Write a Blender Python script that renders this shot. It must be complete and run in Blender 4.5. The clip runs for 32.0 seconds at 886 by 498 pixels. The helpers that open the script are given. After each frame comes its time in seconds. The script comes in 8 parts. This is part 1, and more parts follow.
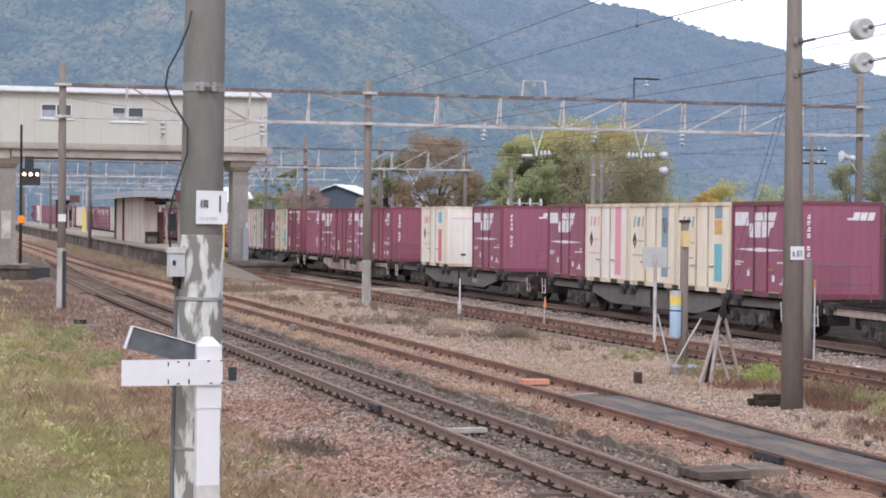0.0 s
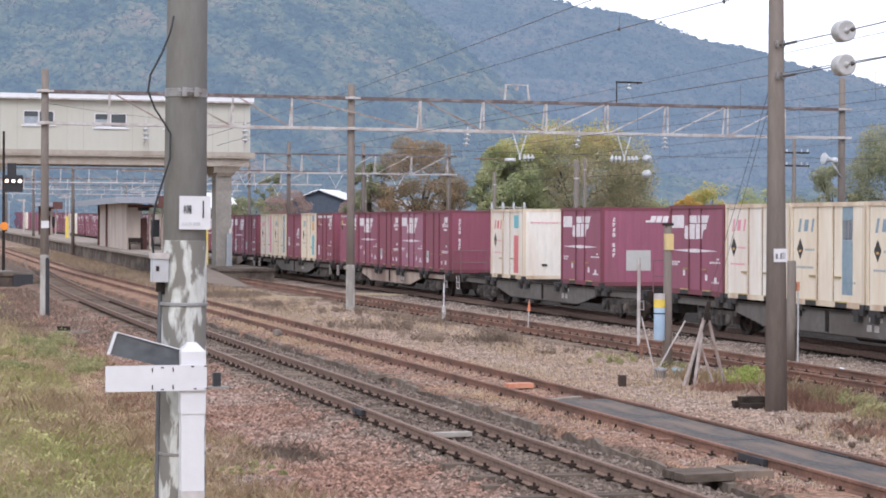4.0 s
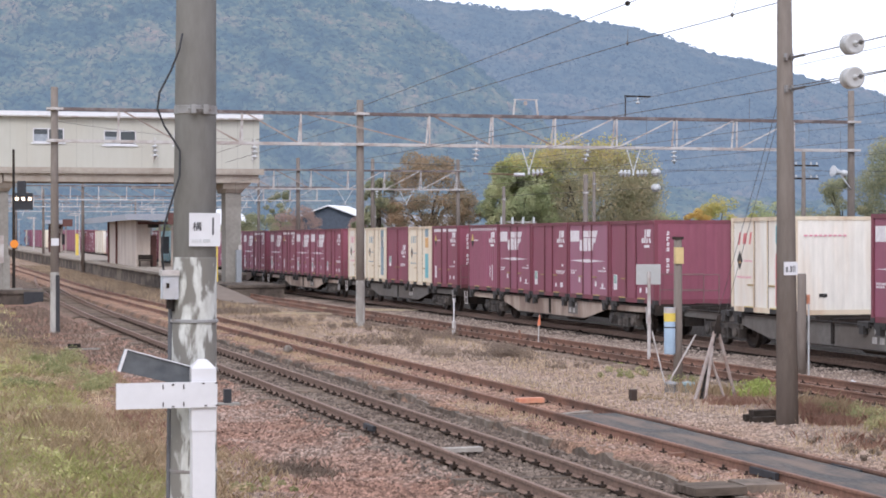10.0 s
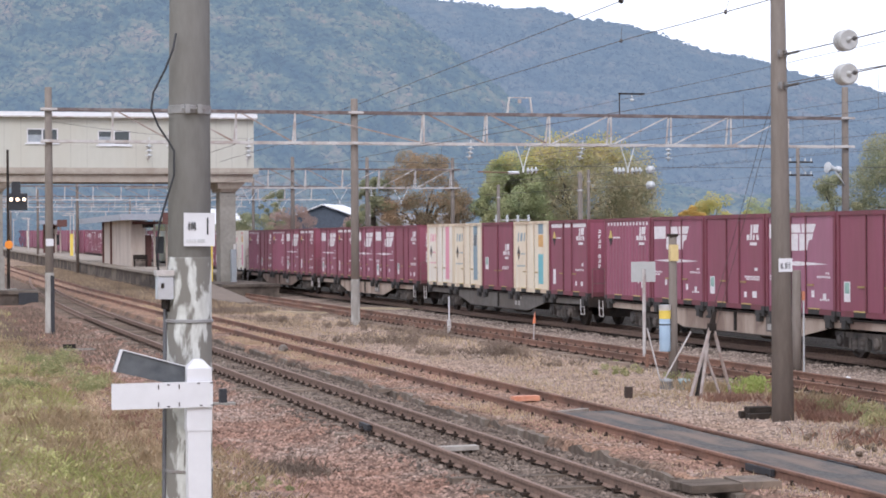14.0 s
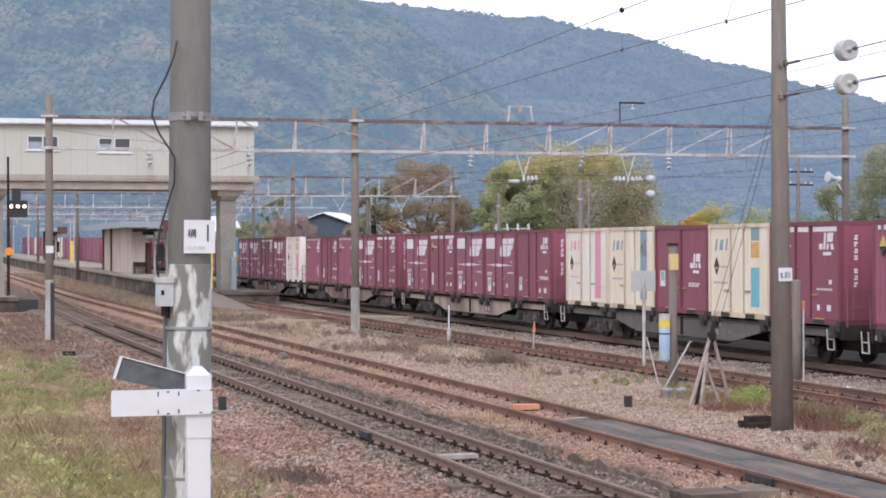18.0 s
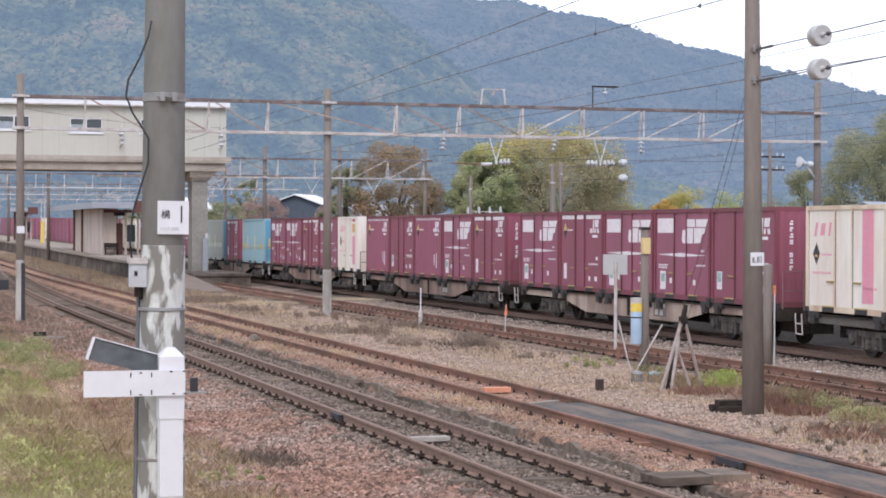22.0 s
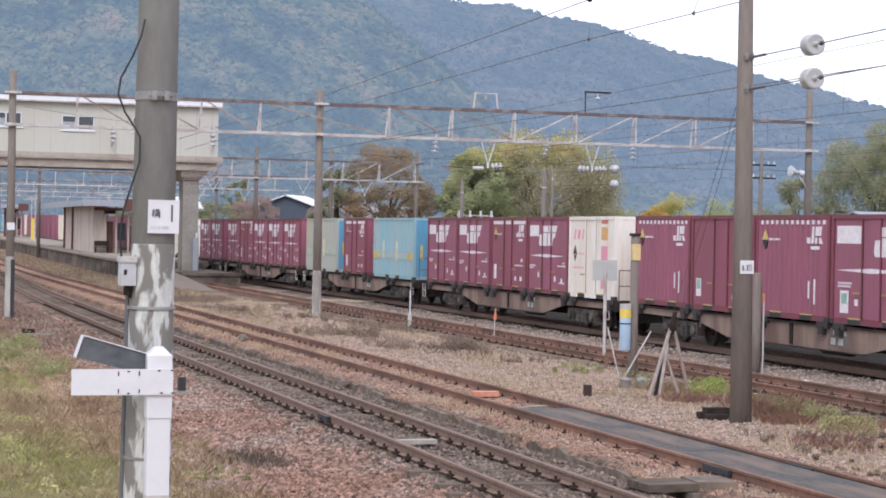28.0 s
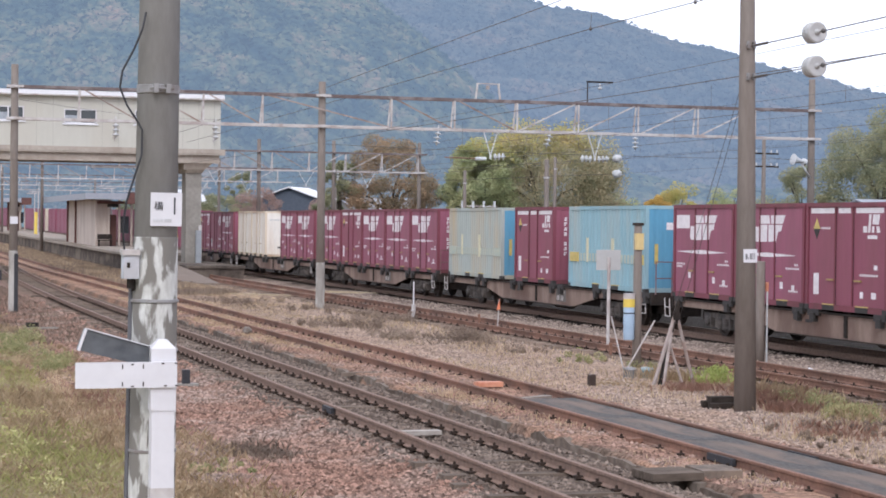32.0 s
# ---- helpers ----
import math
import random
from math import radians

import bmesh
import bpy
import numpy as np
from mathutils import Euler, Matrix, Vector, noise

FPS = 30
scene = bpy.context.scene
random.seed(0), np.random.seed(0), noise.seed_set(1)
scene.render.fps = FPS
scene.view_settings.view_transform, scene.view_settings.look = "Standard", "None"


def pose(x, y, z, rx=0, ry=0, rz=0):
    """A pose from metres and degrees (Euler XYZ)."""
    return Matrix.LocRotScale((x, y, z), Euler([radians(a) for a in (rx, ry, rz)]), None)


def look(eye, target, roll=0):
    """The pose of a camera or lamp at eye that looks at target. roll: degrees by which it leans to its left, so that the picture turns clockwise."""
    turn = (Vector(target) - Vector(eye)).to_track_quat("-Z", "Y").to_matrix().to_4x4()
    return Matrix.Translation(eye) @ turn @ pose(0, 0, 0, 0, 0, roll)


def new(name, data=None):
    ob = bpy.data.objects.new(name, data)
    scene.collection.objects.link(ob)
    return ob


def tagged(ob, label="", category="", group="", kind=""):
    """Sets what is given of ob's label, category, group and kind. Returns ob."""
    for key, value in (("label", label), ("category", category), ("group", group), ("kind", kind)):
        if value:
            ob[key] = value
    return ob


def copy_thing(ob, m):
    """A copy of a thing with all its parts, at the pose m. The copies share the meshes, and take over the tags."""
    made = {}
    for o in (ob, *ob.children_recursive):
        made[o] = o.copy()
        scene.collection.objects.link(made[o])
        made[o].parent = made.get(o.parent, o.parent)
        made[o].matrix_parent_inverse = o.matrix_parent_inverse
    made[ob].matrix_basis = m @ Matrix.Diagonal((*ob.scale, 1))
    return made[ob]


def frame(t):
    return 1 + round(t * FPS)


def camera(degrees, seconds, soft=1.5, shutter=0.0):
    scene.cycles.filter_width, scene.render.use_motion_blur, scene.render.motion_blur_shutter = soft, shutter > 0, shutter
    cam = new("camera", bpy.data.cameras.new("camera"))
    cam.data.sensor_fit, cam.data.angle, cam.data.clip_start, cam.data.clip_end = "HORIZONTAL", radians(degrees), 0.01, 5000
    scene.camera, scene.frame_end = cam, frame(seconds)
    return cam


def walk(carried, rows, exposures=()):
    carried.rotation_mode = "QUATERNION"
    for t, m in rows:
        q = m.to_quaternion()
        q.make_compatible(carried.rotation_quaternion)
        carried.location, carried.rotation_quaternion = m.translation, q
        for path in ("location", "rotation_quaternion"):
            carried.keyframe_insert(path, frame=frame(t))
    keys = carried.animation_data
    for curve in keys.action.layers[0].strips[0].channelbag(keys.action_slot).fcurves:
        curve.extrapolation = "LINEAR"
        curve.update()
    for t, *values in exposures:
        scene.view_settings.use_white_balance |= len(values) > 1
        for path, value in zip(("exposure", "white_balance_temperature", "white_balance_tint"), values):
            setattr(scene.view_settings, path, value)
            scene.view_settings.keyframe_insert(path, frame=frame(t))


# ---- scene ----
cam = camera(25.48, 32.0, soft=1.78)
EYE = (0.0, 0.0, 2.826)


def aim(dx, dy, dz, yaw, pitch, roll):
    """A camera pose near EYE: yaw to the right of the track, pitch up, roll; metres and degrees."""
    m = Matrix.Rotation(radians(-yaw), 4, "Z") @ Matrix.Rotation(radians(90 + pitch), 4, "X") @ Matrix.Rotation(radians(roll), 4, "Z")
    return Matrix.Translation((EYE[0] + dx, EYE[1] + dy, EYE[2] + dz)) @ m


walk(cam, [
    (0, aim(0.004, 0.006, 0.000, 15.488, -0.824, 0.618)),
    (0.5, aim(0.001, 0.015, 0.005, 15.430, -0.806, 0.384)),
    (0.8, aim(0.000, 0.005, 0.002, 15.020, -0.840, 0.150)),
    (0.9, aim(-0.008, 0.000, 0.002, 14.860, -0.860, 0.000)),
    (1, aim(-0.014, -0.004, 0.002, 14.713, -0.846, -0.154)),
    (1.1, aim(-0.012, -0.004, 0.001, 14.051, -0.885, -0.548)),
    (1.2, aim(-0.010, -0.008, 0.000, 14.874, -0.036, 1.015)),
    (1.3, aim(-0.006, -0.012, 0.000, 14.880, -0.032, -0.017)),
    (1.4, aim(-0.005, -0.015, -0.001, 15.208, -0.231, -0.889)),
    (1.5, aim(-0.004, -0.019, -0.002, 15.124, -0.506, -1.170)),
    (2, aim(-0.008, -0.010, -0.019, 15.217, -0.722, -0.272)),
    (2.5, aim(0.002, 0.005, -0.000, 15.834, -0.976, -0.209)),
    (4.5, aim(0.004, -0.002, -0.004, 16.059, -0.615, 0.452)),
    (5, aim(0.000, 0.002, -0.002, 16.225, -0.581, 0.542)),
    (5.5, aim(0.001, -0.004, 0.005, 16.074, -0.422, 0.259)),
    (6, aim(-0.001, -0.009, 0.000, 16.044, -0.225, 0.289)),
    (6.5, aim(0.002, -0.005, -0.001, 16.044, -0.181, 0.401)),
    (7, aim(-0.001, -0.011, 0.004, 15.986, -0.227, 0.200)),
    (7.5, aim(0.003, -0.014, 0.003, 15.867, -0.085, 0.092)),
    (8, aim(0.005, -0.004, 0.001, 15.770, 0.063, 0.051)),
    (8.5, aim(0.003, 0.006, -0.003, 15.751, -0.003, 0.164)),
    (9, aim(0.000, 0.003, -0.000, 15.740, -0.079, 0.052)),
    (9.5, aim(0.003, 0.005, -0.003, 15.707, -0.180, 0.002)),
    (10, aim(0.003, 0.000, -0.001, 15.677, -0.250, -0.066)),
    (10.5, aim(0.008, 0.000, 0.001, 15.658, -0.252, -0.021)),
    (11, aim(0.002, -0.006, 0.001, 15.699, -0.242, -0.145)),
    (11.5, aim(-0.001, -0.002, 0.003, 15.749, -0.245, -0.130)),
    (12, aim(0.000, -0.005, 0.004, 15.754, -0.288, -0.203)),
    (12.5, aim(-0.001, -0.005, -0.002, 15.762, -0.315, -0.235)),
    (13, aim(0.000, -0.005, -0.001, 15.747, -0.313, -0.181)),
    (13.5, aim(0.002, 0.001, -0.000, 15.755, -0.307, -0.289)),
    (14, aim(0.004, 0.001, 0.001, 15.827, -0.299, -0.368)),
    (14.5, aim(0.002, -0.004, -0.000, 15.854, -0.288, -0.411)),
    (16.5, aim(0.003, -0.009, 0.002, 15.797, -0.074, -0.366)),
    (17, aim(0.004, 0.003, 0.001, 15.782, -0.102, -0.360)),
    (17.5, aim(-0.002, -0.004, 0.002, 15.769, -0.089, -0.264)),
    (18, aim(0.002, -0.005, -0.003, 15.827, -0.051, -0.169)),
    (18.5, aim(-0.002, -0.002, -0.006, 15.896, -0.308, -0.246)),
    (19, aim(-0.002, -0.003, -0.001, 15.856, -0.291, -0.224)),
    (19.5, aim(-0.002, 0.002, 0.001, 15.847, -0.203, -0.198)),
    (19.6, aim(-0.001, 0.001, 0.000, 15.843, -0.210, -0.249)),
    (19.7, aim(0.000, 0.000, 0.000, 15.854, -0.216, -0.217)),
    (19.8, aim(0.000, 0.000, 0.003, 17.327, -0.263, -0.658)),
    (19.9, aim(0.000, 0.000, 0.006, 17.675, -0.283, -1.385)),
    (20, aim(0.002, -0.001, 0.008, 17.807, -0.135, -1.526)),
    (20.1, aim(-0.002, -0.000, 0.006, 17.698, -0.008, -1.038)),
    (20.2, aim(-0.006, 0.000, 0.005, 17.511, 0.064, -0.379)),
    (20.3, aim(-0.009, 0.001, 0.004, 17.398, 0.098, -0.038)),
    (20.4, aim(-0.012, 0.003, 0.003, 17.276, 0.073, 0.094)),
    (20.5, aim(-0.015, 0.004, 0.002, 17.017, -0.044, -0.250)),
    (21, aim(-0.011, 0.012, -0.005, 16.743, -0.218, -0.024)),
    (21.5, aim(-0.008, -0.004, -0.002, 16.724, -0.495, 0.071)),
    (22, aim(-0.017, 0.001, -0.005, 16.659, -0.555, 0.179)),
    (22.5, aim(-0.012, 0.005, -0.008, 16.560, -0.536, 0.232)),
    (23, aim(-0.011, 0.007, -0.008, 16.608, -0.476, 0.909)),
    (23.5, aim(-0.011, -0.001, -0.004, 16.710, -0.489, 1.010)),
    (24, aim(-0.005, -0.002, -0.007, 16.820, -0.571, 0.780)),
    (24.5, aim(-0.010, -0.008, -0.006, 16.870, -0.654, 0.846)),
    (25, aim(-0.007, 0.007, -0.006, 16.844, -0.659, 0.883)),
    (25.5, aim(-0.010, -0.003, -0.008, 16.833, -0.710, 1.065)),
    (27.5, aim(-0.014, -0.004, -0.003, 16.934, -0.474, 1.013)),
    (28, aim(-0.015, -0.001, -0.003, 16.939, -0.460, 1.077)),
    (28.5, aim(-0.010, -0.014, -0.008, 16.913, -0.414, 1.054)),
    (29, aim(-0.005, -0.002, -0.005, 16.926, -0.371, 1.008)),
    (29.5, aim(-0.009, 0.008, -0.001, 16.931, -0.383, 1.076)),
    (30, aim(-0.014, 0.005, -0.008, 16.912, -0.321, 1.133)),
    (30.5, aim(-0.005, 0.003, -0.006, 16.874, -0.364, 1.077)),
    (31, aim(-0.006, 0.000, -0.005, 16.870, -0.428, 1.089)),
    (31.5, aim(-0.006, 0.005, -0.002, 16.881, -0.556, 1.113)),
    (32, aim(-0.011, 0.004, -0.004, 16.848, -0.728, 0.663)),
], exposures=[(0, 0.04, 6170, 17), (32, 0.04, 6170, 17)])

# ---- daylight: an overcast autumn day ----
world = bpy.data.worlds.new("overcast_sky")
scene.world = world
world.use_nodes = True
wn, wl = world.node_tree.nodes, world.node_tree.links
wn.clear()
sky = wn.new("ShaderNodeTexSky")
sky.sky_type, sky.sun_disc = "NISHITA", False
sky.sun_elevation, sky.sun_rotation = radians(42), radians(200)
sky.dust_density, sky.air_density = 4.0, 1.0
sky_gain = wn.new("ShaderNodeMixRGB")
sky_gain.blend_type, sky_gain.inputs[0].default_value = "MULTIPLY", 1.0
sky_gain.inputs[2].default_value = (0.10, 0.10, 0.10, 1)
cloud = wn.new("ShaderNodeTexNoise")
cloud.inputs["Scale"].default_value, cloud.inputs["Detail"].default_value = 2.2, 5
cloud_ramp = wn.new("ShaderNodeValToRGB")
cloud_ramp.color_ramp.elements[0].position, cloud_ramp.color_ramp.elements[1].position = 0.3, 0.75
cloud_ramp.color_ramp.elements[0].color, cloud_ramp.color_ramp.elements[1].color = (0.80, 0.86, 0.96, 1), (0.93, 0.96, 1.0, 1)
sky_mix = wn.new("ShaderNodeMixRGB")
sky_mix.inputs[0].default_value = 0.86
background = wn.new("ShaderNodeBackground")
background.inputs["Strength"].default_value = 1.62
out_w = wn.new("ShaderNodeOutputWorld")
wl.new(sky.outputs[0], sky_gain.inputs[1])
wl.new(cloud.outputs["Fac"], cloud_ramp.inputs[0])
wl.new(sky_gain.outputs[0], sky_mix.inputs[1])
wl.new(cloud_ramp.outputs[0], sky_mix.inputs[2])
wl.new(sky_mix.outputs[0], background.inputs[0])
wl.new(background.outputs[0], out_w.inputs[0])
sun = new("sun", bpy.data.lights.new("sun", "SUN"))
sun.data.energy, sun.data.angle, sun.data.color = 1.35, radians(25), (1.0, 0.96, 0.9)
sun.matrix_world = look((-30, -60, 80), (5, 20, 0))
scene.view_settings.exposure = 0.0


# ---- materials ----
def mat(name, a, b=None, scale=6.0, rough=0.75, metal=0.0, bump=0.15, c=None, big=0.5, amount=0.5, vary=0.0, stretch=(1, 1, 1), cover=(0.45, 0.62), island=False):
    """A worn surface: colours a and b in a fine grain, colour c in large patches, relief, and a change from piece to piece."""
    m = bpy.data.materials.new(name)
    m.use_nodes = True
    n, l = m.node_tree.nodes, m.node_tree.links
    s = n["Principled BSDF"]
    s.inputs["Roughness"].default_value, s.inputs["Metallic"].default_value = rough, metal
    s.inputs["Specular IOR Level"].default_value = 0.1 if rough >= 0.85 else 0.4
    co = n.new("ShaderNodeTexCoord")
    mp = n.new("ShaderNodeMapping")
    mp.inputs["Scale"].default_value = stretch
    l.new(co.outputs["Object"], mp.inputs[0])
    fine = n.new("ShaderNodeTexNoise")
    fine.inputs["Scale"].default_value, fine.inputs["Detail"].default_value, fine.inputs["Roughness"].default_value = scale, 6, 0.65
    l.new(mp.outputs[0], fine.inputs["Vector"])
    b = b or tuple(x * 0.7 for x in a)
    ramp = n.new("ShaderNodeValToRGB")
    ramp.color_ramp.elements[0].position, ramp.color_ramp.elements[1].position = 0.36, 0.66
    ramp.color_ramp.elements[0].color, ramp.color_ramp.elements[1].color = (*b, 1), (*a, 1)
    l.new(fine.outputs["Fac"], ramp.inputs[0])
    col = ramp.outputs[0]
    if c:
        wide = n.new("ShaderNodeTexNoise")
        wide.inputs["Scale"].default_value, wide.inputs["Detail"].default_value, wide.inputs["Distortion"].default_value = big, 7, 0.4
        l.new(mp.outputs[0], wide.inputs["Vector"])
        r2 = n.new("ShaderNodeValToRGB")
        r2.color_ramp.elements[0].position, r2.color_ramp.elements[1].position = cover
        r2.color_ramp.elements[0].color, r2.color_ramp.elements[1].color = (0, 0, 0, 1), (amount, amount, amount, 1)
        l.new(wide.outputs["Fac"], r2.inputs[0])
        mx = n.new("ShaderNodeMixRGB")
        mx.inputs[2].default_value = (*c, 1)
        l.new(r2.outputs[0], mx.inputs[0])
        l.new(col, mx.inputs[1])
        col = mx.outputs[0]
    if vary:
        info = n.new("ShaderNodeNewGeometry" if island else "ShaderNodeObjectInfo")
        rng = n.new("ShaderNodeMapRange")
        rng.inputs["To Min"].default_value, rng.inputs["To Max"].default_value = 1 - vary, 1 + vary
        l.new(info.outputs["Random Per Island" if island else "Random"], rng.inputs["Value"])
        hs = n.new("ShaderNodeHueSaturation")
        l.new(rng.outputs[0], hs.inputs["Value"])
        l.new(col, hs.inputs["Color"])
        col = hs.outputs[0]
    l.new(col, s.inputs["Base Color"])
    if bump:
        bp = n.new("ShaderNodeBump")
        bp.inputs["Strength"].default_value, bp.inputs["Distance"].default_value = bump, 0.02
        l.new(fine.outputs["Fac"], bp.inputs["Height"])
        l.new(bp.outputs[0], s.inputs["Normal"])
    return m


M_CONCRETE = mat("concrete", (0.30, 0.285, 0.255), (0.24, 0.225, 0.20), 5, 0.9, c=(0.20, 0.185, 0.165), big=0.7, amount=0.6)
M_POLE = mat("spun_concrete", (0.205, 0.20, 0.188), (0.175, 0.17, 0.158), 14, 0.9, bump=0.25, c=(0.15, 0.142, 0.128), big=1.1, amount=0.55, stretch=(1, 1, 0.3))
M_POLE_BROWN = mat("soot_brown_concrete", (0.25, 0.22, 0.196), (0.205, 0.178, 0.156), 12, 0.9, bump=0.25, c=(0.165, 0.135, 0.115), big=0.9, amount=0.65, stretch=(1, 1, 0.2))
M_FLAKED = mat("flaked_paint", (0.58, 0.59, 0.56), (0.42, 0.42, 0.39), 16, 0.8, bump=0.5, c=(0.18, 0.17, 0.15), big=7.5, amount=1.0, stretch=(1, 1, 0.34), cover=(0.47, 0.53))
M_WHITE = mat("white_paint", (0.66, 0.66, 0.68), (0.60, 0.60, 0.62), 4, 0.5, bump=0.03, c=(0.6, 0.6, 0.6), big=1.5, amount=0.2)
M_TIMBER = mat("tarred_and_train_shaded_timber", (0.06, 0.048, 0.04), (0.03, 0.025, 0.021), 9, 0.9, bump=0.5, stretch=(0.4, 2, 1))
M_PALEFOOT = mat("pale_pole_foot_paint", (0.46, 0.45, 0.42), (0.38, 0.37, 0.34), 10, 0.85, bump=0.3, c=(0.22, 0.2, 0.18), big=4, amount=0.7, stretch=(1, 1, 0.3))
M_RAILWEB = mat("dark_rail_web", (0.25, 0.163, 0.12), (0.15, 0.10, 0.075), 12, 0.8, bump=0.3)
M_CLIP = mat("rust_brown_clip", (0.06, 0.044, 0.035), (0.03, 0.022, 0.018), 9, 0.85, bump=0.2)
M_BLACK = mat("black_paint", (0.035, 0.037, 0.042), (0.025, 0.026, 0.03), 8, 0.6, bump=0.05)
M_RUST = mat("rusty_rail", (0.27, 0.145, 0.098), (0.17, 0.09, 0.062), 12, 0.8, bump=0.3, c=(0.09, 0.055, 0.04), big=0.7, amount=0.6)
M_RAILTOP = mat("worn_rail_head", (0.46, 0.37, 0.31), (0.34, 0.26, 0.21), 9, 0.45, metal=0.25, bump=0.05, c=(0.22, 0.13, 0.09), big=0.4, amount=0.6)
M_RUSTTOP = mat("rusted_rail_head", (0.36, 0.235, 0.175), (0.25, 0.145, 0.10), 11, 0.6, metal=0.2, bump=0.2)
M_SLEEPER = mat("weathered_timber", (0.185, 0.148, 0.118), (0.095, 0.075, 0.06), 7, 0.95, bump=0.6, c=(0.24, 0.19, 0.15), big=1.4, amount=0.6, vary=0.3, stretch=(0.4, 3, 1))
M_TIE_DUSTY = mat("dusty_brown_timber", (0.27, 0.21, 0.165), (0.15, 0.115, 0.092), 7, 0.95, bump=0.6, c=(0.32, 0.26, 0.21), big=1.4, amount=0.6, vary=0.25, stretch=(0.4, 3, 1))
M_TIE_CONC = mat("old_concrete_tie", (0.27, 0.24, 0.21), (0.19, 0.16, 0.135), 8, 0.95, bump=0.4, vary=0.2)
M_GALV = mat("galvanised_steel", (0.55, 0.53, 0.51), (0.46, 0.44, 0.43), 6, 0.65, metal=0.1, bump=0.1, c=(0.27, 0.20, 0.17), big=1.9, amount=0.6)
M_GALV_RUST = mat("rust_streaked_steel", (0.175, 0.14, 0.135), (0.12, 0.09, 0.086), 6, 0.75, metal=0.05, bump=0.15, c=(0.30, 0.27, 0.26), big=1.3, amount=0.6, cover=(0.52, 0.62))
M_DARKSTEEL = mat("grimy_underframe", (0.038, 0.033, 0.03), (0.02, 0.017, 0.015), 7, 0.85, bump=0.2, c=(0.075, 0.055, 0.044), big=1.2, amount=0.5)
M_INSUL = mat("white_porcelain", (0.56, 0.58, 0.59), (0.48, 0.50, 0.51), 4, 0.3, bump=0.0)
M_DULLPORC = mat("dull_porcelain", (0.46, 0.46, 0.45), (0.38, 0.38, 0.37), 6, 0.35, bump=0.02)
M_WIRE = mat("dull_cable", (0.13, 0.12, 0.115), (0.08, 0.075, 0.07), 3, 0.7, bump=0)
M_ORANGE = mat("faded_orange", (0.62, 0.27, 0.16), (0.5, 0.2, 0.12), 8, 0.6, c=(0.5, 0.33, 0.24), big=3, amount=0.4)
M_YELLOW = mat("yellow_paint", (0.72, 0.55, 0.10), (0.62, 0.46, 0.09), 8, 0.6)
M_BLUEPIPE = mat("pale_blue_sleeve", (0.34, 0.45, 0.56), (0.29, 0.40, 0.51), 5, 0.5)
M_ASPHALT = mat("dull_grey_panel", (0.125, 0.12, 0.115), (0.07, 0.066, 0.062), 14, 0.88, bump=0.6, c=(0.20, 0.15, 0.12), big=1.3, amount=0.85, stretch=(1.6, 0.35, 1))


# ---- geometry helpers ----
def part(name, bm, material, parent=None, label="", smooth=False, bevel=0.0):
    """Links a bmesh as one mesh object under a thing or under a part."""
    if bevel:
        bmesh.ops.bevel(bm, geom=[e for e in bm.edges if len(e.link_faces) == 2 and e.calc_face_angle() > 0.6], offset=bevel, segments=1, affect="EDGES", clamp_overlap=True)
    me = bpy.data.meshes.new(name)
    bm.to_mesh(me)
    bm.free()
    for m in material if isinstance(material, (list, tuple)) else [material]:
        me.materials.append(m)
    if smooth:
        for p in me.polygons:
            p.use_smooth = True
    ob = new(name, me)
    ob.parent = parent
    if label:
        tagged(ob, label)
    return ob


def share(name, me, parent, m, label=""):
    """One more object on a mesh that exists already."""
    ob = new(name, me)
    ob.parent = parent
    ob.matrix_basis = m
    if label:
        tagged(ob, label)
    return ob


def thing(name, label, category, at=(0, 0, 0), group="", kind="", turn=0.0):
    ob = new(name)
    ob.matrix_basis = pose(*at, 0, 0, turn)
    return tagged(ob, label, category, group, kind)


def add_box(bm, lo, hi, mi=0):
    v = [bm.verts.new((x, y, z)) for z in (lo[2], hi[2]) for x, y in ((lo[0], lo[1]), (hi[0], lo[1]), (hi[0], hi[1]), (lo[0], hi[1]))]
    for q in ((3, 2, 1, 0), (4, 5, 6, 7), (0, 1, 5, 4), (1, 2, 6, 5), (2, 3, 7, 6), (3, 0, 4, 7)):
        bm.faces.new([v[i] for i in q]).material_index = mi
    return v


def box(lo, hi):
    bm = bmesh.new()
    add_box(bm, lo, hi)
    return bm


def add_rod(bm, a, b, r, r2=None, n=8, mi=0, caps=True):
    """A round bar from a to b."""
    a, b = Vector(a), Vector(b)
    d = (b - a).normalized()
    u = d.orthogonal().normalized()
    w = d.cross(u)
    rings = []
    for p, rr in ((a, r), (b, r if r2 is None else r2)):
        rings.append([bm.verts.new(p + (u * math.cos(k * math.tau / n) + w * math.sin(k * math.tau / n)) * rr) for k in range(n)])
    for k in range(n):
        bm.faces.new((rings[0][k], rings[0][(k + 1) % n], rings[1][(k + 1) % n], rings[1][k])).material_index = mi
    if caps:
        bm.faces.new(rings[0][::-1]).material_index = mi
        bm.faces.new(rings[1]).material_index = mi


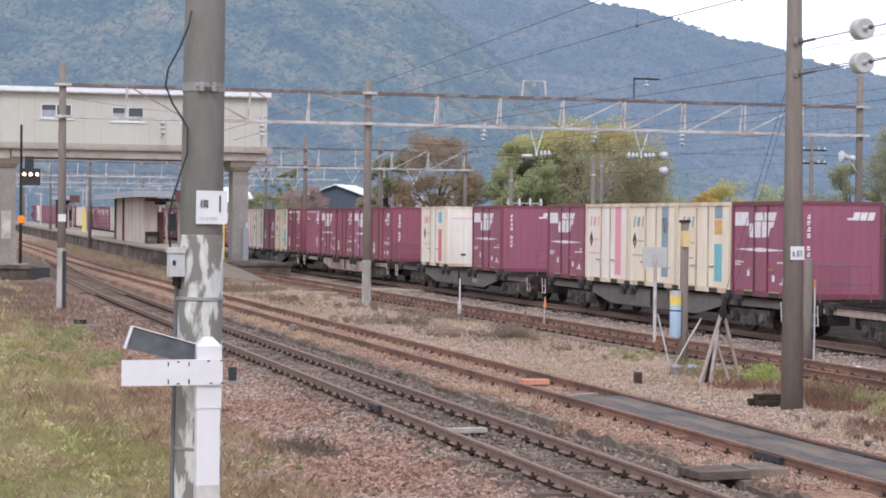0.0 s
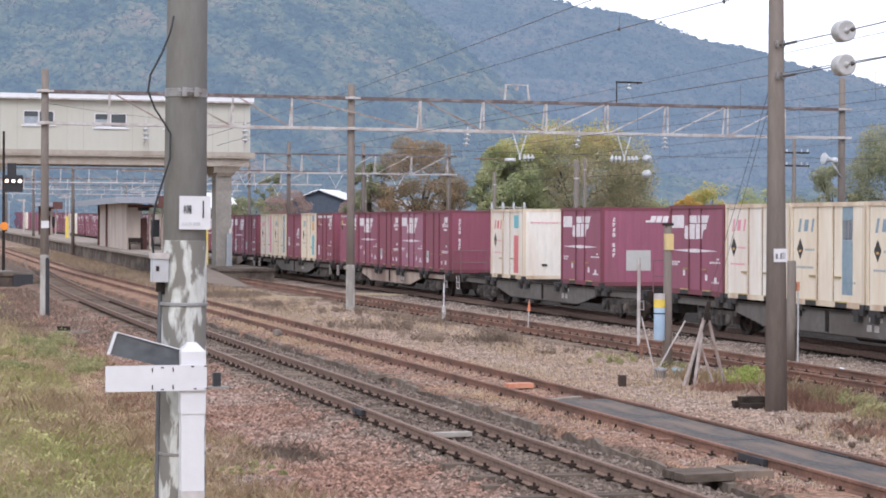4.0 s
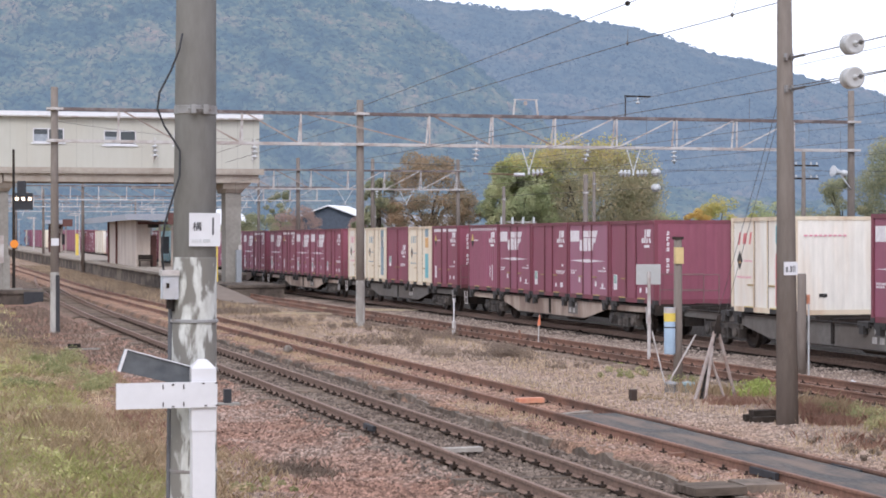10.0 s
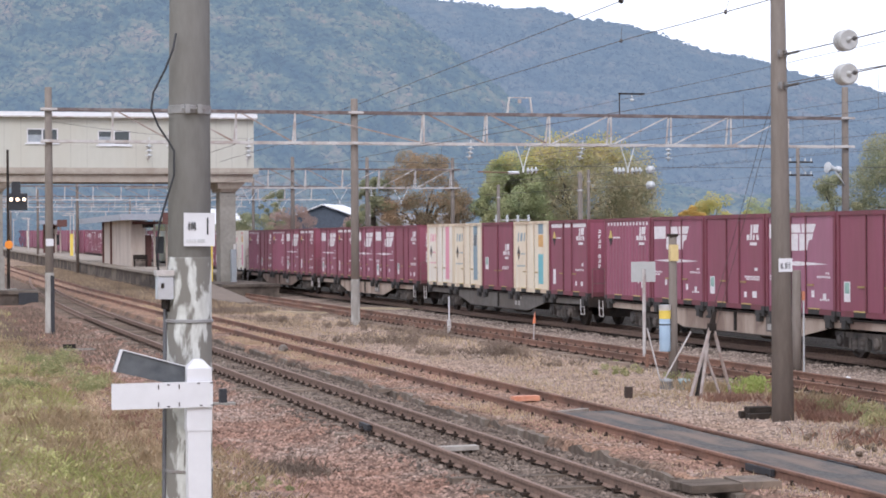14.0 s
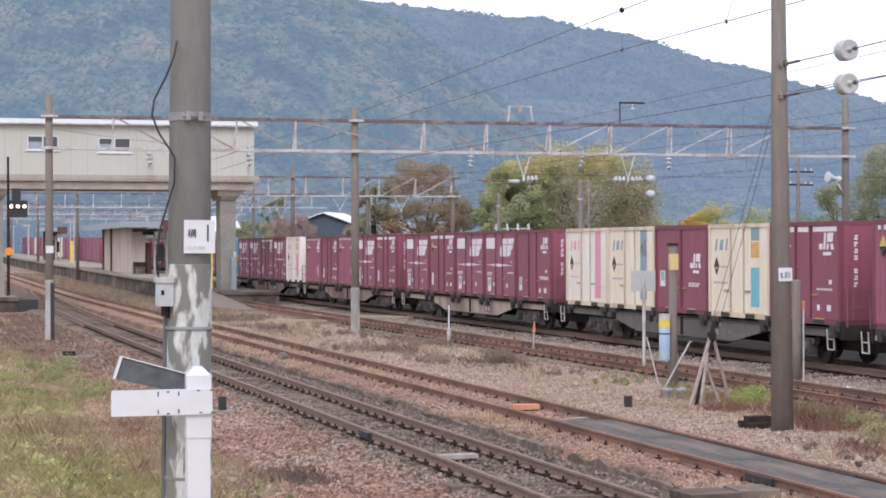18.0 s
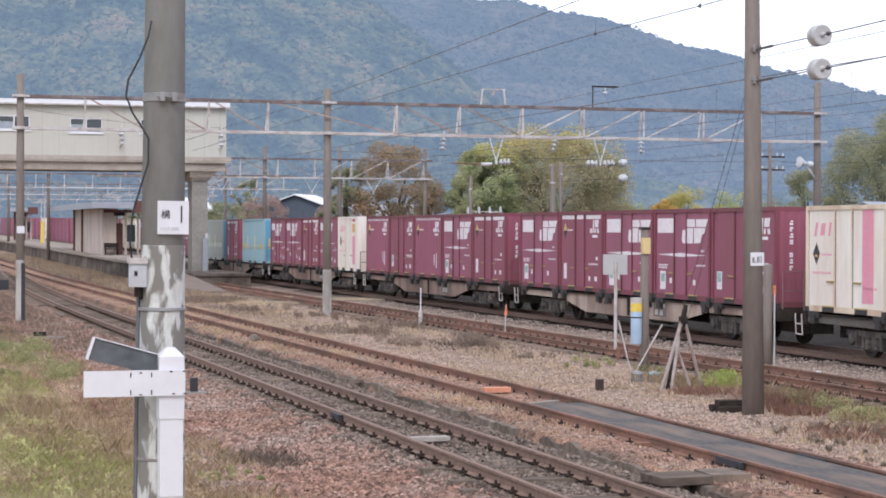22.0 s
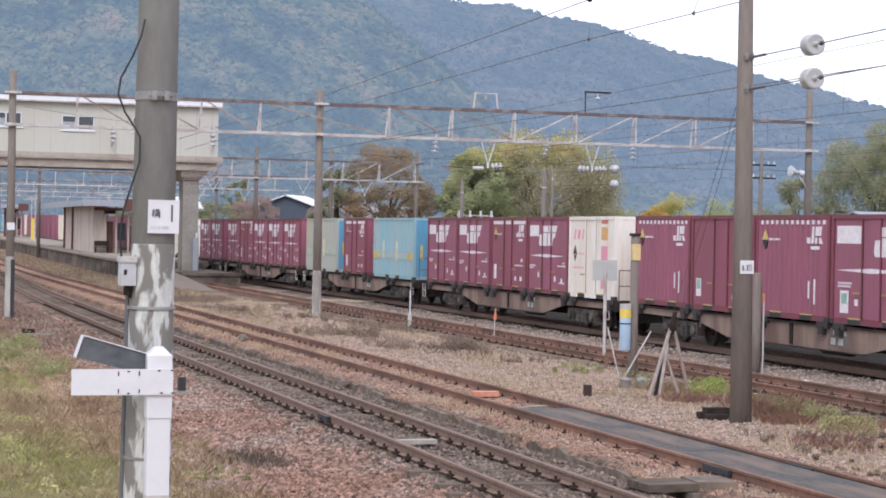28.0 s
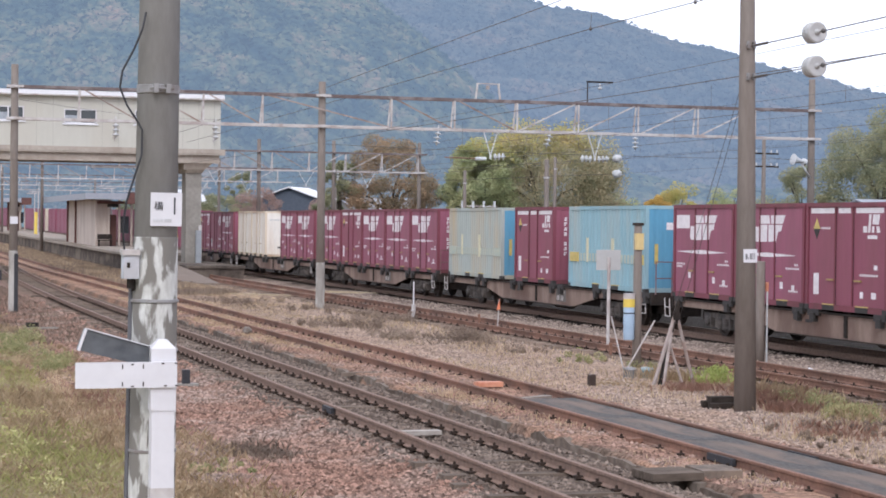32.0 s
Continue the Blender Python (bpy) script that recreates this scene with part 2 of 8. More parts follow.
def add_tube(bm, pts, r, n=6):
    """One bent round bar through the points."""
    pts = [Vector(q) for q in pts]
    rings = []
    for k, q in enumerate(pts):
        d = (pts[min(k + 1, len(pts) - 1)] - pts[max(k - 1, 0)]).normalized()
        u = d.cross(Vector((0, 1, 0.01))).normalized()
        w = d.cross(u)
        rings.append([bm.verts.new(q + (u * math.cos(a * math.tau / n) + w * math.sin(a * math.tau / n)) * r) for a in range(n)])
    for a, b in zip(rings, rings[1:]):
        for k in range(n):
            bm.faces.new((a[k], a[(k + 1) % n], b[(k + 1) % n], b[k]))
    bm.faces.new(rings[0][::-1])
    bm.faces.new(rings[-1])


def rod(a, b, r, r2=None, n=10):
    bm = bmesh.new()
    add_rod(bm, a, b, r, r2, n)
    return bm


def add_beam(bm, a, b, w, h):
    """A flat bar from a to b, w across and h deep."""
    a, b = Vector(a), Vector(b)
    d = (b - a).normalized()
    u = d.cross(Vector((0, 1, 0)))
    u = u.normalized() if u.length > 0.1 else Vector((1, 0, 0))
    v = d.cross(u)
    c = [[bm.verts.new(p + u * sx * w / 2 + v * sy * h / 2) for sx, sy in ((-1, -1), (1, -1), (1, 1), (-1, 1))] for p in (a, b)]
    for k in range(4):
        bm.faces.new((c[0][k], c[0][(k + 1) % 4], c[1][(k + 1) % 4], c[1][k]))
    bm.faces.new(c[0][::-1])
    bm.faces.new(c[1])


def beam(a, b, w, h):
    bm = bmesh.new()
    add_beam(bm, a, b, w, h)
    return bm


def lathe(bm, prof, n=16, at=(0, 0, 0), axis=(0, 0, 1), mi=0):
    """Turns the profile of (radius, height) about an axis."""
    q = Vector((0, 0, 1)).rotation_difference(Vector(axis).normalized())
    rings = []
    for r, h in prof:
        rings.append([bm.verts.new(Vector(at) + q @ Vector((r * math.cos(k * math.tau / n), r * math.sin(k * math.tau / n), h))) for k in range(n)])
    for a, b in zip(rings, rings[1:]):
        for k in range(n):
            bm.faces.new((a[k], a[(k + 1) % n], b[(k + 1) % n], b[k])).material_index = mi
    bm.faces.new(rings[0][::-1]).material_index = mi
    bm.faces.new(rings[-1]).material_index = mi


def extrude_y(profile, y0, y1, bm=None, mi=0, shift=None, step=None, lift=None):
    """A bar of the given x, z profile from y0 to y1, that may bend sideways by shift(y)."""
    bm = bm or bmesh.new()
    ys = [y0, y1] if not shift else [y0 + (y1 - y0) * i / max(1, int((y1 - y0) / step)) for i in range(int((y1 - y0) / step) + 1)]
    rings = [[bm.verts.new((x + (shift(y) if shift else 0), y, z + (lift(y) if lift else 0))) for x, z in profile] for y in ys]
    n = len(profile)
    for a, b in zip(rings, rings[1:]):
        for k in range(n):
            bm.faces.new((a[k], a[(k + 1) % n], b[(k + 1) % n], b[k])).material_index = mi
    bm.faces.new(rings[0][::-1])
    bm.faces.new(rings[-1])
    return bm


# ---- ground, hills ----
def smooth_step(a, b, x):
    t = min(1.0, max(0.0, (x - a) / (b - a)))
    return t * t * (3 - 2 * t)


def rise(y):
    """A slight climb beyond the footbridge, shaped to fit the camera's view."""
    return 0.0055 * max(0.0, min(y, 450.0) - 120.0)


def ground_z(x, y):
    """The height of the yard's ground; rail heads lie at 0."""
    z = -0.32 + 0.17 * smooth_step(9.5, 9.62, x) - 0.06 * smooth_step(12.0, 13.2, x) - 0.05 * smooth_step(15.5, 17, x)
    z += 0.13 * smooth_step(6.3, 6.9, x) * smooth_step(9.5, 9.1, x) + 0.07 * smooth_step(20.6, 21.2, x) * smooth_step(24.4, 23.6, x) + rise(y)
    z += 0.10 * smooth_step(4.8, 2.2, x) + 0.25 * smooth_step(1.5, -6, x)
    z += 0.05 * noise.noise((x * 0.9, y * 0.9, 0.3)) * (1 - 0.75 * smooth_step(5.5, 7.0, x) * smooth_step(13.2, 12.2, x)) + 0.025 * noise.noise((x * 3.1, y * 3.1, 5.3))
    return z


def spread(lo, hi, dense_lo, dense_hi, step, grow=1.35):
    v = list(np.arange(dense_lo, dense_hi + step / 2, step))
    s = step
    while v[0] > lo:
        s *= grow
        v.insert(0, max(lo, v[0] - s))
    s = step
    while v[-1] < hi:
        s *= grow
        v.append(min(hi, v[-1] + s))
    return v


def build_ground():
    xs = spread(-3000, 3500, -3, 26, 0.22)
    xs = sorted([x for x in xs if not 9.4 < x < 9.7] + [9.42, 9.5, 9.53, 9.56, 9.59, 9.62, 9.7])
    ys = spread(-400, 4500, 12, 75, 0.3, 1.12)
    verts = [(x, y, ground_z(x, y)) for y in ys for x in xs]
    n = len(xs)
    faces = [(j * n + i, j * n + i + 1, (j + 1) * n + i + 1, (j + 1) * n + i) for j in range(len(ys) - 1) for i in range(n - 1)]
    me = bpy.data.meshes.new("ground")
    me.from_pydata(verts, [], faces)
    m = bpy.data.materials.new("yard_soil_with_train_shade")
    m.use_nodes = True
    nd, l = m.node_tree.nodes, m.node_tree.links
    s = nd["Principled BSDF"]
    s.inputs["Roughness"].default_value = 0.95
    s.inputs["Specular IOR Level"].default_value = 0.08
    co = nd.new("ShaderNodeTexCoord")
    sep = nd.new("ShaderNodeSeparateXYZ")
    l.new(co.outputs["Object"], sep.inputs[0])
    wob = nd.new("ShaderNodeTexNoise")
    wob.inputs["Scale"].default_value, wob.inputs["Detail"].default_value = 0.55, 5
    l.new(co.outputs["Object"], wob.inputs["Vector"])
    add = nd.new("ShaderNodeMath")
    add.operation, add.inputs[1].default_value = "MULTIPLY_ADD", 2.6
    l.new(wob.outputs["Fac"], add.inputs[0])
    l.new(sep.outputs[0], add.inputs[2])
    rng = nd.new("ShaderNodeMapRange")
    rng.inputs["From Min"].default_value, rng.inputs["From Max"].default_value = -8.7, 31.3
    l.new(add.outputs[0], rng.inputs["Value"])
    ramp = nd.new("ShaderNodeValToRGB")
    ramp.color_ramp.elements.remove(ramp.color_ramp.elements[0])
    # From x 21 on, the wagons' shade is put into the soil colour.
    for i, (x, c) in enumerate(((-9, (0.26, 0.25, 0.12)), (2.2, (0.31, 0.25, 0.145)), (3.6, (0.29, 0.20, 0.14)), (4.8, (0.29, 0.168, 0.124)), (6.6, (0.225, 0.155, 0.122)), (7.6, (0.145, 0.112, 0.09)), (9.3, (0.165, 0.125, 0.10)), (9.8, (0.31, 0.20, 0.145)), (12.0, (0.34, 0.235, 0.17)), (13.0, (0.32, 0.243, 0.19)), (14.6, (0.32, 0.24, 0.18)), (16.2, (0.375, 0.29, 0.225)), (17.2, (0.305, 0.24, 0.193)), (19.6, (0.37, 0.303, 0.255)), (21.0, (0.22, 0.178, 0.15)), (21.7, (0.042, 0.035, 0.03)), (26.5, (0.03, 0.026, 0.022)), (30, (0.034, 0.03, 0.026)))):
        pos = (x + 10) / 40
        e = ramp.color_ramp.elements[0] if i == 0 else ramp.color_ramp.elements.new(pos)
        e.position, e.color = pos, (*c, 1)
    l.new(rng.outputs[0], ramp.inputs[0])
    peb = nd.new("ShaderNodeTexVoronoi")
    peb.inputs["Scale"].default_value = 16
    l.new(co.outputs["Object"], peb.inputs["Vector"])
    hue = nd.new("ShaderNodeSeparateColor")
    l.new(peb.outputs["Color"], hue.inputs[0])
    hr = nd.new("ShaderNodeMapRange")
    hr.inputs["To Min"].default_value, hr.inputs["To Max"].default_value = 0.6, 1.45
    l.new(hue.outputs[0], hr.inputs["Value"])
    hs = nd.new("ShaderNodeHueSaturation")
    l.new(hr.outputs[0], hs.inputs["Value"])
    l.new(ramp.outputs[0], hs.inputs["Color"])
    dirt = nd.new("ShaderNodeTexNoise")
    dirt.inputs["Scale"].default_value, dirt.inputs["Detail"].default_value, dirt.inputs["Roughness"].default_value = 1.3, 8, 0.7
    l.new(co.outputs["Object"], dirt.inputs["Vector"])
    dr = nd.new("ShaderNodeValToRGB")
    dr.color_ramp.elements[0].position, dr.color_ramp.elements[1].position = 0.35, 0.7
    dr.color_ramp.elements[0].color, dr.color_ramp.elements[1].color = (0.62, 0.6, 0.6, 1), (1.18, 1.13, 1.05, 1)
    l.new(dirt.outputs["Fac"], dr.inputs[0])
    mul = nd.new("ShaderNodeMixRGB")
    mul.blend_type, mul.inputs[0].default_value = "MULTIPLY", 1
    l.new(hs.outputs[0], mul.inputs[1])
    l.new(dr.outputs[0], mul.inputs[2])
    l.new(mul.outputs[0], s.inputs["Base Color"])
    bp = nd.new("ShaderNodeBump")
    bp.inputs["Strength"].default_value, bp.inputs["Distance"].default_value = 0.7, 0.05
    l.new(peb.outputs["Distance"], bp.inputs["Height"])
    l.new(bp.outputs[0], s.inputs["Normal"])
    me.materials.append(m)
    tagged(new("ground", me), "stony railway yard ground with dry grass, red-brown ballast and painted train shade", "ground", kind="structure")


build_ground()


def hill_material(name, cols, haze_glow, lift, patch):
    """Woods of a distant backdrop: leaf colours by crown and by patch, with haze painted on as glow."""
    m = bpy.data.materials.new(name)
    m.use_nodes = True
    nd, l = m.node_tree.nodes, m.node_tree.links
    s = nd["Principled BSDF"]
    s.inputs["Roughness"].default_value = 1.0
    s.inputs["Specular IOR Level"].default_value = 0.0
    co = nd.new("ShaderNodeTexCoord")
    geo = nd.new("ShaderNodeNewGeometry")
    big = nd.new("ShaderNodeTexNoise")
    big.inputs["Scale"].default_value, big.inputs["Detail"].default_value = 1 / patch, 6
    slope = nd.new("ShaderNodeMapping")
    slope.inputs["Scale"].default_value = (1, 0.25, 1.25)
    l.new(co.outputs["Object"], slope.inputs[0])
    l.new(slope.outputs[0], big.inputs["Vector"])
    fine = nd.new("ShaderNodeTexNoise")
    fine.inputs["Scale"].default_value, fine.inputs["Detail"].default_value = 5.2 / patch, 2.5
    l.new(slope.outputs[0], fine.inputs["Vector"])
    ad = nd.new("ShaderNodeMath")
    ad.operation, ad.inputs[1].default_value = "MULTIPLY_ADD", 0.06
    l.new(geo.outputs["Random Per Island"], ad.inputs[0])
    sb = nd.new("ShaderNodeMath")
    sb.operation, sb.inputs[1].default_value = "MULTIPLY_ADD", 1.35
    sb.inputs[2].default_value = -0.64
    l.new(big.outputs["Fac"], sb.inputs[0])
    ad2 = nd.new("ShaderNodeMath")
    ad2.operation, ad2.inputs[1].default_value = "MULTIPLY_ADD", 0.75
    l.new(fine.outputs["Fac"], ad2.inputs[0])
    l.new(sb.outputs[0], ad2.inputs[2])
    l.new(ad2.outputs[0], ad.inputs[2])
    ramp = nd.new("ShaderNodeValToRGB")
    ramp.color_ramp.elements.remove(ramp.color_ramp.elements[0])
    for i, (p, c) in enumerate(cols):
        e = ramp.color_ramp.elements[0] if i == 0 else ramp.color_ramp.elements.new(p)
        e.position, e.color = p, (*c, 1)
    l.new(ad.outputs[0], ramp.inputs[0])
    l.new(ramp.outputs[0], s.inputs["Base Color"])
    # The emission imitates the blue haze of distance; the woods give no light.
    s.inputs["Emission Color"].default_value = (*haze_glow, 1)
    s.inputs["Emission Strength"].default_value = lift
    bp = nd.new("ShaderNodeBump")
    bp.inputs["Strength"].default_value, bp.inputs["Distance"].default_value = 0.4, 1.0
    l.new(fine.outputs["Fac"], bp.inputs["Height"])
    l.new(bp.outputs[0], s.inputs["Normal"])
    return m


def hill_height(b, d, near, far, ridge, seed):
    u = (d - near) / (far - near)
    e = float(np.interp(b, [r[0] for r in ridge], [r[1] for r in ridge]))
    x, y = d * math.sin(radians(b)), d * math.cos(radians(b))
    top = far * math.tan(radians(e)) + 2.8
    z = top * (max(0.0, u) ** 0.8) * (0.86 + 0.14 * u)
    z += min(1, u * 4) * top * 0.16 * (1 - u) * noise.noise((x / 120 + seed, y / 120, 1.7))
    z += min(1, u * 4) * top * 0.06 * (1 - u) * noise.noise((x / 45 + seed, y / 45, 4.7))
    return x, y, z


def build_hill(name, near, far, ridge, material, crown, seed, label, count, b0, b1, per):
    """A wooded hillside between two distances, whose skyline has the given heights in degrees by bearing."""
    bear = np.arange(-45, 75, 0.5)
    rows = 40
    verts, faces = [], []
    for j in range(rows):
        d = near + (far - near) * j / (rows - 1)
        for b in bear:
            x, y, z = hill_height(b, d, near, far, ridge, seed)
            verts.append((x, y, z - crown * (1.1 - 0.62 * smooth_step(0.7, 0.95, j / (rows - 1))) - (0 if j else 3)))
    n = len(bear)
    for j in range(rows - 1):
        for i in range(n - 1):
            faces.append((j * n + i, j * n + i + 1, (j + 1) * n + i + 1, (j + 1) * n + i))
    me = bpy.data.meshes.new(name)
    me.from_pydata(verts, [], faces)
    me.materials.append(material)
    tagged(new(name, me), label, "hill", kind="structure")
    # the crowns of its trees, each a dome of leafy sprays
    rng = np.random.default_rng(int(seed * 10))
    b = rng.uniform(b0, b1, count)
    u = (1 - rng.uniform(0, 1, count) ** 1.2) * 0.998
    d = near + (far - near) * u
    spot = np.array([hill_height(x, y, near, far, ridge, seed) for x, y in zip(b, d)])
    edge = np.array([smooth_step(0.75, 0.95, q) for q in u])
    s = crown * rng.uniform(0.45, 1.3, count) * (0.62 + 0.38 * u) * (1 - 0.35 * edge)
    o = rng.normal(size=(count, per, 3))
    o /= np.linalg.norm(o, axis=2)[:, :, None]
    o[:, :, 2] = np.abs(o[:, :, 2]) * rng.uniform(0.8, 1.25, (count, 1)) - 0.25
    at = spot[:, None] + np.array([0, 0, -crown * 0.62]) + o * s[:, None, None] * rng.uniform(0.7, 1.08, (count, per, 1))
    n = o * 1.05 + np.array([-0.1, -0.2, 0.3]) + rng.normal(0, 0.12, o.shape)
    n /= np.linalg.norm(n, axis=2)[:, :, None]
    e1 = np.cross(n, rng.normal(size=o.shape))
    e1 /= np.linalg.norm(e1, axis=2)[:, :, None]
    e2 = np.cross(n, e1)
    size = (s[:, None] * rng.uniform(0.26, 0.48, (count, per)))[:, :, None]
    v = np.stack([at - e1 * size, at - e2 * size * 0.7, at + e1 * size, at + e2 * size * 0.7], 2).reshape(-1, 3)
    ob = add_mesh("haze_glow_woods", v, np.arange(len(v)).reshape(-1, 4), material)
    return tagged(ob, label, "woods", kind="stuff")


def add_mesh(name, v, f, material, parent=None, label=""):
    """One mesh from arrays of corners and of faces with equal corner counts."""
    me = bpy.data.meshes.new(name)
    k = f.shape[1]
    me.vertices.add(len(v))
    me.vertices.foreach_set("co", np.asarray(v, dtype=np.float32).ravel())
    me.loops.add(f.size)
    me.loops.foreach_set("vertex_index", f.astype(np.int32).ravel())
    me.polygons.add(len(f))
    me.polygons.foreach_set("loop_start", np.arange(0, f.size, k, dtype=np.int32))
    me.update(calc_edges=True)
    me.materials.append(material)
    ob = new(name, me)
    ob.parent = parent
    if label:
        tagged(ob, label)
    return ob


M_HILL_FAR = hill_material("far_woods_haze_glow", ((0.1, (0.016, 0.026, 0.03)), (0.4, (0.034, 0.043, 0.04)), (0.6, (0.056, 0.057, 0.046)), (0.9, (0.11, 0.074, 0.054))), (0.234, 0.320, 0.442), 0.755, 34)
M_HILL_NEAR = hill_material("near_woods_haze_glow", ((0.1, (0.010, 0.022, 0.026)), (0.36, (0.030, 0.044, 0.034)), (0.5, (0.064, 0.072, 0.042)), (0.66, (0.106, 0.088, 0.054)), (0.92, (0.18, 0.104, 0.066))), (0.194, 0.270, 0.364), 0.79, 13)
build_hill("backdrop_far_hill", 700, 1250, [(-45, 5), (-10, 8), (5, 8.6), (12, 7.5), (14.3, 7.16), (16.3, 6.97), (17.65, 6.76), (18.64, 6.80), (19.95, 6.42), (20.94, 6.33), (22.08, 6.0), (23.39, 5.49), (24.68, 5.23), (25.3, 5.06), (25.97, 4.81), (26.6, 4.64), (27.87, 4.38), (28.5, 4.13), (31, 3.6), (36, 2.6), (75, 1.5)], M_HILL_FAR, 4.2, 2.0, "wooded mountain ridge in autumn colours with painted blue haze glow", 8500, 11, 33, 22)
build_hill("backdrop_near_hill", 380, 640, [(-45, 4), (-10, 8.5), (3, 9.2), (9, 8.6), (12.5, 7.5), (14.6, 6.75), (16.2, 5.5), (17.8, 4.2), (19.4, 2.8), (21, 1.9), (24, 1.3), (28, 1.1), (36, 0.8), (75, 0.5)], M_HILL_NEAR, 3.1, 7.0, "wooded hillside with green and rusty autumn trees and painted haze glow", 10000, 1, 32, 30)

# ---- tracks ----
GAUGE = 1.067
RAIL_PROFILE = [(-0.062, -0.153), (0.062, -0.153), (0.062, -0.142), (0.012, -0.125), (0.009, -0.045), (0.032, -0.035), (0.032, -0.004), (0.026, 0.0), (-0.026, 0.0), (-0.032, -0.004), (-0.032, -0.035), (-0.009, -0.045), (-0.012, -0.125), (-0.062, -0.142)]


def bend_main(y):
    return 0.0004 * max(0.0, y - 62) ** 2 if y < 153 else 3.31


def build_track(name, x, y0, y1, head, label, bend=None, tie=M_SLEEPER, tie_z=-0.155, tie_to=200, spacing=0.62, clips=True, sunk=0.02):
    t = thing(name, label, "track", (x, 0, 0), kind="structure")
    for side in (-1, 1):
        prof = [(px + side * (GAUGE / 2 + 0.032), pz) for px, pz in RAIL_PROFILE]
        bm = extrude_y(prof, y0, y1, shift=bend or (lambda y: 0.0), step=3.0, lift=rise)
        for f in bm.faces:
            f.material_index = 1 if f.normal.z > 0.7 and f.calc_center_median().z > -0.02 else 0
        part("rail", bm, [M_RAILWEB if head is M_RAILTOP else M_RUST, head], t)
    bm = box((-1.05, -0.10, -0.14), (1.05, 0.10, 0.0))
    tie_me = part("sleeper", bm, tie, t, bevel=0.015)
    tie_me.location = ((bend(y0) if bend else 0), y0 + 0.3, tie_z)
    if clips:
        bm = bmesh.new()
        for side in (-1, 1):
            for s2 in (-1, 1):
                cx = side * (GAUGE / 2 + 0.032) + s2 * 0.085
                add_box(bm, (cx - 0.045, -0.05, 0.0), (cx + 0.045, 0.05, 0.038), 0)
                add_rod(bm, (cx, 0, 0.03), (cx, 0, 0.078), 0.018, n=6)
        clip = part("rail_clip", bm, M_CLIP, t)
        clip.location = tie_me.location
    y = y0 + 0.3 + spacing
    k = 0
    while y < min(y1, tie_to) and k < 298:
        bx = bend(y) if bend else 0
        jit = random.uniform(-0.03, 0.03)
        m = pose(bx + random.uniform(-0.05, 0.05), y + jit, tie_z + rise(y) + random.uniform(-sunk, 0.012), 0, random.uniform(-0.6, 0.6), random.uniform(-1.5, 1.5))
        share("sleeper", tie_me.data, t, m)
        if clips and y < 75:
            share("rail_clip", clip.data, t, pose(bx, y + jit, tie_z))
        y += spacing
        k += 1
    return t


# ---- the freight train ----
TRAIN_X, SLOT, WAGON = 22.305, 3.8, 20.45
CON_W, CON_H, CON_L = 2.45, 2.42, 3.715
DECK = 0.985
FACE = {"depth": 0.026}


def train_shift(t):
    """How far the train has rolled after t seconds, in metres."""
    return float(np.interp(t, SHIFT_T, SHIFT_D))


def paint(name, a, grime, rough=0.55, amount=0.55):
    return mat(name, a, tuple(x * 0.88 for x in a), 5, rough, bump=0.06, c=grime, big=1.1, amount=amount, stretch=(1, 1, 0.22), cover=(0.46, 0.72))


M_BURG = paint("burgundy_paint", (0.30, 0.099, 0.148), (0.185, 0.08, 0.092))
M_BURG_DARK = paint("dark_burgundy_paint", (0.265, 0.079, 0.116), (0.185, 0.072, 0.08))
M_BURG_PURPLE = paint("faded_plum_paint", (0.335, 0.14, 0.20), (0.27, 0.135, 0.165))
# Rust, grime and the shade round the posts are mixed into this colour.
M_BURG_FRAME = paint("grimy_shaded_burgundy_frame", (0.20, 0.052, 0.074), (0.105, 0.05, 0.04), amount=0.85)
M_CREAM_FRAME = paint("rust_edged_cream_frame", (0.70, 0.605, 0.46), (0.36, 0.185, 0.09), amount=0.95)
M_SEAM_SHADE = mat("black_door_seam_shade", (0.05, 0.03, 0.032), rough=0.8, bump=0)
M_CREAM = paint("cream_paint", (0.80, 0.728, 0.59), (0.62, 0.45, 0.28), amount=0.6)
M_OFFWHITE = paint("off_white_paint", (0.80, 0.765, 0.69), (0.56, 0.38, 0.22), amount=0.5)
M_PALE_MARK = mat("pale_straw_marking", (0.62, 0.58, 0.38), (0.52, 0.52, 0.38), 8, 0.6, bump=0)
M_WORN_YELLOW = mat("worn_yellow_band", (0.46, 0.48, 0.36), (0.36, 0.43, 0.39), 8, 0.6, bump=0)
M_SKYBLUE = paint("faded_sky_blue_paint", (0.25, 0.42, 0.475), (0.38, 0.40, 0.36), amount=0.7)
M_GREYBLUE = paint("bleached_blue_paint", (0.365, 0.415, 0.39), (0.44, 0.36, 0.235), amount=0.95)
M_BRIGHTBLUE = paint("clear_blue_paint", (0.105, 0.315, 0.47), (0.17, 0.34, 0.44))
M_SIGNWHITE = mat("white_lettering_paint", (0.77, 0.74, 0.75), (0.63, 0.59, 0.6), 9, 0.55, bump=0)
M_MARK_DARK = mat("dark_marking", (0.04, 0.037, 0.035), rough=0.6, bump=0)
M_MARK_YELLOW = mat("yellow_marking", (0.62, 0.49, 0.16), rough=0.6, bump=0)
M_MARK_PINK = mat("pink_marking", (0.70, 0.25, 0.34), (0.66, 0.32, 0.38), 6, 0.55, bump=0)
M_MARK_RED = mat("red_marking", (0.62, 0.13, 0.14), (0.58, 0.2, 0.19), 6, 0.55, bump=0)
M_MARK_BLUE = mat("blue_marking", (0.18, 0.28, 0.34), (0.27, 0.34, 0.38), 6, 0.55, bump=0)
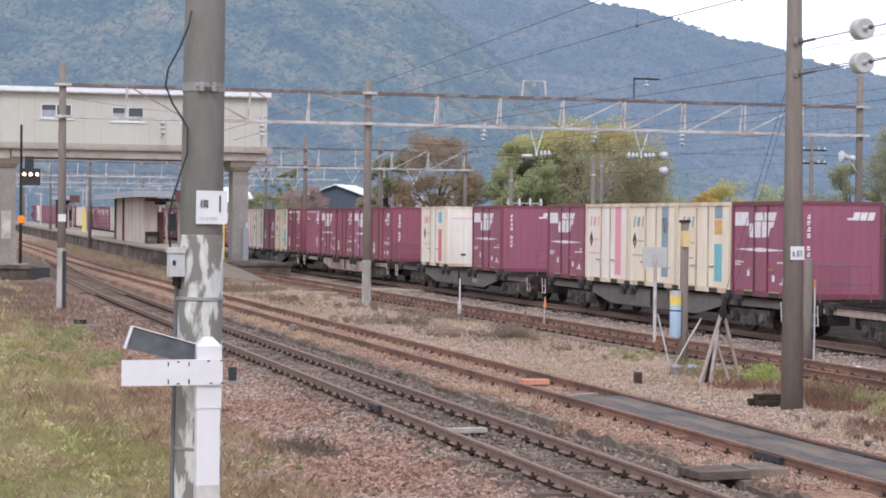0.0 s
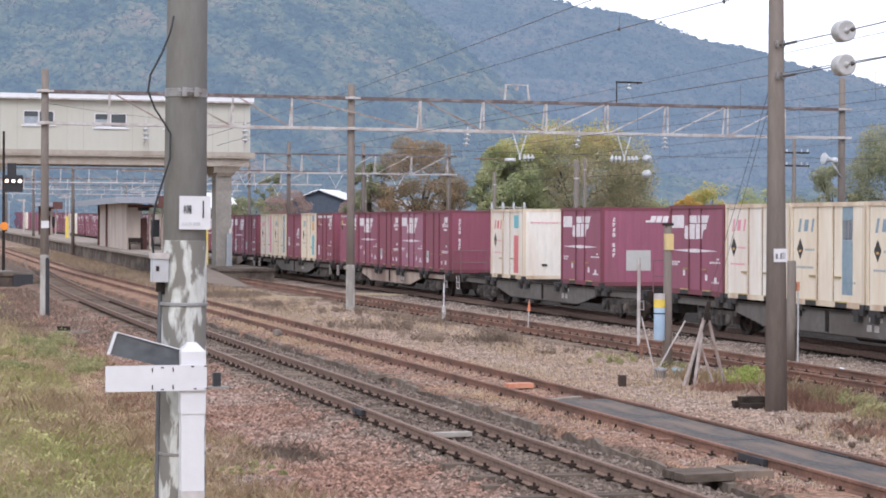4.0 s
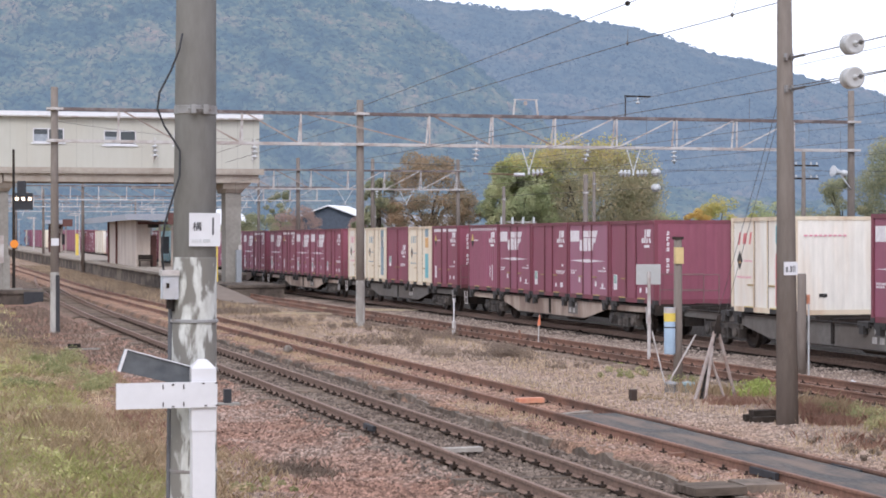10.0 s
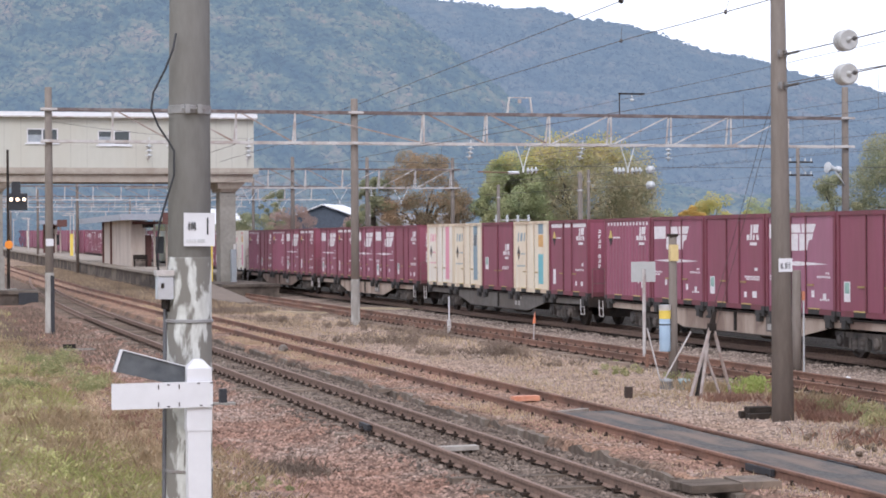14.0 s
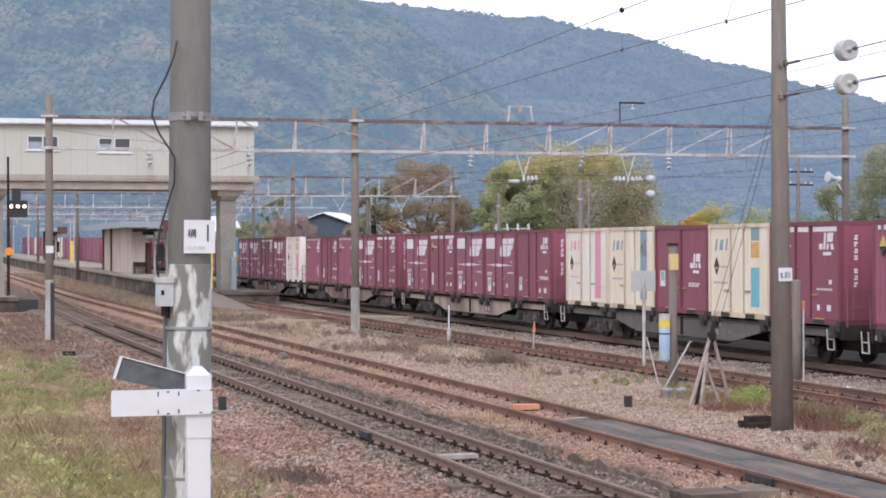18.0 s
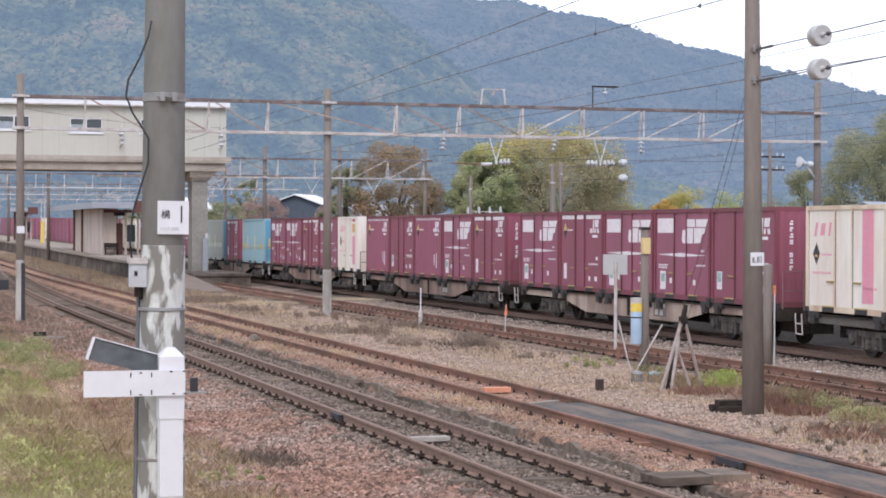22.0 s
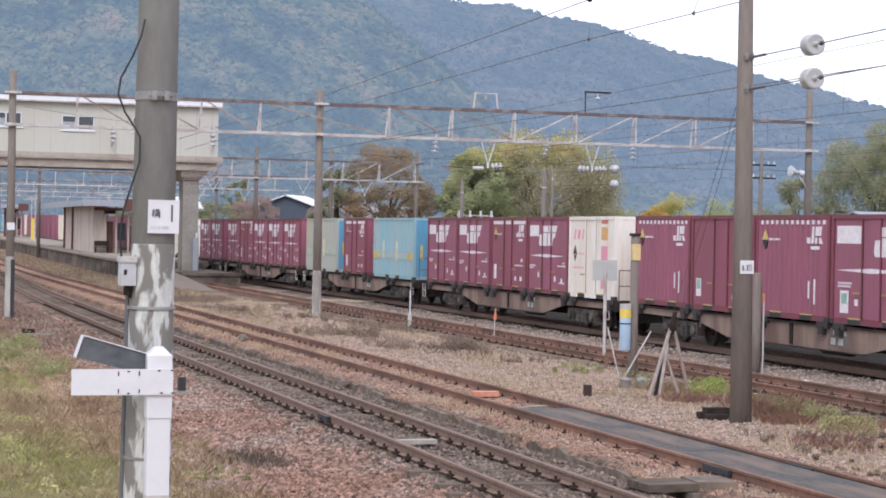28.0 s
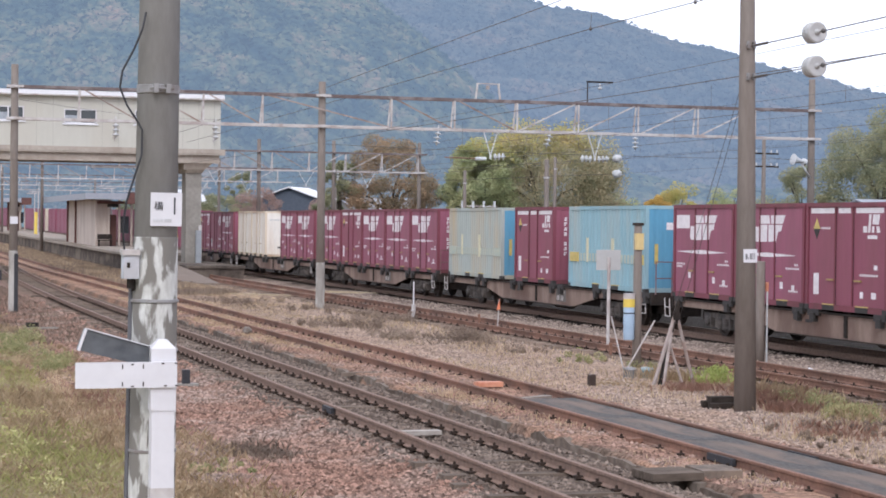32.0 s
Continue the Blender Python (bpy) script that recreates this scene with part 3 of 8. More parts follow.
M_MARK_TEAL = mat("teal_marking", (0.12, 0.42, 0.47), (0.2, 0.45, 0.5), 6, 0.55, bump=0)
M_MARK_ORANGE = mat("amber_marking", (0.72, 0.42, 0.16), rough=0.55, bump=0)
M_MARK_GREEN = mat("green_label", (0.30, 0.48, 0.42), rough=0.55, bump=0)
M_HANDLE = mat("dull_brass_handle", (0.36, 0.26, 0.11), rough=0.6, bump=0)
M_SILL_GREY = mat("grey_wagon_sill", (0.155, 0.143, 0.128), (0.11, 0.10, 0.09), 4, 0.8, bump=0.15, c=(0.10, 0.08, 0.065), big=0.8, amount=0.6)
M_SILL_TAN = mat("dusty_tan_wagon_sill", (0.43, 0.345, 0.28), (0.33, 0.255, 0.205), 4, 0.8, bump=0.15, c=(0.17, 0.11, 0.085), big=0.9, amount=0.8, stretch=(1, 1, 0.4))
M_SILL_BROWN = mat("rusty_brown_wagon_sill", (0.275, 0.20, 0.16), (0.195, 0.138, 0.108), 4, 0.8, bump=0.15, c=(0.12, 0.072, 0.055), big=0.9, amount=0.85, stretch=(1, 1, 0.4))
M_BOGIE = mat("dusty_bogie_iron", (0.10, 0.092, 0.086), (0.05, 0.046, 0.043), 6, 0.85, bump=0.2, c=(0.17, 0.145, 0.125), big=1.5, amount=0.6)
M_WHEEL = mat("worn_wheel_steel", (0.08, 0.06, 0.05), (0.045, 0.036, 0.03), 8, 0.6, metal=0.3, bump=0.1)


def flat_mark(bm, L, q0, q1, z0, z1, depth=0.02, slant=0.0):
    """A painted patch on the near side: q runs from the rear end of the box, z up."""
    x1 = -CON_W / 2 + FACE["depth"]
    x0 = x1 + depth
    pts = [(L - q0, z0), (L - q1, z0), (L - q1 - slant, z1), (L - q0 - slant, z1)]
    a = [bm.verts.new((x1, y, z)) for y, z in pts]
    b = [bm.verts.new((x0, y, z)) for y, z in pts]
    bm.faces.new(a)
    bm.faces.new(b[::-1])
    for k in range(4):
        bm.faces.new((a[k], b[k], b[(k + 1) % 4], a[(k + 1) % 4]))


def poly_mark(bm, L, pts, depth=0.02):
    x1 = -CON_W / 2 + FACE["depth"]
    x0 = x1 + depth
    a = [bm.verts.new((x1, L - q, z)) for q, z in pts]
    b = [bm.verts.new((x0, L - q, z)) for q, z in pts]
    bm.faces.new(a)
    bm.faces.new(b[::-1])
    n = len(pts)
    for k in range(n):
        bm.faces.new((a[k], b[k], b[(k + 1) % n], a[(k + 1) % n]))


def end_mark(bm, x0, x1, z0, z1, slant=0.0):
    pts = [(x0, z0), (x1, z0), (x1 + slant, z1), (x0 + slant, z1)]
    a = [bm.verts.new((x, -0.004, z)) for x, z in pts]
    b = [bm.verts.new((x, 0.014, z)) for x, z in pts]
    bm.faces.new(a)
    bm.faces.new(b[::-1])
    for k in range(4):
        bm.faces.new((a[k], b[k], b[(k + 1) % 4], a[(k + 1) % 4]))


def container_shell(c, L, body, frame_paint, ribbed, doors, end_body=None):
    W, H = CON_W / 2, CON_H

    def wall(n, width, deep):
        """Offsets along a wall that goes in and out in flat waves."""
        out = []
        for k in range(n):
            a0 = width * k / n
            st = width / n
            out += [(a0 + st * 0.08, deep), (a0 + st * 0.30, 0.0), (a0 + st * 0.70, 0.0), (a0 + st * 0.92, deep)]
        return out

    side = wall(int(L / 0.25), L - 0.08, 0.045) if ribbed else [(0.02, 0.0), (L - 0.1, 0.0)]
    skin = 0.012 if ribbed else 0.045
    endw = wall(9, 2 * W - 0.08, 0.012)
    ring = [(-W + 0.04 + t, 0.008 + d) for t, d in endw]
    ring += [(W - skin - d, 0.04 + t) for t, d in side]
    ring += [(W - 0.04 - t, L - 0.008 - d) for t, d in endw]
    ring += [(-W + skin + d, L - 0.04 - t) for t, d in side]
    bm = bmesh.new()
    lo = [bm.verts.new((x, y, 0.10)) for x, y in ring]
    hi = [bm.verts.new((x, y, H - 0.04)) for x, y in ring]
    n = len(ring)
    for k in range(n):
        f = bm.faces.new((lo[k], lo[(k + 1) % n], hi[(k + 1) % n], hi[k]))
        f.material_index = 1 if end_body and k < len(endw) else 0
    bm.faces.new(hi)
    bm.faces.new(lo[::-1])
    part("shell", bm, [body, end_body] if end_body else body, c)
    part("roof_sheet", extrude_y([(-W + 0.09 + (2 * W - 0.18) * k / 24, H - 0.035 + (0.022 if k % 4 in (1, 2) else 0.0)) for k in range(25)] + [(W - 0.09, H - 0.06), (-W + 0.09, H - 0.06)], 0.09, L - 0.09), body, c)
    for sx in (-1, 1):
        for y in (0.0, L):
            s = 1 if y == 0 else -1
            lo, hi = sorted((y, y + s * 0.11))
            xa, xb = sorted((sx * W, sx * (W - 0.1)))
            part("corner_post", box((xa, lo, 0.0), (xb, hi, H)), frame_paint, c, bevel=0.012)
    for z0, z1 in ((0.0, 0.13), (H - 0.10, H)):
        for sx in (-1, 1):
            xa, xb = sorted((sx * (W - 0.001), sx * (W - 0.08)))
            part("side_rail", box((xa, 0.11, z0), (xb, L - 0.11, z1)), frame_paint, c)
        for y in (0.001, L - 0.071):
            part("end_rail", box((-W + 0.1, y, z0), (W - 0.1, y + 0.07, z1)), frame_paint, c)
    gaps = set()
    for n, (q0, q1) in enumerate(doors):
        y0, y1 = L - q1, L - q0
        d = part("door_leaf", box((-W + 0.03, y0, 0.135), (-W + 0.06, y1, H - 0.105)), body, c)
        gaps |= {round(q0 - 0.02, 3), round(q1 + 0.02, 3)}
        if n == 1:
            for y in (y0 - 0.02, y1 + 0.02):
                part("lock_rod", rod((-W + 0.004, y, 0.12), (-W + 0.004, y, H - 0.09), 0.017, n=6), frame_paint, d)
        else:
            ya = y0 + 0.06 if n == 0 else y1 - 0.36
            part("handle", box((-W - 0.005, ya, 0.67), (-W + 0.03, ya + 0.3, 0.71)), M_HANDLE, d)
    # Black strips paint the shade of the recessed seams beside the doors.
    for q in sorted(gaps):
        part("door_seam_shade", box((-W + 0.036, L - q - 0.021, 0.131), (-W + 0.055, L - q + 0.021, H - 0.101)), M_SEAM_SHADE, c)
    for y in (-0.006, L - 0.184):
        part("corner_casting", box((-W - 0.012, y, -0.01), (-W + 0.12, y + 0.19, 0.105)), M_MARK_DARK, c, bevel=0.015)
    # Pockets are solid dark blocks: the shade inside the openings, as colour.
    for y in (L * 0.5 - 0.98, L * 0.5 + 0.54):
        part("fork_pocket", box((-W - 0.003, y - 0.06, 0.0), (-W + 0.02, y + 0.5, 0.115)), M_MARK_DARK, c)
        part("pocket_stripe", box((-W - 0.004, y - 0.08, 0.119), (-W + 0.01, y + 0.5, 0.145)), M_MARK_YELLOW, c)


def marks(c, L, name, m, rows, label=""):
    if name == "data_label":
        for r in rows:
            bm = bmesh.new()
            flat_mark(bm, L, *r)
            part(name, bm, m, c, label)
        return None
    bm = bmesh.new()
    for r in rows:
        flat_mark(bm, L, *r)
    ob = part(name, bm, m, c, label)
    return ob


def end_serial(c, m=M_SIGNWHITE, x=-0.86, rows=8, z0=0.9):
    bm = bmesh.new()
    for k in range(rows):
        if k == 3:
            continue
        z = z0 + k * 0.155
        add_box(bm, (x, -0.004, z), (x + (0.085 if k % 3 else 0.05), 0.012, z + 0.045))
        add_box(bm, (x + (0.02 if k % 2 else 0.0), -0.004, z + 0.06), (x + 0.085, 0.012, z + 0.105))
    tagged(part("serial_bars", bm, m, c), "column of worn white characters", kind="stuff")


def big_logo(c, q, z, s=1.0):
    """A stepped emblem of five white blocks with a thin cut through it."""
    bm = bmesh.new()
    for shape in (((0.0, 0.09), (0.07, 0.0), (0.27, 0.0), (0.27, 0.36), (0.05, 0.36)), ((0.32, 0.0), (0.71, 0.0), (0.73, 0.41), (0.32, 0.41)),
                  ((0.79, 0.0), (1.20, 0.02), (1.29, 0.24), (1.46, 0.27), (1.52, 0.41), (0.79, 0.41)), ((0.32, 0.435), (0.87, 0.435), (0.82, 0.64), (0.31, 0.64)), ((0.93, 0.435), (1.53, 0.435), (1.68, 0.64), (0.91, 0.64))):
        poly_mark(bm, CON_L, [(q + a * s, z + b * s) for a, b in shape])
    part("emblem", bm, M_SIGNWHITE, c, "stepped white block emblem")


def small_logo(c, q, z, s=1.0):
    """Five plain white blocks with a small line under them."""
    bm = bmesh.new()
    for shape in (((0.0, 0.0), (0.17, 0.0), (0.17, 0.14), (0.0, 0.14)), ((0.21, 0.0), (0.31, 0.0), (0.36, 0.40), (0.26, 0.40)),
                  ((0.40, 0.18), (0.68, 0.18), (0.73, 0.40), (0.43, 0.40)), ((0.38, 0.0), (0.48, 0.0), (0.49, 0.14), (0.40, 0.14)), ((0.60, 0.0), (0.75, 0.0), (0.70, 0.14), (0.58, 0.14))):
        poly_mark(bm, CON_L, [(q + a * s, z + b * s) for a, b in shape])
    flat_mark(bm, CON_L, q + 0.2 * s, q + 0.62 * s, z - 0.14 * s, z - 0.06 * s)
    part("emblem", bm, M_SIGNWHITE, c, "small white emblem")


def diamond(c, q, z, a=0.11, b=0.22, top=M_MARK_YELLOW, low=M_MARK_DARK):
    for m, zz in ((top, b), (low, -b)):
        bm = bmesh.new()
        pts = [(q - a, z), (q + a, z), (q, z + zz)]
        poly_mark(bm, CON_L, pts if zz > 0 else pts[::-1])
        part("hazard_diamond", bm, m, c)


def tiny_text(c, rows, m=M_SIGNWHITE, name="small_text"):
    bm = bmesh.new()
    for q0, q1, z in rows:
        n = max(2, int((q1 - q0) / 0.09))
        for k in range(n):
            a = q0 + (q1 - q0) * k / n
            flat_mark(bm, CON_L, a, a + (q1 - q0) / n * 0.6, z, z + 0.05)
    tagged(part(name, bm, m, c), "tiny worn printed marks", kind="stuff")


def stripe(c, q0, q1, z):
    bm = bmesh.new()
    poly_mark(bm, CON_L, [(q0, z), ((q0 + q1) / 2, z + 0.055), (q1, z), ((q0 + q1) / 2, z - 0.055)])
    part("tapered_stripe", bm, M_SIGNWHITE, c, "long white tapered stripe")


def make_container(kind):
    L = CON_L
    labels = {
        "A": "burgundy steel freight container with stepped white emblem and white stripe",
        "B": "burgundy steel freight container with white panel, emblem and tapered stripe",
        "P": "faded plum freight container with stepped white emblem and stripe",
        "J": "burgundy steel freight container with small white emblem and plain doors",
        "K": "burgundy freight container with white top bars and yellow diamond mark",
        "R": "burgundy corrugated freight container with long white top bar",
        "D": "dark burgundy freight container with low white emblem on its door",
        "C": "cream freight container with blue and amber colour column and diamond",
        "E": "cream freight container with grey-blue colour column and dark diamond",
        "N": "rust-stained off-white freight container with pink column and dark diamond",
        "W": "off-white freight container with red column and stained plain end",
        "O": "off-white freight container with red column and amber badge",
        "Y": "faded cream freight container with worn plain doors"}
    c = thing("freight_container", labels[kind], "container", group="containers on the train")
    three = ((0.13, 1.37), (1.41, 2.17), (2.21, 3.585))
    body, frame_paint, ribbed = {
        "A": (M_BURG, M_BURG_FRAME, 0), "B": (M_BURG, M_BURG_FRAME, 0), "P": (M_BURG_PURPLE, M_BURG_FRAME, 0), "J": (M_BURG_DARK, M_BURG_FRAME, 0), "K": (M_BURG_DARK, M_BURG_FRAME, 0),
        "R": (M_BURG, M_BURG_FRAME, 1), "D": (M_BURG_DARK, M_BURG_FRAME, 0), "C": (M_CREAM, M_CREAM_FRAME, 0), "E": (M_CREAM, M_CREAM_FRAME, 0), "N": (M_OFFWHITE, M_CREAM_FRAME, 0),
        "W": (M_OFFWHITE, M_CREAM_FRAME, 0), "O": (M_OFFWHITE, M_OFFWHITE, 0), "Y": (M_OFFWHITE, M_CREAM_FRAME, 0)}[kind]
    doors = () if ribbed else ((0.13, 1.84), (1.88, 1.90), (1.94, 3.585)) if kind == "D" else three
    container_shell(c, L, body, frame_paint, ribbed, doors)
    FACE["depth"] = 0.008 if ribbed else 0.026
    if kind in "AP":
        marks(c, L, "white_panel", M_SIGNWHITE, [(0.16, 1.0, 1.80, 2.15)])
        big_logo(c, 1.03, 1.50, 1.0)
        stripe(c, 0.15, 3.3, 1.19)
        tiny_text(c, [(0.2, 0.75, 0.84), (0.2, 0.6, 0.77), (2.75, 3.45, 0.86), (3.2, 3.4, 0.95), (2.9, 3.4, 0.33)])
        marks(c, L, "data_label", M_SIGNWHITE, [(0.95, 1.10, 0.50, 0.66), (2.45, 2.6, 0.40, 0.56), (3.05, 3.2, 0.36, 0.5)])
    if kind == "B":
        marks(c, L, "white_panel", M_SIGNWHITE, [(0.22, 1.3, 1.78, 2.17)])
        big_logo(c, 1.86, 1.50, 1.0)
        stripe(c, 0.2, 3.4, 1.19)
        marks(c, L, "data_label", M_SIGNWHITE, [(0.40, 0.78, 0.24, 0.74), (1.05, 1.2, 0.42, 0.56), (2.6, 2.75, 0.4, 0.54)])
        FACE["depth"] = 0.022
        marks(c, L, "green_label", M_MARK_GREEN, [(0.47, 0.71, 0.45, 0.68)])
        FACE["depth"] = 0.026
        tiny_text(c, [(0.3, 0.95, 0.88), (0.3, 0.9, 0.81), (2.75, 3.4, 0.9), (3.1, 3.3, 1.28)])
    if kind == "J":
        small_logo(c, 2.62, 1.76, 0.98)
        marks(c, L, "data_label", M_SIGNWHITE, [(0.3, 0.60, 0.34, 0.80), (2.45, 2.6, 0.3, 0.44), (2.95, 3.2, 0.3, 0.46), (3.08, 3.25, 0.98, 1.06)])
        FACE["depth"] = 0.022
        marks(c, L, "green_label", M_MARK_GREEN, [(0.34, 0.56, 0.53, 0.78)])
        FACE["depth"] = 0.026
        tiny_text(c, [(2.5, 3.4, 0.80), (2.6, 3.4, 0.74)])
    if kind in "KR":
        small_logo(c, 2.62, 1.76, 0.98)
        diamond(c, 0.48, 1.83, 0.16, 0.24)
        if kind == "R":
            FACE["depth"] = 0.02
        marks(c, L, "top_bar", M_SIGNWHITE, [(0.2, 1.32, 2.18, 2.30), (1.5, 2.05, 2.18, 2.30), (2.3, 3.5, 2.18, 2.30)] if kind == "K" else [(0.2, 3.5, 2.2, 2.30)])
        FACE["depth"] = 0.008 if ribbed else 0.026
        tiny_text(c, [(0.7, 1.15, 1.82), (2.5, 3.3, 0.80)] if kind == "K" else [(0.7, 1.3, 1.82)])
        marks(c, L, "data_label", M_SIGNWHITE, [(0.35, 0.60, 0.34, 0.82), (2.5, 2.64, 0.32, 0.46), (3.0, 3.2, 0.32, 0.46), (3.1, 3.25, 0.95, 1.05)] if kind == "K" else [(2.70, 2.78, 0.5, 0.9), (2.98, 3.06, 0.38, 0.95)])
    if kind == "D":
        small_logo(c, 2.5, 1.25, 0.98)
        marks(c, L, "data_label", M_SIGNWHITE, [(0.35, 0.72, 0.72, 1.16)])
        FACE["depth"] = 0.022
        marks(c, L, "green_label", M_MARK_GREEN, [(0.42, 0.66, 0.88, 1.14)])
        FACE["depth"] = 0.026
        tiny_text(c, [(2.4, 3.2, 0.80), (2.4, 3.1, 0.74)])
    if kind in "CENWO":
        col = {"C": [(M_MARK_BLUE, 1.98, 2.42), (M_MARK_ORANGE, 1.55, 1.95), (M_MARK_TEAL, 0.3, 1.3)], "E": [(M_MARK_BLUE, 0.3, 2.42), (M_SIGNWHITE, 1.55, 2.0)],
               "N": [(M_MARK_PINK, 0.25, 2.42)], "W": [(M_MARK_TEAL, 1.75, 2.2), (M_MARK_RED, 0.2, 1.5)], "O": [(M_MARK_PINK, 0.3, 1.55), (M_MARK_ORANGE, 1.72, 2.1), (M_MARK_RED, 2.2, 2.42)]}[kind]
        q0 = 2.62
        for m, z0, z1 in col:
            marks(c, L, "colour_column", m, [(q0, q0 + 0.5, z0, min(z1, 2.31))])
        diamond(c, 0.48, 1.32, 0.17, 0.25, M_MARK_DARK, M_MARK_DARK)
        FACE["depth"] = 0.022
        marks(c, L, "diamond_fill", M_MARK_ORANGE, [(0.42, 0.54, 1.24, 1.30)])
        FACE["depth"] = 0.026
        lm = {"C": M_MARK_BLUE, "E": M_MARK_BLUE, "N": M_MARK_PINK, "W": M_MARK_RED, "O": M_MARK_PINK}[kind]
        bm = bmesh.new()
        for pts in (((0.36, 1.72), (0.48, 1.72), (0.56, 2.04), (0.46, 2.04)), ((0.66, 1.74), (0.86, 1.74), (0.93, 2.02), (0.73, 2.02)), ((1.04, 1.73), (1.13, 1.73), (1.22, 2.04), (1.12, 2.04))):
            poly_mark(bm, L, pts)
        part("emblem", bm, lm, c, "thin worn emblem")
        tiny_text(c, [(0.3, 1.2, 0.86), (0.75, 1.25, 1.28)] + ([(2.7, 3.3, 0.55)] if kind in "EN" else []), M_MARK_BLUE if kind in "CE" else M_MARK_PINK)
    if kind in "AJPKRB":
        end_serial(c)
    if kind in "AP":
        bm = bmesh.new()
        for x0 in (0.35, 0.55, 0.76):
            end_mark(bm, x0, x0 + 0.17, 1.96, 2.16, 0.06)
        end_mark(bm, 0.22, 0.5, 1.96, 2.02)
        part("end_emblem", bm, M_SIGNWHITE, c)
    if kind in "WNY":
        bm = bmesh.new()
        for k in range(9):
            end_mark(bm, -0.95 + k * 0.13, -0.95 + k * 0.13 + 0.085, 1.93, 1.97)
        tagged(part("end_text", bm, M_MARK_PINK if kind == "W" else M_MARK_BLUE, c), "line of small printed marks", kind="stuff")
        part("end_latch", box((-0.55, -0.01, 0.45), (-0.35, 0.014, 0.53)), M_MARK_DARK, c)
    return c


def make_long_container(kind):
    """A 20-foot box in faded blue with a yellow band."""
    L = 6.06
    body = M_SKYBLUE if kind == "S" else M_GREYBLUE
    c = thing("long_container", "long faded blue corrugated container with a yellow band" if kind == "S" else "long bleached grey-blue container with a yellow band", "container", group="containers on the train")
    container_shell(c, L, body, body, True, (), M_BRIGHTBLUE)
    faint = M_MARK_YELLOW if kind == "S" else M_WORN_YELLOW
    for q0, q1 in ((0.12, 0.85), (L - 0.85, L - 0.12)):
        part("yellow_band", box((-CON_W / 2 - 0.006, L - q1, 0.76), (-CON_W / 2 + 0.03, L - q0, 1.04)), faint, c)
    part("faded_band", box((-CON_W / 2 + 0.014, 0.9, 0.78), (-CON_W / 2 + 0.05, L - 0.9, 1.02)), M_WORN_YELLOW, c, "worn pale yellow band")
    bm = bmesh.new()
    for q, w, z, h in ((1.5, 0.16, 0.76, 0.72), (3.5, 0.2, 0.70, 0.78)):
        add_box(bm, (-CON_W / 2 - 0.006, L - q - w, z), (-CON_W / 2 + 0.03, L - q, z + h))
    tagged(part("yellow_marks", bm, M_PALE_MARK, c), "small yellow printed marks", kind="stuff")
    part("end_placard", box((-0.6, -0.005, 1.75), (0.1, 0.014, 1.95)), M_SIGNWHITE, c)
    part("vent_strip", box((-0.95, -0.005, 0.8), (-0.85, 0.014, 1.35)), M_MARK_YELLOW, c)
    return c


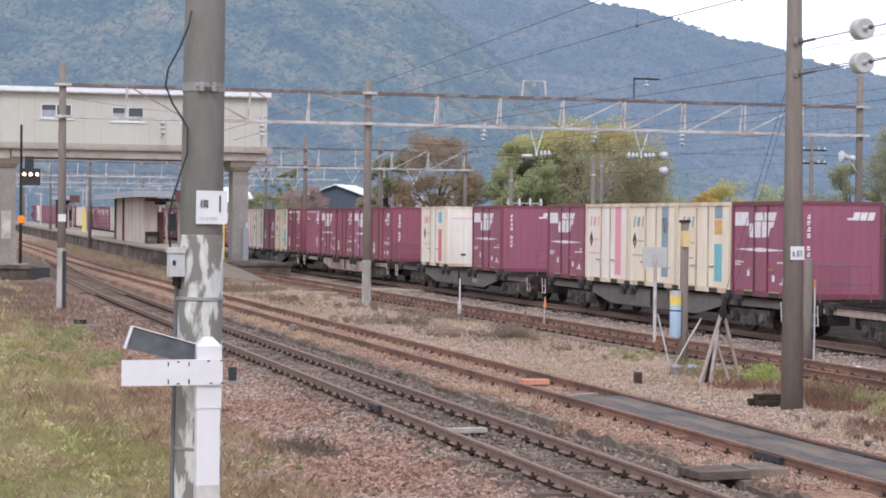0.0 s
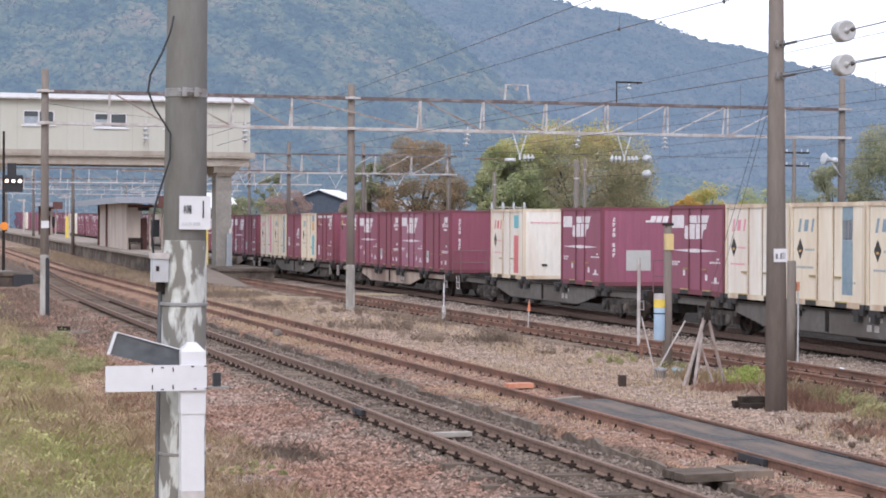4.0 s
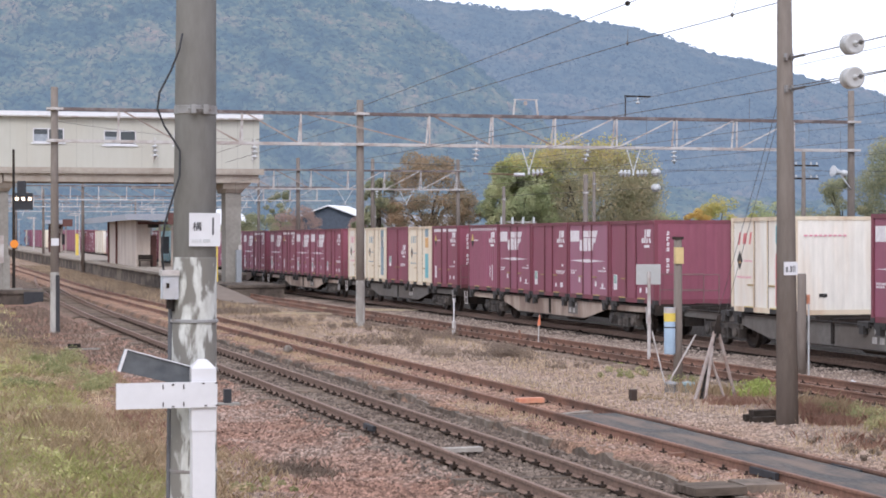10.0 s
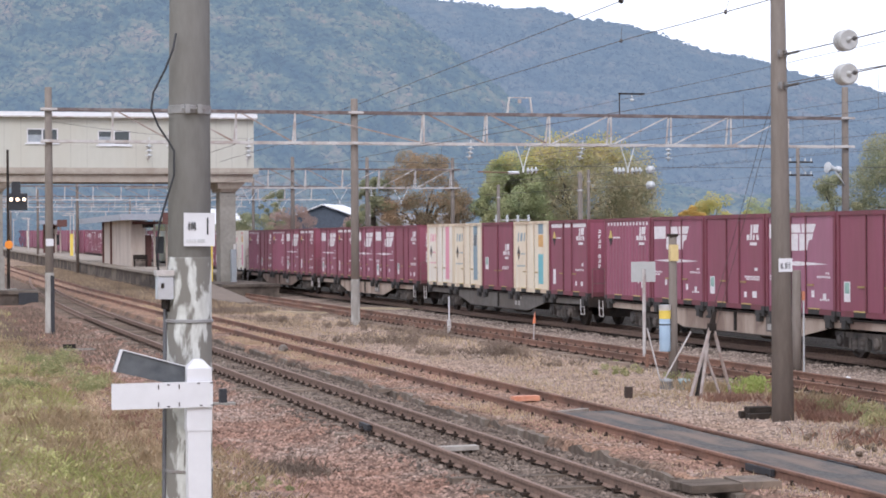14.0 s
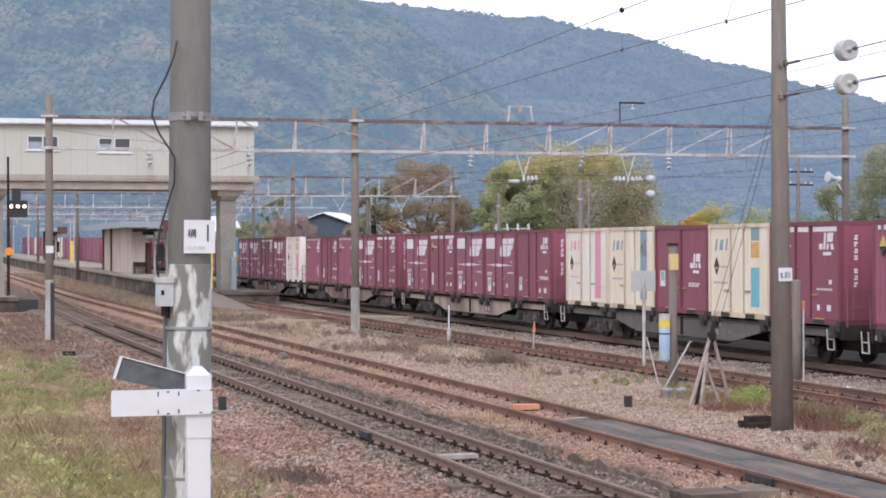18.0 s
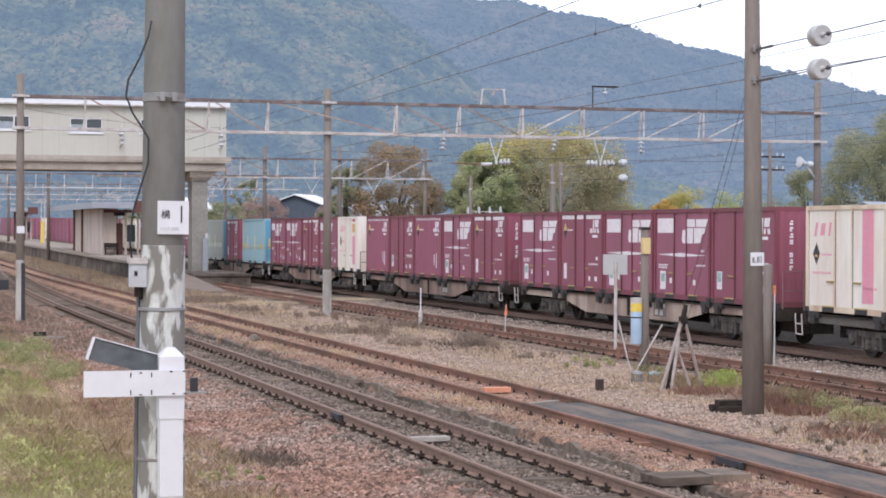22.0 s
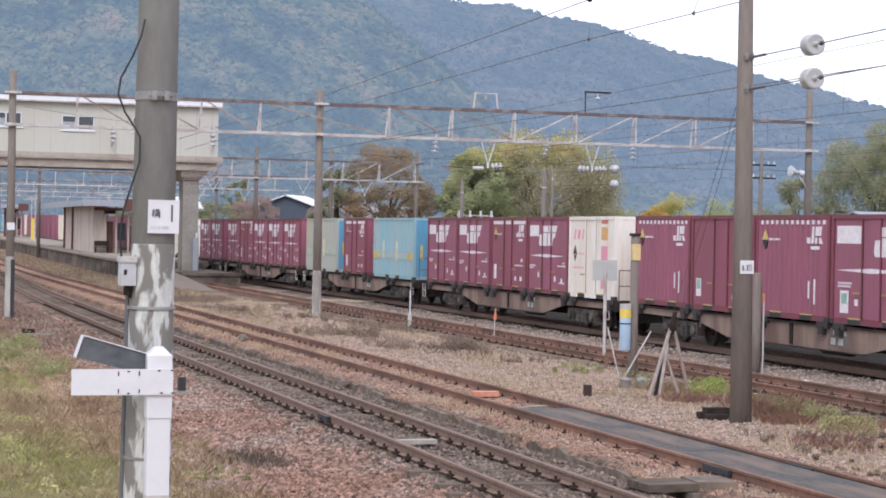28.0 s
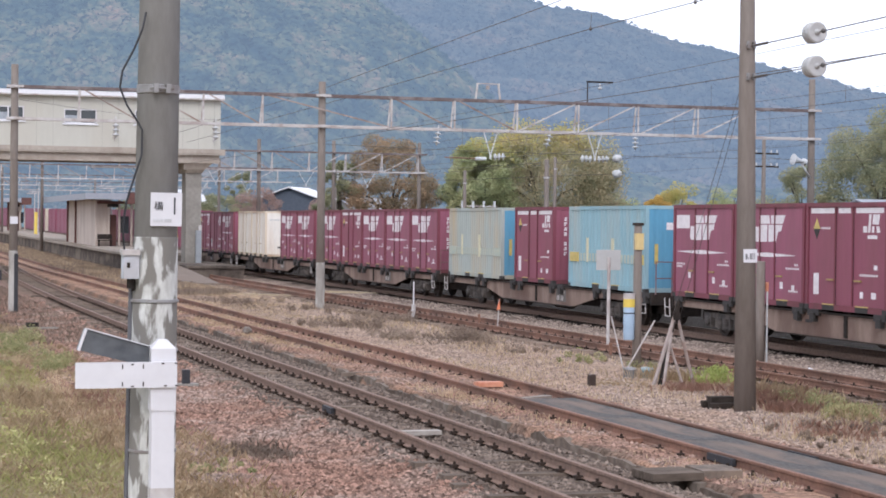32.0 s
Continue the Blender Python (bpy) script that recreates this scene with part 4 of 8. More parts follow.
def make_wagon(style):
    sill = {"tan": M_SILL_TAN, "brown": M_SILL_BROWN, "grey": M_SILL_GREY}[style]
    w = thing("flat_wagon", {"tan": "pale dusty tan", "brown": "rusty brown", "grey": "grey"}[style] + " container flat wagon with fish-belly sills on two bogies", "wagon", group="wagons of the train")
    for sx in (-1, 1):
        x = sx * 1.16
        pts = [(0.05, 0.90), (18.95, 0.90), (18.95, 0.72), (14.9, 0.70), (12.9, 0.36), (6.1, 0.36), (4.1, 0.70), (0.05, 0.72)]
        bm = bmesh.new()
        a = [bm.verts.new((x - 0.02, y, z)) for y, z in pts]
        b = [bm.verts.new((x + 0.02, y, z)) for y, z in pts]
        bm.faces.new(a)
        bm.faces.new(b[::-1])
        for k in range(len(pts)):
            bm.faces.new((a[k], b[k], b[(k + 1) % len(pts)], a[(k + 1) % len(pts)]))
        bmesh.ops.recalc_face_normals(bm, faces=bm.faces[:])
        s = part("side_sill", bm, sill, w)
        part("top_flange", box((x - 0.07, 0.02, 0.885), (x + 0.07, 18.98, 0.925)), M_DARKSTEEL, s)
        bm = bmesh.new()
        for y0, y1, z in ((6.1, 12.9, 0.36),):
            add_box(bm, (x - 0.08, y0, z - 0.02), (x + 0.08, y1, z + 0.005))
        part("bottom_flange", bm, M_DARKSTEEL, s)
        for y in (4.25, 9.4, 14.6):
            part("sill_rib", box((x - 0.05, y, 0.40 if 6 < y < 12 else 0.66), (x + 0.05, y + 0.14, 0.885)), M_DARKSTEEL, s)
        if sx < 0:
            # Dark slips on the uncut sill imitate the shade within its holes.
            part("sill_slot", box((x - 0.024, 11.1, 0.66), (x - 0.018, 11.4, 0.73)), M_MARK_DARK, s)
            part("sill_slot", box((x - 0.024, 11.6, 0.66), (x - 0.018, 11.85, 0.73)), M_MARK_DARK, s)
            bm = bmesh.new()
            for y0, z0, ww, h in ((7.3, 0.72, 0.16, 0.1), (7.05, 0.72, 0.16, 0.1), (6.85, 0.72, 0.12, 0.1), (7.35, 0.5, 0.22, 0.15), (7.0, 0.5, 0.22, 0.15)):
                add_box(bm, (x - 0.025, y0, z0), (x - 0.018, y0 + ww, z0 + h))
            part("sill_plate", box((x - 0.0235, 6.75, 0.46), (x - 0.018, 7.65, 0.85)), M_SILL_GREY, s, "dark grey data plate")
            part("sill_lettering", bm, mat("chalky_lettering", (0.45, 0.42, 0.39), rough=0.7, bump=0), s)
    part("centre_sill", box((-0.3, 0.0, 0.34), (0.3, 19.0, 0.9)), M_DARKSTEEL, w)
    for k in range(11):
        y = 0.1 + k * 1.86
        part("cross_member", box((-1.1, y, 0.72), (1.1, y + 0.2, 0.995)), M_DARKSTEEL, w)
    lock = None
    for k in range(5):
        for d in (0.28, 3.3):
            for sx in (-1, 1):
                m = pose(sx * 1.13, k * SLOT + d, 0.90)
                if lock is None:
                    bm = box((-0.13, -0.26, -0.06), (0.09, 0.26, 0.085))
                    add_box(bm, (-0.17, -0.1, -0.2), (0.0, 0.1, 0.0))
                    lock = part("twist_lock", bm, M_MARK_DARK, w, bevel=0.02)
                    lock.matrix_basis = m
                else:
                    share("twist_lock", lock.data, w, m)
    # bogie frames; the wheelsets turn on their own
    bogie_me = axle_me = None
    for yb in (2.95, 16.05):
        if bogie_me is None:
            bm = bmesh.new()
            for sx in (-1, 1):
                x = sx * 0.98
                add_box(bm, (x - 0.07, -1.25, 0.50), (x + 0.07, 1.25, 0.63))
                add_box(bm, (x - 0.09, -0.36, 0.22), (x + 0.09, 0.36, 0.55))
                for s in (-1, 1):
                    add_box(bm, (x - 0.11, s * 0.9 - 0.17, 0.27), (x + 0.11, s * 0.9 + 0.17, 0.60))
                    add_box(bm, (x - 0.05, s * 0.55 - 0.06, 0.25), (x + 0.05, s * 0.55 + 0.06, 0.5))
                    lathe(bm, [(0.13, -0.02), (0.13, 0.06), (0.08, 0.09)], 10, (x + sx * 0.1, s * 0.9, 0.42), (sx, 0, 0))
                for s in (-0.18, 0.18):
                    lathe(bm, [(0.085, 0), (0.07, 0.06), (0.085, 0.12), (0.07, 0.18), (0.085, 0.24)], 8, (x + sx * 0.1, s, 0.26))
            add_box(bm, (-0.95, -0.25, 0.36), (0.95, 0.25, 0.62))
            b = part("bogie", bm, M_BOGIE, w)
            bogie_me = b.data
            b.matrix_basis = pose(0, yb, 0)
        else:
            share("bogie", bogie_me, w, pose(0, yb, 0))
        for s in (-0.9, 0.9):
            if axle_me is None:
                bm = bmesh.new()
                for sx in (-1, 1):
                    lathe(bm, [(0.2, 0.0), (0.34, 0.02), (0.44, 0.0), (0.455, 0.015), (0.43, 0.03), (0.425, 0.13), (0.36, 0.135), (0.33, 0.09), (0.17, 0.07), (0.12, 0.16)], 20, (sx * 0.50, 0, 0), (sx, 0, 0))
                    for k in range(3):
                        an = k * math.tau / 3
                        add_box(bm, (sx * 0.585 - 0.012, 0.25 * math.cos(an) - 0.03, 0.25 * math.sin(an) - 0.03), (sx * 0.585 + 0.012, 0.25 * math.cos(an) + 0.03, 0.25 * math.sin(an) + 0.03))
                add_rod(bm, (-0.9, 0, 0), (0.9, 0, 0), 0.075, n=10)
                ax = part("wheelset", bm, M_WHEEL, w)
                axle_me = ax.data
                ax.matrix_basis = pose(0, yb + s, 0.43)
            else:
                share("wheelset", axle_me, w, pose(0, yb + s, 0.43))
    # couplers, steps, rails and brake gear
    for y0, d in ((0.0, -1), (19.0, 1)):
        bm = bmesh.new()
        add_box(bm, (-0.12, min(y0, y0 + d * 0.5), 0.76), (0.12, max(y0, y0 + d * 0.5), 0.98))
        add_box(bm, (-0.2, min(y0 + d * 0.5, y0 + d * 0.7), 0.70), (0.2, max(y0 + d * 0.5, y0 + d * 0.7), 1.02))
        part("coupler", bm, M_DARKSTEEL, w)
        part("end_beam", box((-1.22, y0 - 0.08, 0.66), (1.22, y0 + 0.08, 0.97)), M_DARKSTEEL, w)
        bm = bmesh.new()
        yy = y0 + d * 0.12 if d > 0 else y0 + 0.35
        for a, b in (((-1.24, yy, 0.9), (-1.24, yy - 0.05, 0.42)), ((-1.24, yy + 0.32, 0.9), (-1.24, yy + 0.27, 0.42)), ((-1.24, yy - 0.05, 0.42), (-1.24, yy + 0.27, 0.42)), ((-1.24, yy, 0.66), (-1.24, yy + 0.3, 0.66))):
            add_rod(bm, a, b, 0.017, n=6)
        part("step_ladder", bm, M_GALV, w, "pale steel step ladder")
        bm = bmesh.new()
        yr = y0 + d * 0.18
        for a, b in (((-1.15, yr, 0.95), (-1.15, yr, 1.85)), ((-1.15, yr, 1.85), (0.2, yr, 1.85)), ((0.2, yr, 1.85), (0.2, yr, 0.95)), ((-1.15, yr, 1.4), (0.2, yr, 1.4))):
            add_rod(bm, a, b, 0.016, n=6)
        part("end_handrail", bm, mat("rail_paint", (0.22, 0.12, 0.12), rough=0.6), w)
        part("hose", rod((0.35, y0 + d * 0.1, 0.75), (0.4, y0 + d * 0.35, 0.35), 0.03, n=6), M_BLACK, w)
    bm = bmesh.new()
    add_rod(bm, (-0.75, 7.4, 0.42), (-0.75, 8.6, 0.42), 0.2, n=12)
    part("brake_cylinder", bm, M_DARKSTEEL, w)
    part("brake_box", box((-0.9, 10.2, 0.32), (-0.4, 11.0, 0.6)), M_DARKSTEEL, w)
    return w


SHIFT_T = [0, 1, 2, 3, 4, 5, 6, 7, 8, 9, 10, 11, 12, 13, 14, 15, 16, 17, 18, 19, 20, 21, 22, 23, 24, 25, 26, 27, 28, 29, 30, 31, 32]
SHIFT_D = [0.00, 2.93, 5.91, 8.95, 12.06, 15.23, 18.47, 21.79, 25.19, 28.68, 32.26, 35.93, 39.69, 43.56, 47.52, 51.59, 55.76, 60.04, 64.42, 68.92, 73.52, 78.23, 83.06, 87.99, 93.03, 98.18, 103.44, 108.80, 114.27, 119.84, 125.51, 131.28, 137.15]
main = build_track("track_main", 7.74, 12, 156, M_RAILTOP, "railway track with dull worn rails on dark timber sleepers", bend_main, tie_to=130, sunk=0.075)
second = build_track("track_second", 11.04, 12, 330, M_RUSTTOP, "rusty railway track with sleepers half buried in soil", tie_z=-0.17, tie_to=120, spacing=0.7)
build_track("track_third", 17.83, 12, 330, M_RUSTTOP, "disused rusty railway track with weathered sleepers", tie_z=-0.18, tie_to=130, spacing=0.66, tie=M_TIE_DUSTY)
# The dark timber colour puts the wagons' shade on these sleepers.
build_track("track_train", TRAIN_X, -40, 420, M_RAILTOP, "railway track that carries the freight train", tie_z=-0.18, tie_to=140, spacing=0.66, clips=False, tie=M_TIMBER)

part("joint_bar", box((-0.65, 29.30, -0.12), (-0.585, 29.90, -0.03)), M_BLACK, main, "dark bolted joint bar", bevel=0.01)
for rx in (-0.5655, 0.5655):
    part("joint_bar", box((rx - 0.075, 22.0, -0.115), (rx - 0.02, 22.75, -0.03)), M_BLACK, second, "dark bolted joint bar", bevel=0.01)


# ---- poles and gantries ----
M_BAND = mat("dull_steel_band", (0.30, 0.30, 0.30), (0.22, 0.215, 0.21), 8, 0.6, metal=0.2, bump=0.1, c=(0.17, 0.13, 0.11), big=4, amount=0.6)
def tapered_pole(name, label, x, y, z0, z1, r0, r1, material=M_POLE_BROWN, lean=(0, 0), category="pole"):
    t = thing(name, label, category, (x, y, z0))
    h = z1 - z0
    bm = bmesh.new()
    lathe(bm, [(r0, 0), (r0 + (r1 - r0) * 0.5, h * 0.5), (r1, h - 0.03), (r1 * 0.9, h)], 20)
    part("shaft", bm, material, t, smooth=True)
    t.rotation_euler = (radians(lean[0]), radians(lean[1]), 0)
    return t


def pole_band(parent, z, r, h=0.06, bolts=True):
    bm = bmesh.new()
    lathe(bm, [(r, -h / 2), (r + 0.012, -h / 2 + 0.005), (r + 0.012, h / 2 - 0.005), (r, h / 2)], 20, (0, 0, z))
    if bolts:
        for s in (-1, 1):
            add_box(bm, (s * 0.05 - 0.02, -r - 0.07, z - h / 2), (s * 0.05 + 0.02, -r, z + h / 2))
            add_rod(bm, (s * 0.05 - 0.045, -r - 0.045, z), (s * 0.05 + 0.045, -r - 0.045, z), 0.012, n=6)
    part("band", bm, M_BAND, parent)


def disc_insulator(bm, a, direction, count, r=0.125, gap=0.15):
    """A string of porcelain discs that starts at a."""
    d = Vector(direction).normalized()
    for k in range(count):
        p = Vector(a) + d * (k * gap)
        lathe(bm, [(0.03, 0), (0.05, 0.03), (r, 0.05), (r, 0.065), (r * 0.5, 0.085), (0.035, 0.10), (0.03, gap)], 14, p, d)


M_DIAG = mat("stained_brace_steel", (0.38, 0.335, 0.31), (0.27, 0.22, 0.195), 6, 0.75, c=(0.22, 0.14, 0.105), big=1.4, amount=0.8)


def build_gantry(name, y, poles, z_top, z_bot, uprights, x0, x1, label, pole_top, group=""):
    g = thing(name, label, "gantry", (x0, y, ground_z(x0, y)), group=group)
    z_top, z_bot = z_top + rise(y), z_bot + rise(y)
    base = g.matrix_basis.translation
    zt, zb = z_top - base.z, z_bot - base.z
    L = x1 - x0
    for px, top, r0, r1 in poles:
        bm = bmesh.new()
        h = top + rise(y) - base.z
        lathe(bm, [(r0, 0), (r1, h - 0.02), (r1 * 0.9, h)], 16, (px - x0, 0.0, 0))
        part("pole", bm, M_POLE_BROWN, g, smooth=True)
        for z in (zt, zb):
            bm = bmesh.new()
            lathe(bm, [(r1 + 0.02, -0.06), (r1 + 0.035, -0.05), (r1 + 0.035, 0.05), (r1 + 0.02, 0.06)], 14, (px - x0, 0, z))
            add_box(bm, (px - x0 - 0.28, -r1 - 0.16, z - 0.04), (px - x0 + 0.28, -r1 - 0.02, z + 0.04))
            part("clamp", bm, M_GALV, g)
    yo = -0.24
    for z, m in ((zt, M_GALV_RUST), (zb, M_GALV)):
        for dy in (yo, -yo):
            bm = bmesh.new()
            add_box(bm, (-0.25, dy - 0.035, z - 0.045), (L + 0.25, dy + 0.035, z - 0.033))
            add_box(bm, (-0.25, dy - 0.035, z - 0.033), (L + 0.25, dy - 0.025, z + 0.045))
            part("chord", bm, m, g)
    xs = [u - x0 for u in uprights]
    for u in xs:
        for dy in (yo, -yo):
            part("upright", beam((u + (0.1 if dy > 0 else 0.0), dy, zt), (u, dy, zb), 0.06, 0.04), M_GALV, g)
        bm = beam((u, yo, zb), (u, -yo, zb), 0.05, 0.05)
        part("tie", bm, M_GALV, g)
    mid = (x1 - x0) * 0.62
    for a, b in zip(xs, xs[1:]):
        lo, hi = (a, b) if (a + b) / 2 < mid else (b, a)
        part("diagonal", beam((lo + (0.12 if lo < hi else -0.12), yo, zt - 0.03), (hi - (0.1 if lo < hi else -0.1), yo, zb + 0.03), 0.05, 0.03), M_GALV if (a + b) / 2 > mid else M_DIAG, g)
    return g, base


def hanger(g, base, x, zb, depth=0.9, half=0.28, insul=(-1, 1)):
    """A V-shaped drop bracket under the beam with porcelain strings to either side."""
    bm = bmesh.new()
    xx = x
    add_rod(bm, (xx - half, -0.24, zb), (xx, -0.24, zb - depth), 0.022, n=8)
    add_rod(bm, (xx + half, -0.24, zb), (xx, -0.24, zb - depth), 0.022, n=8)
    add_rod(bm, (xx, -0.24, zb - depth - 0.12), (xx, -0.24, zb - depth + 0.05), 0.04, n=8)
    b = part("drop_bracket", bm, M_INSUL, g)
    for s in insul:
        bm = bmesh.new()
        disc_insulator(bm, (xx + s * 0.12, -0.24, zb - depth - 0.05), (s, 0, 0.05), 3, 0.13, 0.15)
        part("insulator", bm, M_INSUL, b, smooth=True)


def drop_string(g, x, z, tilt=0.0):
    bm = bmesh.new()
    disc_insulator(bm, (x, -0.24, z), (tilt, 0, -1), 3, 0.13, 0.16)
    add_rod(bm, (x, -0.24, z + 0.25), (x, -0.24, z - 0.02), 0.015, n=6)
    part("insulator", bm, M_INSUL, g, smooth=True)


g1, b1 = build_gantry("catenary_gantry", 67.55, [(5.28, 8.05, 0.15, 0.12), (15.92, 7.8, 0.16, 0.125), (35.08, 8.5, 0.16, 0.12)], 7.3, 6.22,
                      [7.41, 9.5, 11.66, 13.74, 18.4, 20.75, 23.13, 25.5, 27.86, 30.26, 32.6], 5.28, 35.1, "long steel lattice catenary gantry on concrete poles over the yard", 8)
hanger(g1, b1, 22.12 - 5.28, 6.22 - b1.z, insul=(1,))
hanger(g1, b1, 26.15 - 5.28, 6.22 - b1.z)
part("rod_insulator", rod((21.95 - 5.28, -0.24, 5.2 - b1.z), (21.55 - 5.28, -0.24, 5.2 - b1.z), 0.06, n=10), M_INSUL, g1, "white rod insulator")
part("steady_arm", rod((21.55 - 5.28, -0.24, 5.2 - b1.z), (20.4 - 5.28, -0.24, 5.22 - b1.z), 0.022, n=8), M_RUST, g1, "rusty steady arm")
for ix, tl in ((20.15, -0.15), (24.4, -0.3), (27.75, 0.0), (8.65, 0.0), (12.1, 0.0)):
    drop_string(g1, ix - 5.28, 6.12 - b1.z, tl)
# a steel hoop and a short bar stand on the top chord
bm = bmesh.new()
for a, b in (((21.6, 7.3), (21.68, 7.92)), ((22.55, 7.3), (22.47, 7.92))):
    add_beam(bm, (a[0] - 5.28, 0, a[1] - b1.z), (b[0] - 5.28, 0, b[1] - b1.z), 0.06, 0.06)
add_beam(bm, (21.62 - 5.28, 0, 7.92 - b1.z), (22.53 - 5.28, 0, 7.92 - b1.z), 0.04, 0.04)
add_rod(bm, (22.07 - 5.28, 0, 7.72 - b1.z), (22.07 - 5.28, 0, 7.86 - b1.z), 0.07, n=10)
part("feeder_hoop", bm, M_GALV, g1)
bm = bmesh.new()
add_beam(bm, (25.9 - 5.28, 0, 8.12 - b1.z), (26.92 - 5.28, 0, 8.12 - b1.z), 0.06, 0.06)
add_rod(bm, (25.93 - 5.28, 0, 7.3 - b1.z), (25.93 - 5.28, 0, 8.12 - b1.z), 0.022, n=6)
part("feeder_bar", bm, M_DARKSTEEL, g1)
bm = bmesh.new()
add_rod(bm, (26.42 - 5.28, 0, 7.88 - b1.z), (26.42 - 5.28, 0, 8.1 - b1.z), 0.02, n=6)
lathe(bm, [(0.03, 0), (0.08, 0.03), (0.08, 0.08), (0.03, 0.1)], 10, (26.42 - 5.28, 0, 7.84 - b1.z))
part("insulator", bm, M_INSUL, g1, smooth=True)
# horn loudspeaker on the far pole
bm = bmesh.new()
lathe(bm, [(0.06, 0), (0.09, 0.14), (0.12, 0.26), (0.2, 0.42), (0.22, 0.44), (0.2, 0.445)], 16, (34.62 - 5.28, -0.2, 5.36 - b1.z), (-0.97, -0.15, 0.16))
add_rod(bm, (35.0 - 5.28, -0.1, 4.75 - b1.z), (34.55 - 5.28, -0.2, 5.3 - b1.z), 0.035, n=8)
lathe(bm, [(0.05, 0), (0.13, 0.02), (0.13, 0.16), (0.06, 0.2)], 12, (34.78 - 5.28, -0.18, 5.33 - b1.z), (-0.97, -0.15, 0.16))
part("loudspeaker", bm, M_INSUL, g1, smooth=True)

# gantries further down the line, past the bridge
far_sets = [(118, [23.9, 28.6, 34.1], 14.0, 34.3), (165, [6.0, 15.2, 30.0], 5.8, 36.0), (215, [6.4, 15.6, 31.0], 6.2, 38.0), (270, [7.0, 16.0, 32.0], 6.8, 40.0)]
for gy, gp, ga, gb in far_sets:
    ups = list(np.arange(ga + 1.4, gb, 2.32))
    gg, bb = build_gantry("catenary_gantry", gy, [(q, 7.9, 0.15, 0.11) for q in gp], 7.15, 6.0, ups, ga, gb, "weathered steel lattice catenary gantry further down the line", 8, "far gantries")
    for q in (ga + 2.6, ga + 7.2, gb - 7.5, gb - 3.6):
        hanger(gg, bb, q - ga, 6.0 + rise(gy) - bb.z, 0.85, 0.5, ())
    for q in (ga + 4.8, gb - 5.5):
        drop_string(gg, q - ga, 5.9 + rise(gy) - bb.z)

# ---- the near pole with its sign, box and marker post ----
POLE_X, POLE_Y = 2.358, 16.0
near_pole = tapered_pole("concrete_pole", "thick grey concrete pole with flaking white paint", POLE_X, POLE_Y, -0.25, 9.5, 0.196, 0.135, M_POLE, lean=(0, 0.45))
bm = bmesh.new()
lathe(bm, [(0.1975, 0.0), (0.1965, 0.1), (0.1795, 2.93), (0.178, 2.94)], 28)
part("paint_coat", bm, M_FLAKED, near_pole, "flaking old white paint", smooth=True)
for z in (2.02, 2.42, 1.2):
    pole_band(near_pole, z, 0.186, 0.03, False)
pole_band(near_pole, 4.14, 0.166, 0.075)
sign = part("number_plate", box((-0.075, -0.20, 3.03), (0.178, -0.185, 3.30)), M_WHITE, near_pole, "square white enamel plate", bevel=0.004)
bm = bmesh.new()
add_box(bm, (0.112, -0.2045, 3.125), (0.124, -0.2, 3.262))
part("sign_bar", bm, M_BLACK, sign)
letter = bpy.data.curves.new("sign_text", "FONT")
letter.body, letter.size, letter.extrude = "\u69cb", 0.078, 0.02
written = bpy.data.objects.new("sign_text", letter)
scene.collection.objects.link(written)
letter_mesh = bpy.data.meshes.new_from_object(written)
bpy.data.objects.remove(written)
letter_mesh.materials.clear()
letter_mesh.materials.append(M_BLACK)
share("sign_text", letter_mesh, sign, pose(-0.05, -0.2, 3.162, 90, 0, 0) @ Matrix.Diagonal((1, 1, 0.2, 1)))
bm = bmesh.new()
for x0, w in ((-0.055, 0.016), (-0.033, 0.016), (-0.011, 0.01), (0.006, 0.018), (0.035, 0.06)):
    add_box(bm, (x0, -0.2045, 3.062), (x0 + w, -0.2, 3.088))
part("small_text", bm, mat("grey_print", (0.55, 0.56, 0.57), rough=0.6), sign)
# junction box on the side of the pole
jb = part("junction_box", box((-0.325, -0.14, 2.6), (-0.20, 0.02, 2.82)), mat("grey_box_paint", (0.52, 0.55, 0.60), (0.44, 0.47, 0.52), 8, 0.5, c=(0.3, 0.25, 0.2), big=3, amount=0.4), near_pole, "pale grey metal junction box", bevel=0.012)
part("lid", box((-0.338, -0.155, 2.79), (-0.195, 0.02, 2.835)), M_GALV, jb, bevel=0.006)
bm = bmesh.new()
add_rod(bm, (-0.26, -0.07, 2.52), (-0.26, -0.07, 2.6), 0.03, n=8)
add_rod(bm, (-0.23, -0.05, 2.5), (-0.23, -0.05, 2.6), 0.018, n=8)
part("cable_gland", bm, M_DARKSTEEL, jb)
part("latch", box((-0.30, -0.147, 2.69), (-0.275, -0.14, 2.73)), M_DARKSTEEL, jb)
jb.location.x = 0.05
bm = bmesh.new()
pts = [(-0.16, -0.17, 4.75), (-0.185, -0.17, 4.62), (-0.25, -0.16, 4.45), (-0.34, -0.15, 4.27), (-0.355, -0.14, 4.14), (-0.30, -0.15, 4.0), (-0.215, -0.17, 3.87), (-0.175, -0.17, 3.8), (-0.175, -0.16, 3.6), (-0.22, -0.15, 3.45), (-0.285, -0.12, 3.22), (-0.31, -0.1, 3.0), (-0.29, -0.09, 2.83)]
add_tube(bm, [(x + 0.025, y, z) for x, y, z in pts], 0.0085)
part("cable", bm, M_BLACK, near_pole, smooth=True)
bm = bmesh.new()
add_rod(bm, (-0.205, 0.02, 0.0), (-0.19, 0.02, 2.6), 0.022, n=8)
part("conduit", bm, mat("dark_conduit", (0.13, 0.13, 0.14), rough=0.6), near_pole)

